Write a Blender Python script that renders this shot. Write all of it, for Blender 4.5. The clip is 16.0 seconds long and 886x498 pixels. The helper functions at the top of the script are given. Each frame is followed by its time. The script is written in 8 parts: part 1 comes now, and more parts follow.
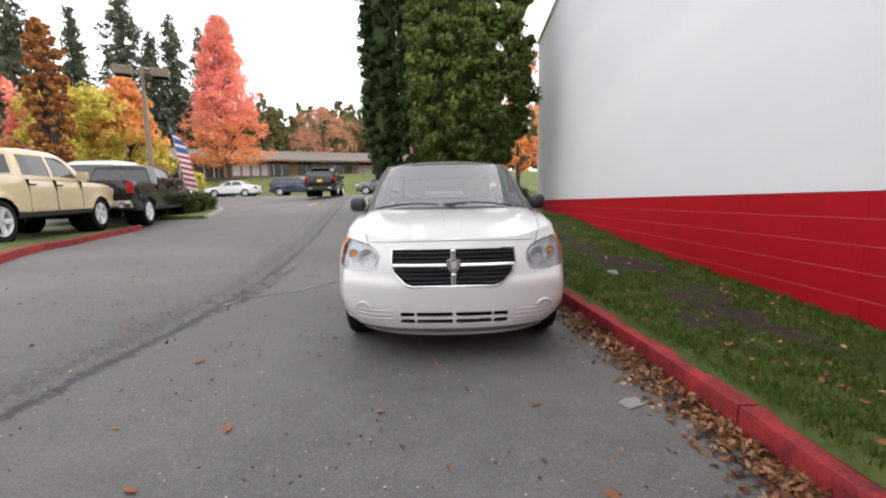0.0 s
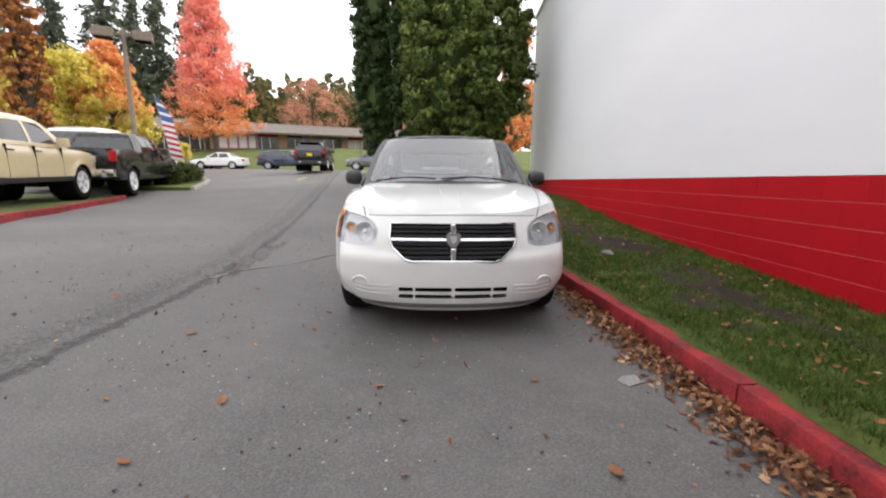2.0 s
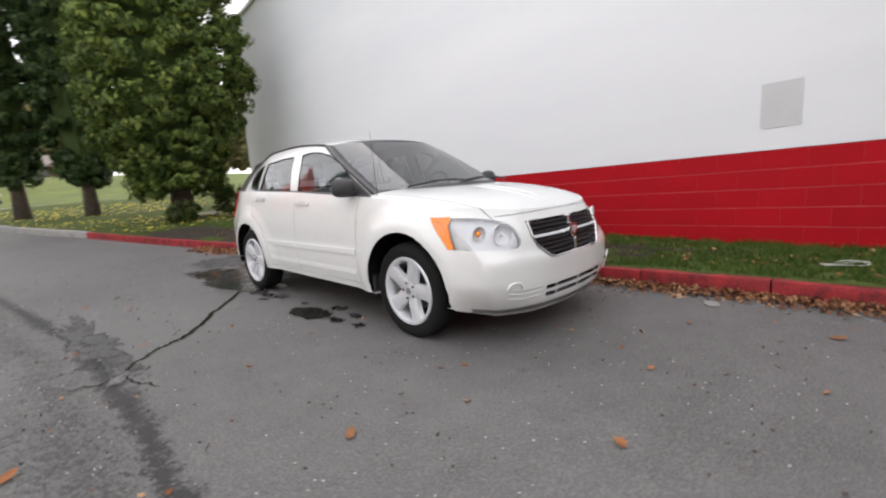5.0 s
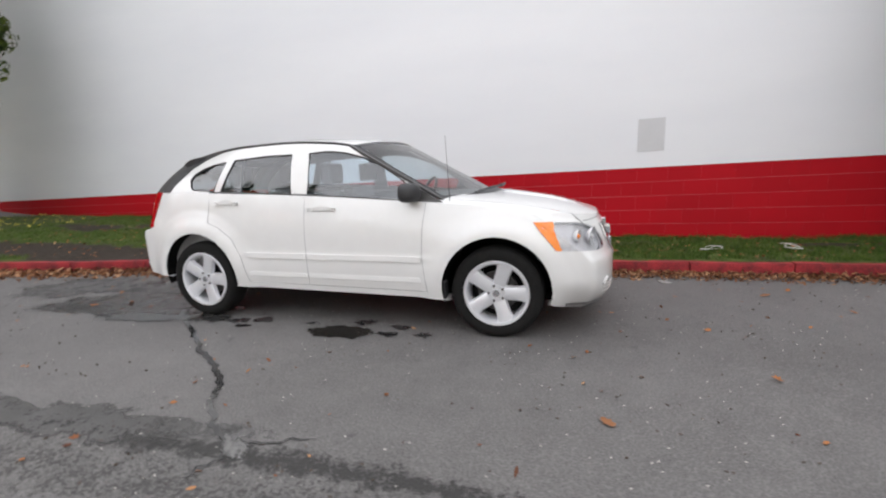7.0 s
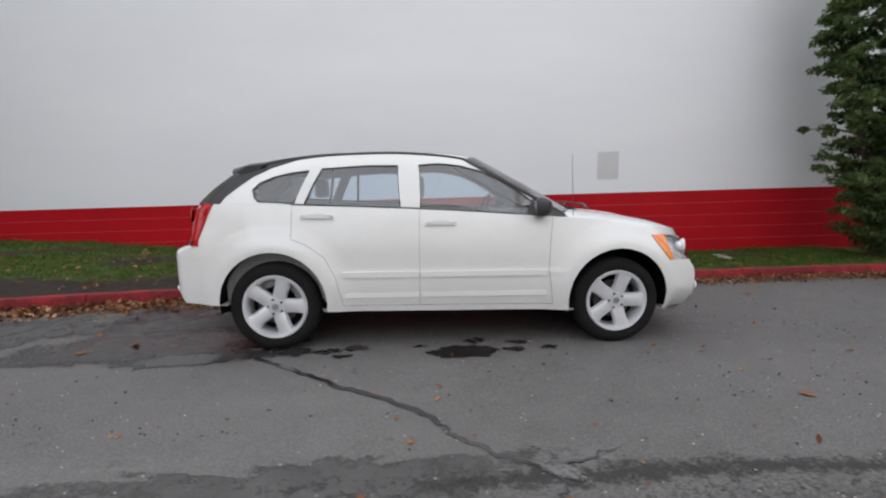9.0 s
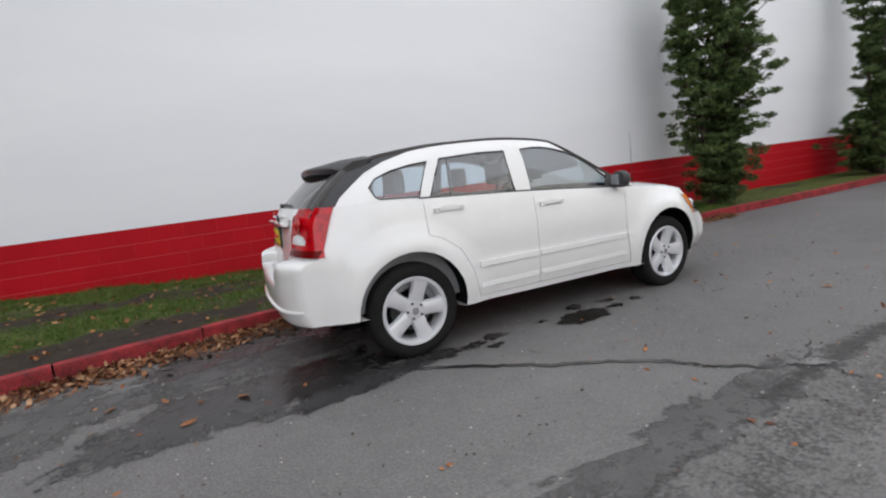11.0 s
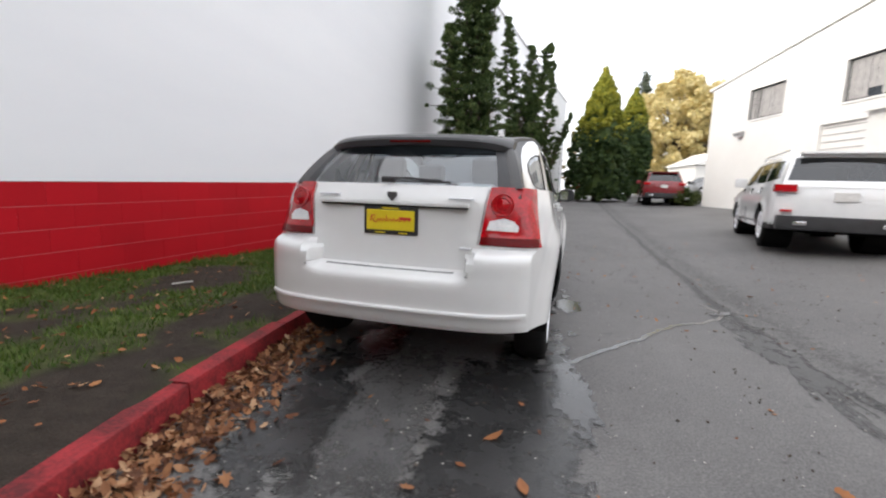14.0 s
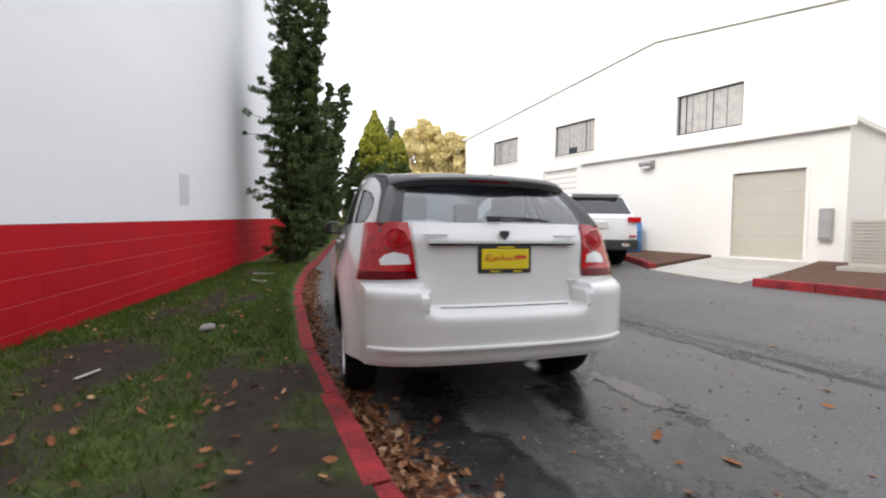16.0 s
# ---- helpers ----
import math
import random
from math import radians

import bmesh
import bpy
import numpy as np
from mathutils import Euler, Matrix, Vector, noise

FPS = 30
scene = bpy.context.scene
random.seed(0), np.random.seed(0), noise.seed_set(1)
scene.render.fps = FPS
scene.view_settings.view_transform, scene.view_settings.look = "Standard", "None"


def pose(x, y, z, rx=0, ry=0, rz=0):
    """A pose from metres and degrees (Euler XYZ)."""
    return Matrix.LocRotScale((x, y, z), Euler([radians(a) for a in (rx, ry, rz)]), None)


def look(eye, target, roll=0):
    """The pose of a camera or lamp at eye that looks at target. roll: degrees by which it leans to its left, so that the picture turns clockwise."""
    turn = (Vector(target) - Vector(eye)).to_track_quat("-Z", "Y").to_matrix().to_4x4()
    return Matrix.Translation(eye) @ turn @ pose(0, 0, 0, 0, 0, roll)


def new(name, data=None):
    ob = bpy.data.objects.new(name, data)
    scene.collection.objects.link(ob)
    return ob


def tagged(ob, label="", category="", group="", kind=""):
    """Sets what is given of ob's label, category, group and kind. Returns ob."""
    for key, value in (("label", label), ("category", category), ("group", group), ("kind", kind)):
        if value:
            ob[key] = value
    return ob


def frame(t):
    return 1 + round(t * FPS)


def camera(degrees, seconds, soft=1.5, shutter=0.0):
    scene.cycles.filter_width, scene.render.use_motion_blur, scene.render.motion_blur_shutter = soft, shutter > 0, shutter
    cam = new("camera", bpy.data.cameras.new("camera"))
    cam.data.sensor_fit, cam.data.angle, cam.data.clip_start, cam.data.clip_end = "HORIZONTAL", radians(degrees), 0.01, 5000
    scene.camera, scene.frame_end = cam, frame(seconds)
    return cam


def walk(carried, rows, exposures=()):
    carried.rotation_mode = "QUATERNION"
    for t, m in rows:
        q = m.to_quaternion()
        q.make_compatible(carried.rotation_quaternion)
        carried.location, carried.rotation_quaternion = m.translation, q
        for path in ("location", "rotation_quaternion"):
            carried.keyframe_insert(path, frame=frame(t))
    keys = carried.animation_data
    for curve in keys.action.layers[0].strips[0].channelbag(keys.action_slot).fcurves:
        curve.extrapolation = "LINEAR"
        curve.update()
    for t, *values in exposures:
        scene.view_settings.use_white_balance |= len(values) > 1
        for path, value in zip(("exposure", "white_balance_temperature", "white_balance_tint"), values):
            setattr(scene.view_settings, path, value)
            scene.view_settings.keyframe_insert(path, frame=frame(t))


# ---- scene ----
cam = camera(91.2, 16.0, soft=2.1, shutter=0.4)
PATH = [
    (0, (-0.093, -5.01, 1.175), (-0.076, -3.027, 0.913), -1.1),
    (0.5, (-0.093, -5.003, 1.177), (-0.064, -3.02, 0.915), -1.1),
    (1, (-0.084, -4.996, 1.166), (-0.057, -3.013, 0.901), -1.2),
    (1.5, (-0.088, -4.985, 1.159), (-0.053, -3.007, 0.868), -1.3),
    (2, (-0.164, -4.953, 1.139), (-0.098, -2.987, 0.78), 0.4),
    (2.5, (-0.492, -4.894, 1.12), (-0.182, -2.955, 0.743), -0.2),
    (3, (-0.889, -4.738, 1.066), (-0.418, -2.828, 0.706), 0.2),
    (3.5, (-1.358, -4.503, 1.077), (-0.719, -2.648, 0.689), 1.0),
    (4, (-1.838, -4.26, 1.088), (-0.966, -2.505, 0.69), -0.5),
    (4.5, (-2.268, -3.925, 1.09), (-1.148, -2.317, 0.691), 1.6),
    (4.7, (-2.463, -3.8, 1.079), (-1.227, -2.266, 0.736), -0.9),
    (6.8, (-3.775, -2.044, 1.225), (-1.935, -1.371, 0.824), -1.7),
    (7, (-3.85, -1.841, 1.229), (-1.968, -1.269, 0.865), -2.0),
    (7.5, (-3.921, -1.345, 1.219), (-1.995, -0.925, 0.883), -1.6),
    (8, (-4.023, -0.812, 1.22), (-2.065, -0.541, 0.917), -0.3),
    (8.5, (-4.075, -0.323, 1.195), (-2.102, -0.212, 0.891), -0.3),
    (9, (-4.097, 0.221, 1.183), (-2.117, 0.115, 0.921), -0.3),
    (9.5, (-4.068, 0.768, 1.191), (-2.104, 0.502, 0.922), -1.5),
    (10, (-3.97, 1.313, 1.209), (-2.044, 0.875, 0.897), -1.4),
    (10.2, (-3.922, 1.548, 1.227), (-2.011, 1.039, 0.928), -2.7),
    (12.3, (-2.554, 3.479, 1.088), (-1.2, 2.028, 0.841), -2.9),
    (12.5, (-2.375, 3.608, 1.095), (-1.077, 2.101, 0.89), -2.1),
    (13, (-1.894, 3.853, 1.088), (-0.81, 2.19, 0.839), 0.5),
    (13.5, (-1.43, 4.101, 1.079), (-0.62, 2.287, 0.851), 0.6),
    (14, (-0.951, 4.252, 1.082), (-0.395, 2.35, 0.811), 2.0),
    (14.5, (-0.493, 4.408, 1.084), (-0.241, 2.437, 0.857), 1.5),
    (15, (-0.031, 4.426, 1.078), (-0.074, 2.437, 0.869), 3.4),
    (15.5, (0.481, 4.402, 1.09), (0.106, 2.441, 0.968), 0.4),
    (16, (0.978, 4.29, 1.074), (0.449, 2.364, 0.978), 0.6),
]
walk(cam, [(t, look(eye, target, roll)) for t, eye, target, roll in PATH], [(0, 0.14, 6780, 12.2), (3, 0.22, 6820, 12.3), (4.7, 0.16, 6780, 12), (6.8, 0.15, 6720, 11.8), (8, -0.05, 6620, 11), (9, -0.22, 6570, 10.6), (10.2, -0.12, 6570, 10.6), (12.3, -0.05, 6570, 10.8), (13.5, 0.06, 6600, 11.2), (14.5, 0.14, 6600, 11.2), (16, 0.04, 6560, 10.8)])

# ---- light: bright overcast sky, weak wide sun from behind the long wall ----
world = bpy.data.worlds.new("overcast_sky")
scene.world = world
world.use_nodes = True
wn, wl = world.node_tree.nodes, world.node_tree.links
wn.clear()
sky = wn.new("ShaderNodeTexSky")
sky.sky_type, sky.sun_disc = "NISHITA", False
sky.sun_elevation, sky.sun_rotation = radians(34), radians(62)
sky.dust_density = 4.0
bg_sky = wn.new("ShaderNodeBackground")
bg_sky.inputs["Strength"].default_value = 0.05
wl.new(sky.outputs[0], bg_sky.inputs["Color"])
cloud = wn.new("ShaderNodeTexNoise")
cloud.inputs["Scale"].default_value, cloud.inputs["Detail"].default_value = 1.6, 5
cramp = wn.new("ShaderNodeValToRGB")
cramp.color_ramp.elements[0].position, cramp.color_ramp.elements[0].color = 0.3, (0.86, 0.90, 0.97, 1)
cramp.color_ramp.elements[1].position, cramp.color_ramp.elements[1].color = 0.75, (1.0, 1.0, 1.0, 1)
wl.new(cloud.outputs["Fac"], cramp.inputs["Fac"])
bg_cloud = wn.new("ShaderNodeBackground")
bg_cloud.inputs["Strength"].default_value = 1.75
wl.new(cramp.outputs["Color"], bg_cloud.inputs["Color"])
wadd = wn.new("ShaderNodeAddShader")
wout = wn.new("ShaderNodeOutputWorld")
wl.new(bg_sky.outputs[0], wadd.inputs[0])
wl.new(bg_cloud.outputs[0], wadd.inputs[1])
wl.new(wadd.outputs[0], wout.inputs[0])
sun_data = bpy.data.lights.new("sun", "SUN")
sun_data.energy, sun_data.angle, sun_data.color = 1.5, radians(25), (1.0, 0.95, 0.88)
sun = new("sun", sun_data)
sun.matrix_world = look((30, 16, 23), (0, 0, 0))


# ---- materials ----
def ramp_node(nt, fac, stops):
    r = nt.nodes.new("ShaderNodeValToRGB")
    e = r.color_ramp.elements
    while len(e) < len(stops):
        e.new(0.5)
    for el, (p, c) in zip(e, stops):
        el.position, el.color = p, (*c, 1)
    nt.links.new(fac, r.inputs["Fac"])
    return r.outputs["Color"]


def noise_node(nt, scale, detail=4, rough=0.55, vec=None):
    n = nt.nodes.new("ShaderNodeTexNoise")
    n.inputs["Scale"].default_value, n.inputs["Detail"].default_value, n.inputs["Roughness"].default_value = scale, detail, rough
    if vec:
        nt.links.new(vec, n.inputs["Vector"])
    return n.outputs["Fac"]


def math_node(nt, op, a, b=None, clamp=False):
    n = nt.nodes.new("ShaderNodeMath")
    n.operation, n.use_clamp = op, clamp
    for i, v in enumerate((a, b)):
        if v is None:
            continue
        if isinstance(v, (int, float)):
            n.inputs[i].default_value = v
        else:
            nt.links.new(v, n.inputs[i])
    return n.outputs[0]


def mix_node(nt, fac, a, b, mode="MIX"):
    n = nt.nodes.new("ShaderNodeMix")
    n.data_type, n.blend_type = "RGBA", mode
    for i, v in ((0, fac), (6, a), (7, b)):
        if isinstance(v, (int, float)):
            n.inputs[i].default_value = v
        elif isinstance(v, tuple):
            n.inputs[i].default_value = (*v, 1)
        else:
            nt.links.new(v, n.inputs[i])
    return n.outputs[2]


def base_material(name):
    m = bpy.data.materials.new(name)
    m.use_nodes = True
    nt = m.node_tree
    return m, nt, nt.nodes["Principled BSDF"]


def bump_node(nt, bsdf, height, strength, distance=0.01):
    b = nt.nodes.new("ShaderNodeBump")
    b.inputs["Strength"].default_value, b.inputs["Distance"].default_value = strength, distance
    nt.links.new(height, b.inputs["Height"])
    nt.links.new(b.outputs[0], bsdf.inputs["Normal"])


def place(nt):
    return nt.nodes.new("ShaderNodeNewGeometry").outputs["Position"]


def surface(name, a, b, rough=0.6, scale=3.0, fine=60.0, bump=0.15, dist=0.004, metal=0.0, coat=0.0, spec=0.5, vary=0.0, mix=0.5):
    """Two colours mixed by a broad and a fine noise in world size."""
    m, nt, bs = base_material(name)
    pos = place(nt)
    big, small = noise_node(nt, scale, 4, vec=pos), noise_node(nt, fine, 3, vec=pos)
    f = math_node(nt, "ADD", math_node(nt, "MULTIPLY", big, 1 - mix), math_node(nt, "MULTIPLY", small, mix))
    col = ramp_node(nt, f, [(0.36, a), (0.64, b)])
    if vary:
        info = nt.nodes.new("ShaderNodeObjectInfo")
        hsv = nt.nodes.new("ShaderNodeHueSaturation")
        nt.links.new(col, hsv.inputs["Color"])
        v = math_node(nt, "ADD", math_node(nt, "MULTIPLY", info.outputs["Random"], vary * 2), 1 - vary)
        nt.links.new(v, hsv.inputs["Value"])
        col = hsv.outputs["Color"]
    nt.links.new(col, bs.inputs["Base Color"])
    r = math_node(nt, "ADD", math_node(nt, "MULTIPLY", big, 0.25), rough - 0.12, True)
    nt.links.new(r, bs.inputs["Roughness"])
    bs.inputs["Metallic"].default_value, bs.inputs["Coat Weight"].default_value = metal, coat
    bs.inputs["Coat Roughness"].default_value = 0.04
    bs.inputs["Specular IOR Level"].default_value = spec
    if bump:
        bump_node(nt, bs, small, bump, dist)
    return m


def leafy(name, stops, scale=1.2, rough=0.65, through_light=0.25):
    """Foliage: a colour of its own for each leaf, shifted in broad clumps."""
    m, nt, bs = base_material(name)
    pos = place(nt)
    geo = nt.nodes.new("ShaderNodeNewGeometry")
    f = math_node(nt, "ADD", math_node(nt, "MULTIPLY", geo.outputs["Random Per Island"], 0.55), math_node(nt, "MULTIPLY", noise_node(nt, scale, 3, vec=pos), 0.5))
    col = ramp_node(nt, f, stops)
    nt.links.new(col, bs.inputs["Base Color"])
    bs.inputs["Roughness"].default_value = rough
    bs.inputs["Specular IOR Level"].default_value = 0.25
    tr = nt.nodes.new("ShaderNodeBsdfTranslucent")
    nt.links.new(col, tr.inputs["Color"])
    mx = nt.nodes.new("ShaderNodeMixShader")
    mx.inputs[0].default_value = through_light
    nt.links.new(bs.outputs[0], mx.inputs[1])
    nt.links.new(tr.outputs[0], mx.inputs[2])
    nt.links.new(mx.outputs[0], nt.nodes["Material Output"].inputs["Surface"])
    return m


def glass_material(name, tint, clear=0.8):
    """Thin pane: mostly clear, glossy by Fresnel."""
    m, nt, bs = base_material(name)
    nt.nodes.remove(bs)
    tr = nt.nodes.new("ShaderNodeBsdfTransparent")
    tr.inputs[0].default_value = (*tint, 1)
    gl = nt.nodes.new("ShaderNodeBsdfGlossy")
    gl.inputs["Roughness"].default_value = 0.02
    fr = nt.nodes.new("ShaderNodeFresnel")
    fr.inputs[0].default_value = 1.6
    mx = nt.nodes.new("ShaderNodeMixShader")
    nt.links.new(math_node(nt, "ADD", fr.outputs[0], 1 - clear - 0.14, True), mx.inputs[0])
    nt.links.new(tr.outputs[0], mx.inputs[1])
    nt.links.new(gl.outputs[0], mx.inputs[2])
    nt.links.new(mx.outputs[0], nt.nodes["Material Output"].inputs["Surface"])
    return m


def asphalt_material():
    m, nt, bs = base_material("worn_asphalt")
    pos = place(nt)
    sep = nt.nodes.new("ShaderNodeSeparateXYZ")
    nt.links.new(pos, sep.inputs[0])
    big, mid, fine = noise_node(nt, 0.45, 5, vec=pos), noise_node(nt, 5, 5, vec=pos), noise_node(nt, 150, 2, vec=pos)
    vor = nt.nodes.new("ShaderNodeTexVoronoi")
    vor.inputs["Scale"].default_value = 85
    nt.links.new(pos, vor.inputs["Vector"])
    grain = math_node(nt, "ADD", math_node(nt, "MULTIPLY", fine, 0.55), math_node(nt, "MULTIPLY", vor.outputs["Distance"], 0.5))
    f = math_node(nt, "ADD", math_node(nt, "MULTIPLY", grain, 0.5), math_node(nt, "ADD", math_node(nt, "MULTIPLY", big, 0.3), math_node(nt, "MULTIPLY", mid, 0.2)))
    col = ramp_node(nt, f, [(0.30, (0.062, 0.059, 0.057)), (0.48, (0.122, 0.117, 0.114)), (0.70, (0.195, 0.188, 0.182))])
    # pale stone chips
    chip = nt.nodes.new("ShaderNodeTexVoronoi")
    chip.inputs["Scale"].default_value = 26
    nt.links.new(pos, chip.inputs["Vector"])
    chips = math_node(nt, "MULTIPLY", math_node(nt, "LESS_THAN", chip.outputs["Distance"], 0.11), math_node(nt, "GREATER_THAN", noise_node(nt, 17, 2, vec=pos), 0.55))
    col = mix_node(nt, math_node(nt, "MULTIPLY", chips, 0.6), col, (0.26, 0.25, 0.24))
    # the rutted joint between the two lanes of paving
    wave = math_node(nt, "MULTIPLY", math_node(nt, "SUBTRACT", noise_node(nt, 1.1, 3, vec=pos), 0.5), 0.22)
    veer = math_node(nt, "MULTIPLY", math_node(nt, "MAXIMUM", math_node(nt, "SUBTRACT", sep.outputs["Y"], 0.4), 0.0), 0.15)
    along = math_node(nt, "ADD", math_node(nt, "ADD", sep.outputs["X"], veer), wave)
    d = math_node(nt, "ABSOLUTE", math_node(nt, "ADD", along, 2.45))
    patch, crumb = noise_node(nt, 13, 7, 0.72, vec=pos), noise_node(nt, 48, 4, 0.7, vec=pos)
    broken = math_node(nt, "ADD", math_node(nt, "MULTIPLY", patch, 0.62), math_node(nt, "MULTIPLY", crumb, 0.38))
    edge = math_node(nt, "SUBTRACT", 0.235, math_node(nt, "MULTIPLY", d, 1.75))
    gate_ = math_node(nt, "MULTIPLY", math_node(nt, "SUBTRACT", noise_node(nt, 0.9, 3, vec=pos), 0.5), 0.25)
    rut = math_node(nt, "MULTIPLY", math_node(nt, "SUBTRACT", math_node(nt, "ADD", math_node(nt, "ADD", edge, gate_), broken), 0.60), 11, True)
    side = math_node(nt, "MULTIPLY", sep.outputs["Y"], 0.05)
    d2 = math_node(nt, "ABSOLUTE", math_node(nt, "ADD", math_node(nt, "ADD", along, 2.76), side))
    rut2 = math_node(nt, "MULTIPLY", math_node(nt, "SUBTRACT", math_node(nt, "ADD", math_node(nt, "SUBTRACT", 0.15, math_node(nt, "MULTIPLY", d2, 3.2)), broken), 0.58), 10, True)
    # loose, crumbled strip between and beside the joints
    d3 = math_node(nt, "ABSOLUTE", math_node(nt, "ADD", along, 2.72))
    loose = math_node(nt, "ADD", math_node(nt, "MULTIPLY", crumb, 0.7), math_node(nt, "MULTIPLY", patch, 0.3))
    rut3 = math_node(nt, "MULTIPLY", math_node(nt, "SUBTRACT", math_node(nt, "ADD", math_node(nt, "SUBTRACT", 0.12, math_node(nt, "MULTIPLY", d3, 0.36)), loose), 0.575), 12, True)
    ruts = math_node(nt, "MAXIMUM", math_node(nt, "MAXIMUM", rut, math_node(nt, "MULTIPLY", rut3, 0.8)), math_node(nt, "MULTIPLY", rut2, 0.7))
    col = mix_node(nt, math_node(nt, "MULTIPLY", ruts, 0.92), col, (0.028, 0.027, 0.026))
    # oily blots
    blot = math_node(nt, "MULTIPLY", math_node(nt, "SUBTRACT", noise_node(nt, 6.5, 4, vec=pos), 0.665), 14, True)
    col = mix_node(nt, math_node(nt, "MULTIPLY", blot, 0.45), col, (0.045, 0.044, 0.045))
    nt.links.new(col, bs.inputs["Base Color"])
    nt.links.new(math_node(nt, "SUBTRACT", math_node(nt, "ADD", math_node(nt, "MULTIPLY", mid, 0.2), 0.62), math_node(nt, "MULTIPLY", ruts, 0.12)), bs.inputs["Roughness"])
    bs.inputs["Specular IOR Level"].default_value = 0.35
    h = math_node(nt, "SUBTRACT", grain, math_node(nt, "MULTIPLY", ruts, math_node(nt, "MULTIPLY", broken, 1.6)))
    bump_node(nt, bs, h, 0.55, 0.006)
    return m


def soaked(name, a, b, rough, bump, ragged, hard):
    """Wet asphalt with a ragged edge; its "core" value falls from 1 inside to 0 at the rim."""
    m = surface(name, a, b, rough, 5, 110, bump, 0.004, spec=0.38)
    nt = m.node_tree
    at = nt.nodes.new("ShaderNodeAttribute")
    at.attribute_name = "core"
    pos = place(nt)
    n = math_node(nt, "ADD", math_node(nt, "MULTIPLY", noise_node(nt, 7, 7, 0.68, vec=pos), 0.6), math_node(nt, "MULTIPLY", noise_node(nt, 34, 4, 0.7, vec=pos), 0.4))
    e = math_node(nt, "ADD", math_node(nt, "SUBTRACT", at.outputs["Fac"], 0.45), math_node(nt, "MULTIPLY", math_node(nt, "SUBTRACT", n, 0.5), ragged * 2))
    nt.links.new(math_node(nt, "MULTIPLY", e, hard, True), nt.nodes["Principled BSDF"].inputs["Alpha"])
    return m


def lawn_material():
    m, nt, bs = base_material("lawn_soil")
    pos = place(nt)
    at = nt.nodes.new("ShaderNodeAttribute")
    at.attribute_name = "bare"
    n1, n2 = noise_node(nt, 9, 6, 0.7, vec=pos), noise_node(nt, 120, 3, vec=pos)
    grass = ramp_node(nt, n1, [(0.3, (0.044, 0.064, 0.016)), (0.7, (0.115, 0.145, 0.036))])
    soil = ramp_node(nt, math_node(nt, "ADD", math_node(nt, "MULTIPLY", n1, 0.5), math_node(nt, "MULTIPLY", n2, 0.5)), [(0.3, (0.020, 0.0155, 0.012)), (0.7, (0.070, 0.056, 0.044))])
    nt.links.new(mix_node(nt, at.outputs["Fac"], grass, soil), bs.inputs["Base Color"])
    bs.inputs["Roughness"].default_value = 0.9
    bs.inputs["Specular IOR Level"].default_value = 0.2
    bump_node(nt, bs, math_node(nt, "ADD", n1, n2), 0.8, 0.02)
    return m


def wall_paint():
    m, nt, bs = base_material("white_painted_block")
    pos = place(nt)
    stretch = nt.nodes.new("ShaderNodeMapping")
    stretch.inputs["Scale"].default_value = (1, 0.35, 1.6)
    nt.links.new(pos, stretch.inputs["Vector"])
    n1, n2 = noise_node(nt, 0.5, 5, vec=stretch.outputs[0]), noise_node(nt, 40, 3, vec=pos)
    col = ramp_node(nt, n1, [(0.3, (0.78, 0.79, 0.82)), (0.7, (0.85, 0.855, 0.875))])
    nt.links.new(col, bs.inputs["Base Color"])
    bs.inputs["Roughness"].default_value = 0.6
    sep = nt.nodes.new("ShaderNodeSeparateXYZ")
    nt.links.new(pos, sep.inputs[0])
    row = math_node(nt, "ADD", sep.outputs["Z"], math_node(nt, "MULTIPLY", sep.outputs["Y"], 0.025))
    groove = math_node(nt, "LESS_THAN", math_node(nt, "PINGPONG", row, 0.1), 0.004)
    h = math_node(nt, "SUBTRACT", math_node(nt, "MULTIPLY", n2, 0.5), math_node(nt, "MULTIPLY", groove, 0.7))
    bump_node(nt, bs, h, 0.12, 0.004)
    return m


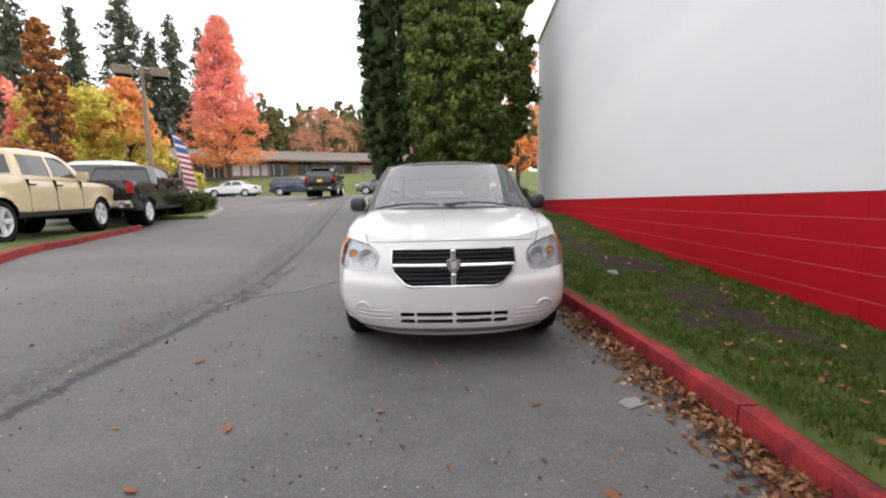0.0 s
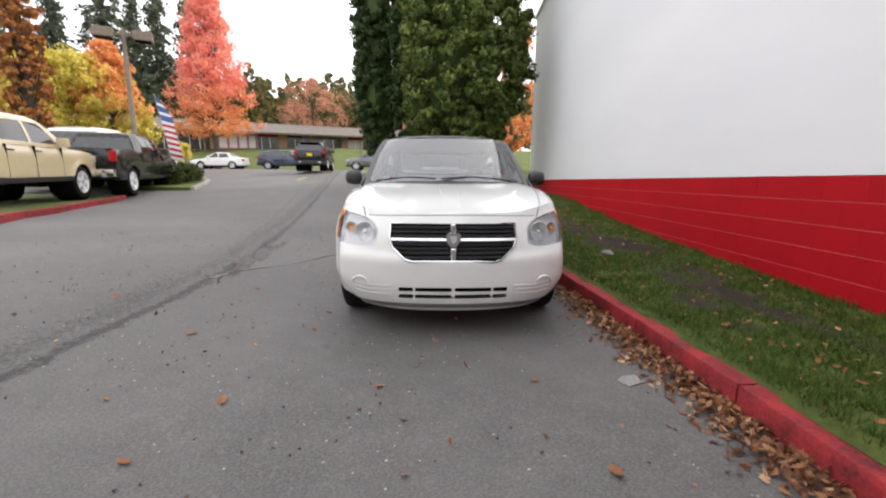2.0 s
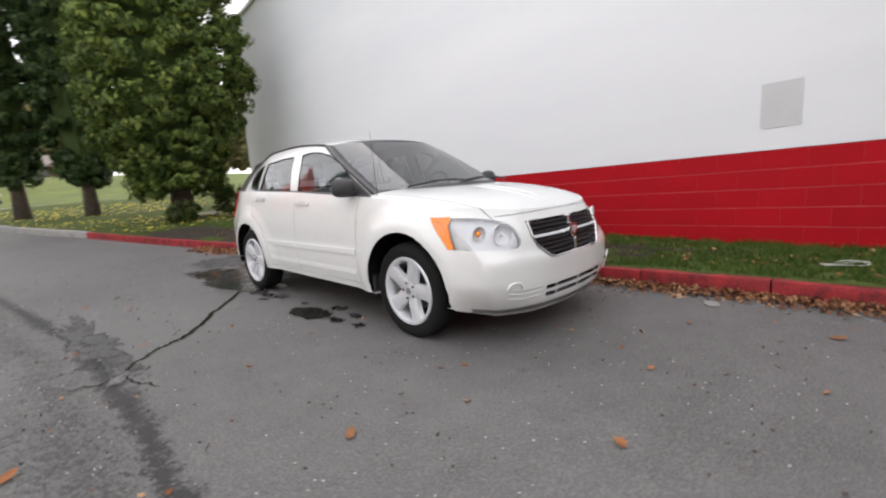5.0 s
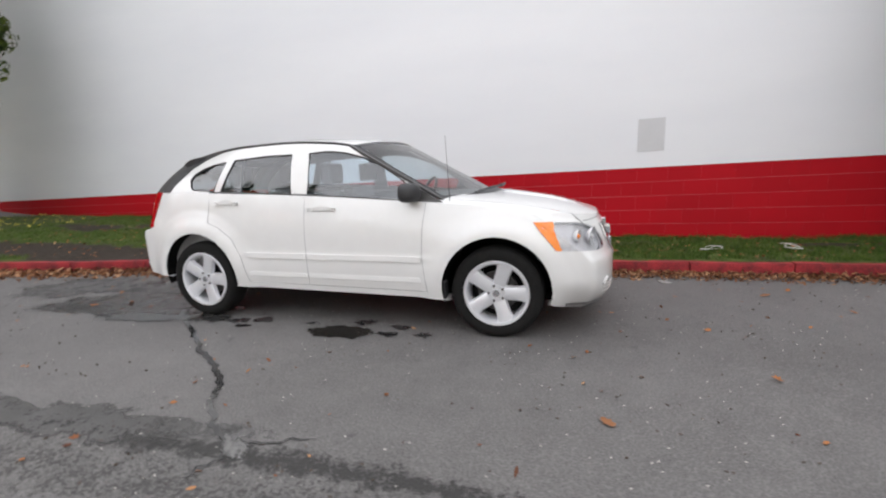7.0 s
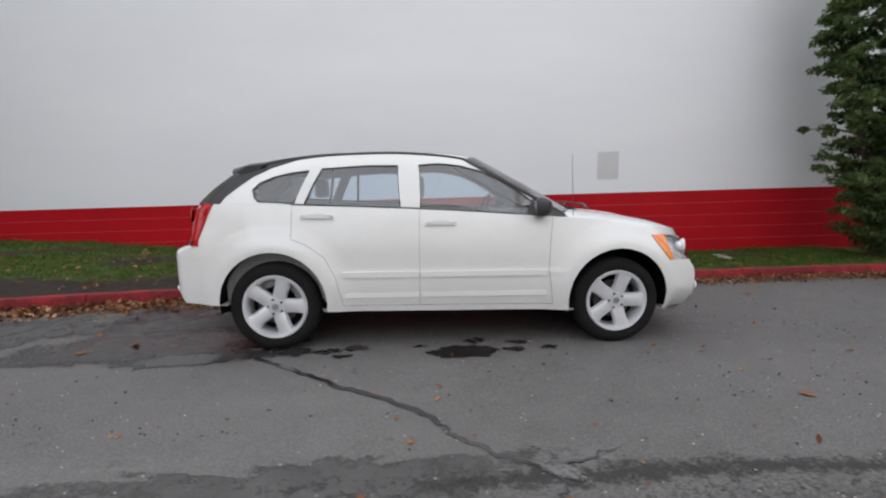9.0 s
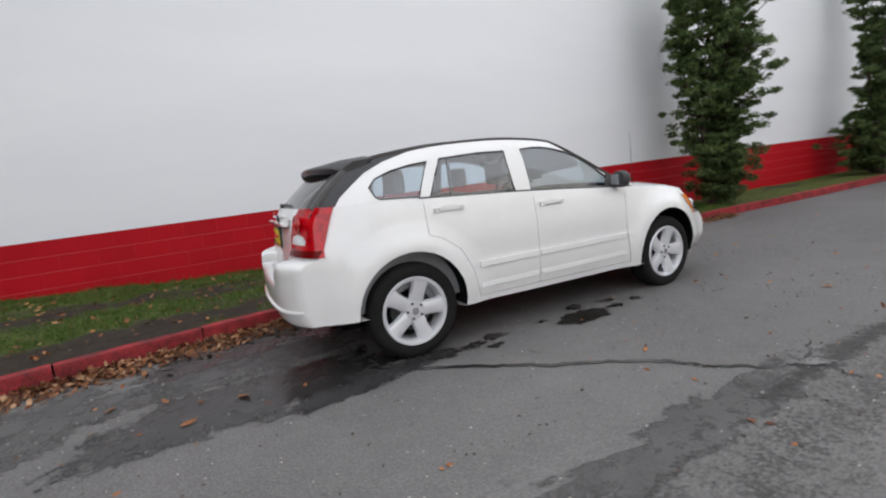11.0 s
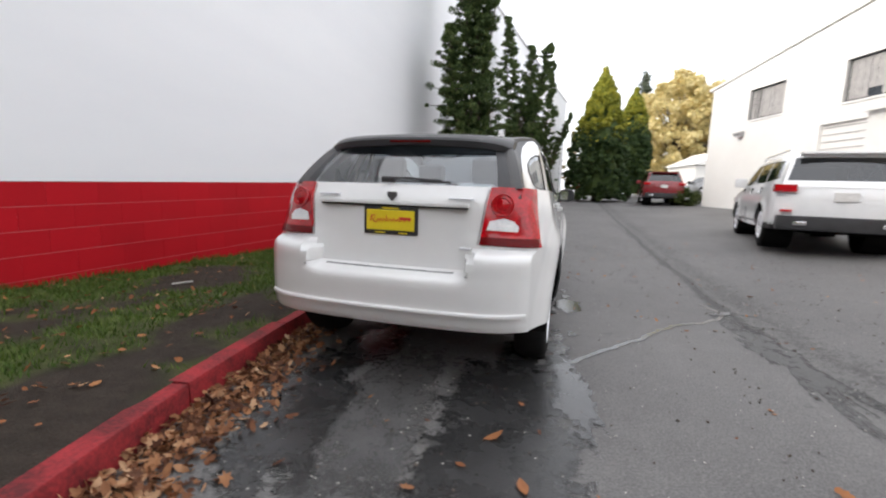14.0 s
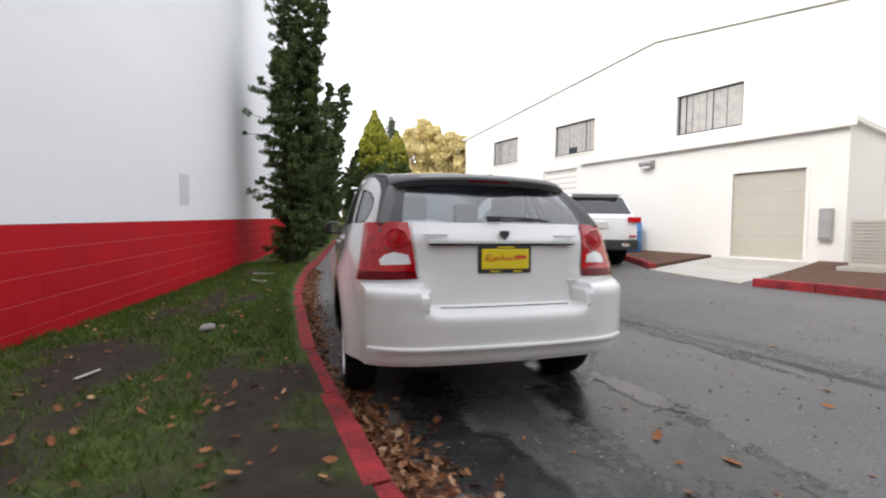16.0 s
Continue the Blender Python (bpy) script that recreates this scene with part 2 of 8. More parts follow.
M = {
    "asphalt": asphalt_material(),
    "lawn": lawn_material(),
    "wall_white": wall_paint(),
    "wall_red": surface("red_painted_block", (0.40, 0.003, 0.010), (0.48, 0.005, 0.013), 0.7, 1.2, 90, 0.2, 0.003, vary=0.05, spec=0.2),
    "mortar_pink": surface("pale_mortar", (0.48, 0.07, 0.08), (0.58, 0.16, 0.17), 0.7, 3, 60, spec=0.2),
    "kerb_red": surface("worn_red_kerb_paint", (0.11, 0.018, 0.020), (0.40, 0.036, 0.042), 0.7, 6, 60, 0.4, 0.005, vary=0.08, spec=0.25, mix=0.4),
    "kerb_grey": surface("kerb_concrete", (0.20, 0.19, 0.18), (0.36, 0.35, 0.33), 0.8, 4, 70, 0.4, 0.005),
    "concrete": surface("concrete", (0.36, 0.34, 0.31), (0.50, 0.48, 0.44), 0.8, 2, 60, 0.3),
    "grass_far": surface("rough_grass", (0.045, 0.075, 0.015), (0.13, 0.15, 0.03), 0.95, 0.6, 12, 0.6, 0.05),
    "yellow_line": surface("worn_yellow_paint", (0.36, 0.28, 0.07), (0.55, 0.44, 0.13), 0.7, 8, 60),
    "mulch": surface("bark_mulch", (0.06, 0.028, 0.018), (0.16, 0.08, 0.05), 0.95, 14, 60, 0.8, 0.03),
    "white_paint": surface("white_car_paint", (0.775, 0.775, 0.765), (0.81, 0.81, 0.80), 0.32, 0.6, 8, 0.0, coat=1.0),
    "white_paint_b": surface("bright_white_car_paint", (0.78, 0.79, 0.80), (0.83, 0.84, 0.85), 0.3, 0.6, 8, 0.0, coat=1.0),
    "tan_paint": surface("tan_car_paint", (0.60, 0.49, 0.30), (0.66, 0.54, 0.34), 0.35, 0.6, 8, 0.0, coat=0.8),
    "black_paint": surface("black_car_paint", (0.005, 0.005, 0.006), (0.009, 0.009, 0.010), 0.25, 0.6, 8, 0.0, coat=0.6, spec=0.3),
    "blue_paint": surface("dark_blue_car_paint", (0.020, 0.035, 0.075), (0.03, 0.045, 0.09), 0.3, 0.6, 8, 0.0, coat=1.0),
    "grey_paint": surface("grey_car_paint", (0.12, 0.12, 0.125), (0.16, 0.16, 0.165), 0.35, 0.6, 8, 0.0, coat=1.0, metal=0.3),
    "red_paint": surface("red_car_paint", (0.20, 0.012, 0.018), (0.26, 0.016, 0.022), 0.3, 0.6, 8, 0.0, coat=1.0),
    "black_trim": surface("black_plastic_trim", (0.022, 0.022, 0.024), (0.04, 0.04, 0.043), 0.45, 6, 120, 0.12, 0.001),
    "grey_trim": surface("dark_grey_trim", (0.055, 0.053, 0.053), (0.075, 0.072, 0.072), 0.42, 6, 120, 0.08, 0.001),
    "seam": surface("panel_gap", (0.34, 0.34, 0.34), (0.42, 0.42, 0.42), 0.7, 6, 60, 0.0),
    # grey for the shadow painted along the front bumper's foot
    "valance": surface("painted_lip_shadow", (0.16, 0.16, 0.165), (0.24, 0.24, 0.245), 0.6, 6, 80, 0.1, 0.001),
    "rubber": surface("tyre_rubber", (0.008, 0.008, 0.008), (0.018, 0.0175, 0.017), 0.85, 10, 90, 0.2, 0.002, spec=0.2),
    "dark": surface("dark_recess", (0.006, 0.006, 0.006), (0.012, 0.012, 0.012), 0.9, 5, 50, 0.0, spec=0.05),
    "alloy": surface("silver_alloy", (0.74, 0.75, 0.78), (0.82, 0.83, 0.86), 0.36, 8, 120, 0.05, 0.0008, metal=0.45),
    "chrome": surface("chrome", (0.74, 0.75, 0.77), (0.82, 0.83, 0.85), 0.16, 6, 80, 0.0, metal=1.0),
    "interior": surface("grey_interior", (0.24, 0.245, 0.255), (0.34, 0.345, 0.355), 0.8, 5, 80, 0.2, 0.003),
    "seat_cloth": surface("grey_seat_cloth", (0.30, 0.305, 0.315), (0.42, 0.425, 0.435), 0.9, 5, 150, 0.3, 0.003),
    "red_lens": surface("red_lens", (0.26, 0.001, 0.004), (0.62, 0.004, 0.012), 0.08, 16, 60, 0.12, 0.002, coat=0.4, spec=0.4),
    "dark_red_lens": surface("dark_red_lens", (0.10, 0.001, 0.002), (0.16, 0.002, 0.003), 0.25, 4, 30, 0.1, 0.003, coat=0.05, spec=0.15),
    "amber_lens": surface("amber_lens", (0.90, 0.20, 0.005), (0.95, 0.28, 0.010), 0.25, 4, 40, 0.1, 0.003, coat=1.0),
    "clear_lens": surface("clear_lamp_insert", (0.72, 0.73, 0.74), (0.94, 0.94, 0.95), 0.2, 30, 90, 0.4, 0.004, metal=0.08, coat=0.6),
    "glass": glass_material("side_glass", (0.78, 0.88, 0.94), 0.75),
    "windscreen": glass_material("windscreen_glass", (0.82, 0.88, 0.88), 0.75),
    "dark_glass": glass_material("privacy_glass", (0.10, 0.11, 0.12), 0.8),
    "lens": glass_material("lamp_lens", (0.95, 0.95, 0.97), 0.80),
    "plate_yellow": surface("yellow_card", (0.80, 0.62, 0.015), (0.86, 0.68, 0.03), 0.45, 6, 60, 0.0),
    "script_red": surface("red_print", (0.62, 0.03, 0.03), (0.68, 0.05, 0.04), 0.5, 6, 60, 0.0),
    "bldg_white": surface("cream_white_siding", (0.74, 0.73, 0.70), (0.82, 0.81, 0.78), 0.6, 0.6, 30, 0.12, 0.004),
    "bldg_beige": surface("beige_door_paint", (0.46, 0.43, 0.37), (0.54, 0.51, 0.45), 0.55, 1, 40, 0.08, 0.003),
    "blind": surface("grey_blind", (0.30, 0.29, 0.28), (0.48, 0.46, 0.44), 0.7, 6, 60, 0.1, 0.003),
    "roof_brown": surface("brown_shingle_roof", (0.10, 0.085, 0.07), (0.20, 0.175, 0.15), 0.9, 2, 14, 0.5, 0.03),
    "brick_tan": surface("tan_brick", (0.33, 0.19, 0.10), (0.46, 0.28, 0.16), 0.85, 2, 20, 0.4, 0.02),
    "wood_post": surface("weathered_wood", (0.14, 0.11, 0.085), (0.26, 0.21, 0.165), 0.85, 6, 60, 0.4, 0.006),
    "steel_grey": surface("grey_painted_steel", (0.28, 0.28, 0.28), (0.38, 0.38, 0.38), 0.5, 3, 50, 0.1, 0.002),
    "barrel_blue": surface("blue_plastic_drum", (0.03, 0.16, 0.42), (0.05, 0.22, 0.52), 0.45, 4, 60, 0.1, 0.003),
    "bark": surface("bark", (0.05, 0.038, 0.03), (0.13, 0.10, 0.08), 0.95, 8, 40, 0.9, 0.03),
    "wet": soaked("wet_asphalt", (0.018, 0.018, 0.018), (0.046, 0.045, 0.045), 0.26, 0.18, 1.7, 3.2),
    "film": soaked("water_film", (0.030, 0.030, 0.031), (0.060, 0.059, 0.060), 0.13, 0.05, 2.0, 4.0),
    "damp": soaked("damp_asphalt", (0.055, 0.053, 0.052), (0.105, 0.102, 0.100), 0.60, 0.3, 1.8, 2.0),
    "puddle": soaked("puddle_water", (0.016, 0.015, 0.014), (0.034, 0.031, 0.028), 0.16, 0.06, 0.9, 6.0),
    "wet_seam": surface("wet_hairline", (0.035, 0.034, 0.033), (0.075, 0.073, 0.072), 0.08, 8, 120, 0.1, 0.002),
    # pale tone standing in for sky reflected in the wet crack
    "sky_glint": soaked("painted_glint", (0.14, 0.137, 0.134), (0.20, 0.196, 0.192), 0.5, 0.2, 1.6, 1.6),
    "tar": surface("wet_crack", (0.016, 0.016, 0.016), (0.04, 0.039, 0.038), 0.09, 8, 120, 0.15, 0.003),
    "paper": surface("pale_litter", (0.55, 0.54, 0.52), (0.75, 0.74, 0.72), 0.7, 9, 60, 0.2, 0.003),
    "flag_red": surface("red_cloth", (0.45, 0.03, 0.04), (0.52, 0.05, 0.06), 0.8, 6, 80, 0.1),
    "flag_white": surface("white_cloth", (0.68, 0.68, 0.70), (0.76, 0.76, 0.78), 0.8, 6, 80, 0.1),
    "flag_blue": surface("blue_cloth", (0.05, 0.10, 0.28), (0.08, 0.14, 0.34), 0.8, 6, 80, 0.1),
    "pink": surface("pink_shop_paint", (0.42, 0.12, 0.22), (0.52, 0.18, 0.30), 0.7, 2, 30, 0.1),
    "shop_glass": surface("dark_shop_glass", (0.02, 0.025, 0.03), (0.06, 0.07, 0.08), 0.15, 1, 10, 0.0),
    "f_cypress": leafy("cypress_foliage", [(0.25, (0.030, 0.058, 0.014)), (0.55, (0.10, 0.150, 0.032)), (0.85, (0.24, 0.28, 0.062))], 1.6),
    # dark green; crown cores also use it as painted shade between sprays
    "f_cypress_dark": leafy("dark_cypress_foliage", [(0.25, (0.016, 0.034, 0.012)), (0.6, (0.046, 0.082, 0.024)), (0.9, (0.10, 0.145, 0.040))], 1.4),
    "f_juniper": leafy("juniper_foliage", [(0.25, (0.030, 0.056, 0.020)), (0.6, (0.090, 0.138, 0.046)), (0.9, (0.21, 0.26, 0.085))], 2.0),
    "f_gold": leafy("golden_conifer_foliage", [(0.25, (0.12, 0.15, 0.020)), (0.6, (0.32, 0.32, 0.036)), (0.9, (0.56, 0.48, 0.06))], 0.8),
    # needle green lifted towards grey, painting in the haze over far firs
    "f_fir": leafy("haze_paled_fir_needles", [(0.25, (0.070, 0.092, 0.066)), (0.6, (0.14, 0.165, 0.11)), (0.9, (0.23, 0.25, 0.165))], 0.4),
    # scarlet with air haze painted in as a paler, pinker tone
    "f_red": leafy("haze_paled_scarlet_leaves", [(0.25, (0.80, 0.22, 0.19)), (0.55, (0.90, 0.36, 0.30)), (0.9, (0.93, 0.52, 0.32))], 0.35, 0.6, 0.4),
    "f_orange": leafy("orange_autumn_leaves", [(0.25, (0.66, 0.22, 0.09)), (0.55, (0.82, 0.38, 0.16)), (0.9, (0.86, 0.54, 0.18))], 0.5, 0.6, 0.4),
    "f_yellow": leafy("yellow_autumn_leaves", [(0.25, (0.44, 0.40, 0.07)), (0.55, (0.68, 0.57, 0.12)), (0.9, (0.80, 0.68, 0.20))], 0.5, 0.6, 0.4),
    # distance haze is mixed into this leaf colour, there is no volume
    "f_hazy": leafy("haze_paled_gold_leaves", [(0.25, (0.56, 0.48, 0.22)), (0.55, (0.74, 0.63, 0.32)), (0.9, (0.84, 0.74, 0.44))], 0.25, 0.7, 0.35),
    "f_rust": leafy("rust_brown_leaves", [(0.25, (0.22, 0.08, 0.03)), (0.55, (0.42, 0.165, 0.055)), (0.9, (0.60, 0.34, 0.10))], 1.2, 0.7, 0.25),
    "f_pink": leafy("faded_pink_autumn_leaves", [(0.25, (0.40, 0.17, 0.12)), (0.55, (0.60, 0.30, 0.21)), (0.9, (0.66, 0.43, 0.22))], 0.5, 0.7, 0.35),
    "f_hill": leafy("mixed_hill_foliage", [(0.2, (0.055, 0.075, 0.040)), (0.5, (0.15, 0.155, 0.06)), (0.9, (0.40, 0.27, 0.11))], 0.12, 0.8, 0.2),
    "f_shrub": leafy("shrub_foliage", [(0.25, (0.02, 0.035, 0.01)), (0.6, (0.06, 0.085, 0.02)), (0.9, (0.14, 0.15, 0.04))], 2.0),
    "f_grass": leafy("grass_blades", [(0.2, (0.032, 0.066, 0.012)), (0.55, (0.080, 0.146, 0.025)), (0.9, (0.165, 0.215, 0.050))], 3.0, 0.6, 0.3),
    "f_fallen": leafy("fallen_brown_leaves", [(0.25, (0.060, 0.024, 0.015)), (0.5, (0.20, 0.082, 0.038)), (0.68, (0.36, 0.17, 0.08)), (0.85, (0.58, 0.38, 0.23))], 6.0, 0.7, 0.1),
    "f_fallen_orange": leafy("fallen_orange_leaves", [(0.2, (0.10, 0.036, 0.020)), (0.5, (0.26, 0.10, 0.042)), (0.7, (0.42, 0.18, 0.07)), (0.9, (0.60, 0.42, 0.25))], 6.0, 0.7, 0.1),
}


# ---- building blocks ----
def curve_of(*pts):
    """A smooth monotone curve through (x, y) points."""
    xs, ys = [p[0] for p in pts], [p[1] for p in pts]
    n = len(xs)
    d = [(ys[i + 1] - ys[i]) / (xs[i + 1] - xs[i]) for i in range(n - 1)]
    g = [d[0]] + [0.0 if d[i - 1] * d[i] <= 0 else 2 * d[i - 1] * d[i] / (d[i - 1] + d[i]) for i in range(1, n - 1)] + [d[-1]]

    def f(x):
        if x <= xs[0]:
            return ys[0]
        if x >= xs[-1]:
            return ys[-1]
        i = 0
        while x > xs[i + 1]:
            i += 1
        h = xs[i + 1] - xs[i]
        t = (x - xs[i]) / h
        return ys[i] * (1 + 2 * t) * (1 - t) ** 2 + g[i] * h * t * (1 - t) ** 2 + ys[i + 1] * t * t * (3 - 2 * t) + g[i + 1] * h * t * t * (t - 1)
    return f


def smooth(a, b, x):
    t = min(1.0, max(0.0, (x - a) / (b - a)))
    return t * t * (3 - 2 * t)


def soft(x, k=0.4):
    """max(0, x) with a rounded foot."""
    return 0.5 * (x + math.sqrt(x * x + k * k))


def shade(ob, on=True):
    me = ob.data
    me.polygons.foreach_set("use_smooth", [on] * len(me.polygons))
    return ob


def thing(name, label, category, at=(0, 0, 0), turn=0.0, group="", kind=""):
    ob = new(name)
    ob.matrix_world = pose(*at, 0, 0, turn)
    return tagged(ob, label, category, group, kind)


def part(name, bm, material, parent=None, label="", smooth_on=False, sharp=35):
    me = bpy.data.meshes.new(name)
    if smooth_on:
        for e in bm.edges:
            if len(e.link_faces) == 2 and e.calc_face_angle(0) > radians(sharp):
                e.smooth = False
    bm.to_mesh(me)
    bm.free()
    for m in (material if isinstance(material, (list, tuple)) else (material,)):
        me.materials.append(M[m] if isinstance(m, str) else m)
    ob = new(name, me)
    if parent:
        ob.parent = parent
    if smooth_on:
        shade(ob)
    return tagged(ob, label)


def mesh_part(name, verts, faces, material, parent=None, label=""):
    me = bpy.data.meshes.new(name)
    me.from_pydata(verts, [], faces)
    me.materials.append(M[material] if isinstance(material, str) else material)
    ob = new(name, me)
    if parent:
        ob.parent = parent
    return tagged(ob, label)


def add_box(bm, lo, hi, bevel=0.0, seg=1, m=None):
    res = bmesh.ops.create_cube(bm, size=1)
    vs = res["verts"]
    for v in vs:
        v.co = Vector((lo[i] + (hi[i] - lo[i]) * (v.co[i] + 0.5) for i in range(3)))
    if bevel:
        es = list({e for v in vs for e in v.link_edges})
        r = bmesh.ops.bevel(bm, geom=es, offset=bevel, segments=seg, affect="EDGES", profile=0.7)
        vs = list({v for f in r["faces"] for v in f.verts} | {v for v in vs if v.is_valid})
    if m is not None:
        bmesh.ops.transform(bm, matrix=m, verts=vs)
    return vs


def box(lo, hi, bevel=0.0, seg=1, m=None):
    bm = bmesh.new()
    add_box(bm, lo, hi, bevel, seg, m)
    return bm


def add_cyl(bm, r1, r2, a, b, n=16, caps=True):
    """A tapered bar from a to b."""
    a, b = Vector(a), Vector(b)
    axis = b - a
    m = Matrix.Translation((a + b) / 2) @ axis.to_track_quat("Z", "Y").to_matrix().to_4x4()
    return bmesh.ops.create_cone(bm, cap_ends=caps, segments=n, radius1=r1, radius2=r2, depth=axis.length, matrix=m)["verts"]


def cyl(r1, r2, a, b, n=16, caps=True):
    bm = bmesh.new()
    add_cyl(bm, r1, r2, a, b, n, caps)
    return bm


def add_tube(bm, pts, r, n=8):
    """A bar that follows points; r is a number or a function of 0..1."""
    rings, pts = [], [Vector(p) for p in pts]
    for i, p in enumerate(pts):
        d = (pts[min(i + 1, len(pts) - 1)] - pts[max(i - 1, 0)]).normalized()
        q = d.to_track_quat("Z", "Y")
        rr = r(i / (len(pts) - 1)) if callable(r) else r
        rings.append([bm.verts.new(p + q @ Vector((rr * math.cos(2 * math.pi * k / n), rr * math.sin(2 * math.pi * k / n), 0))) for k in range(n)])
    for a, b in zip(rings, rings[1:]):
        for k in range(n):
            bm.faces.new((a[k], a[(k + 1) % n], b[(k + 1) % n], b[k]))
    bm.faces.new(rings[0][::-1])
    bm.faces.new(rings[-1])
    return bm


def lathe(profile, n=32, axis="X"):
    """A ring of (radius, along) points turned about an axis; closed where the first and last points meet."""
    bm = bmesh.new()
    rings = []
    for k in range(n):
        w = 2 * math.pi * k / n
        rings.append([bm.verts.new((h, r * math.cos(w), r * math.sin(w)) if axis == "X" else (r * math.cos(w), r * math.sin(w), h)) for r, h in profile])
    for k in range(n):
        a, b = rings[k], rings[(k + 1) % n]
        for i in range(len(profile) - 1):
            bm.faces.new((a[i], a[i + 1], b[i + 1], b[i]))
    bmesh.ops.recalc_face_normals(bm, faces=bm.faces)
    return bm


def prism(outline, lo, hi, axis="Z"):
    """A slab from a flat outline, between two heights along an axis."""
    bm = bmesh.new()
    def pt(p, h):
        return {"Z": (p[0], p[1], h), "Y": (p[0], h, p[1]), "X": (h, p[0], p[1])}[axis]
    a, b = [bm.verts.new(pt(p, lo)) for p in outline], [bm.verts.new(pt(p, hi)) for p in outline]
    bm.faces.new(a)
    bm.faces.new(b)
    for i in range(len(outline)):
        j = (i + 1) % len(outline)
        bm.faces.new((a[i], a[j], b[j], b[i]))
    bmesh.ops.recalc_face_normals(bm, faces=bm.faces)
    return bm


# ---- the lie of the land ----
def ground_z(x, y):
    cross = min(0.6, 0.047 * soft(-2.6 - x, 0.7)) * (1 - 0.9 * smooth(0.5, 6.5, y))
    s = y - 0.75 * min(9.0, soft(-3.0 - x, 1.0))
    rise = 0.06 * (soft(s - 4.5, 1.5) - soft(s - 22, 2.0))
    fall = 0.03 * (soft(-3.5 - y, 1.5) - soft(-40 - y, 2.0))
    bank = 3.0 * smooth(40, 58, y) + 0.03 * max(0, y - 58) - 0.5 * smooth(6, 30, x) * smooth(15, 30, y)
    return cross + rise + fall + bank - 0.022


WALL_SLOPE = 0.069


def wall_x(y):
    return 2.95 + WALL_SLOPE * (y + 2.8) if y > -6.5 else 2.695 + 0.105 * (y + 6.5)


kerb_x = curve_of((-60, -3.4), (-40, -1.9), (-28, -0.75), (-18, 0.25), (-12, 0.75), (-8, 1.05), (-5.5, 1.28), (-3.6, 1.325), (-1.8, 1.27), (-1.1, 1.20), (0.85, 1.03), (1.55, 0.92), (2.4, 0.79), (3.05, 0.65), (4.0, 0.38), (4.9, 0.10), (6, -0.28), (7.5, -0.80), (9.5, -1.5), (11.6, -2.35), (15, -3.4), (18.5, -4.0), (20.5, -3.6), (22, -2.5), (23, -0.8))

# ---- ground, kerbs, lawn ----
def graded(a, b, step, lo, hi):
    """Even steps from a to b, then ever wider ones out to lo and hi."""
    mid = [a + step * k for k in range(int((b - a) / step) + 1)]
    left, right, d, e = [], [], step, step
    while not left or left[-1] > lo:
        d *= 1.22
        left.append((left[-1] if left else a) - d)
    while not right or right[-1] < hi:
        e *= 1.22
        right.append((right[-1] if right else b) + e)
    return left[::-1] + mid + right


gx, gy = graded(-14, 5, 0.4, -1200, 1200), graded(-10, 26, 0.4, -1200, 1400)
gv = [(x, y, ground_z(x, y)) for y in gy for x in gx]
gn = len(gx)
gf = [(j * gn + i, j * gn + i + 1, (j + 1) * gn + i + 1, (j + 1) * gn + i) for j in range(len(gy) - 1) for i in range(gn - 1)]
ground = mesh_part("ground", gv, gf, "asphalt")
ground.data.materials.append(M["grass_far"])
for p in ground.data.polygons:
    cx, cy = p.center.x, p.center.y
    p.material_index = 1 if (cy > 41.5 or cy < -70 or cx > 40 or cx < -45) else 0
shade(ground)
tagged(ground, "grey worn asphalt drive and lot rising to a street", "asphalt", kind="structure")


def kerb_run(name, pts, width, height, material, label, piece=1.9, gap=0.006):
    """Kerb stones laid end to end along points of their road-side edge; width to the left of the way walked."""
    top = thing(name, label, "kerb", kind="structure")
    n = 0
    for a, b in zip(pts, pts[1:]):
        a, b = Vector((*a, 0)), Vector((*b, 0))
        d = (b - a).normalized()
        s = Vector((-d.y, d.x, 0)) * width
        a2, b2 = a + d * gap, b - d * gap
        bm = bmesh.new()
        prof = [(0.0, -0.25), (0.012, height * 0.75), (0.035, height - 0.008), (0.06, height), (0.94, height), (1.0, height - 0.02), (1.0, -0.25)]
        ends = []
        for q in (a2, (a2 + b2) / 2, b2):
            j = (random.random() - 0.5) * 0.008
            ends.append([bm.verts.new((q.x + s.x * u, q.y + s.y * u, ground_z(q.x, q.y) + h + (j if h > 0 else 0))) for u, h in prof])
        for e0, e1 in zip(ends, ends[1:]):
            for k in range(len(prof) - 1):
                bm.faces.new((e0[k], e0[k + 1], e1[k + 1], e1[k]))
        bm.faces.new(ends[0])
        bm.faces.new(ends[-1][::-1])
        bmesh.ops.recalc_face_normals(bm, faces=bm.faces)
        part("kerb_stone", bm, material, top, smooth_on=True)
        n += 1
    return top


def along_kerb(y0, y1, step):
    n = max(1, round((y1 - y0) / step))
    return [(kerb_x(y0 + (y1 - y0) * i / n), y0 + (y1 - y0) * i / n) for i in range(n + 1)]


kerb_run("kerb_red_long", along_kerb(-58, 9.46, 0.96)[::-1], 0.12, 0.135, "kerb_red", "red painted concrete kerb, chipped, along the lawn")
kerb_run("kerb_grey", along_kerb(9.46, 23.0, 1.1)[::-1], 0.15, 0.145, "kerb_grey", "plain grey concrete kerb at the drive's mouth")


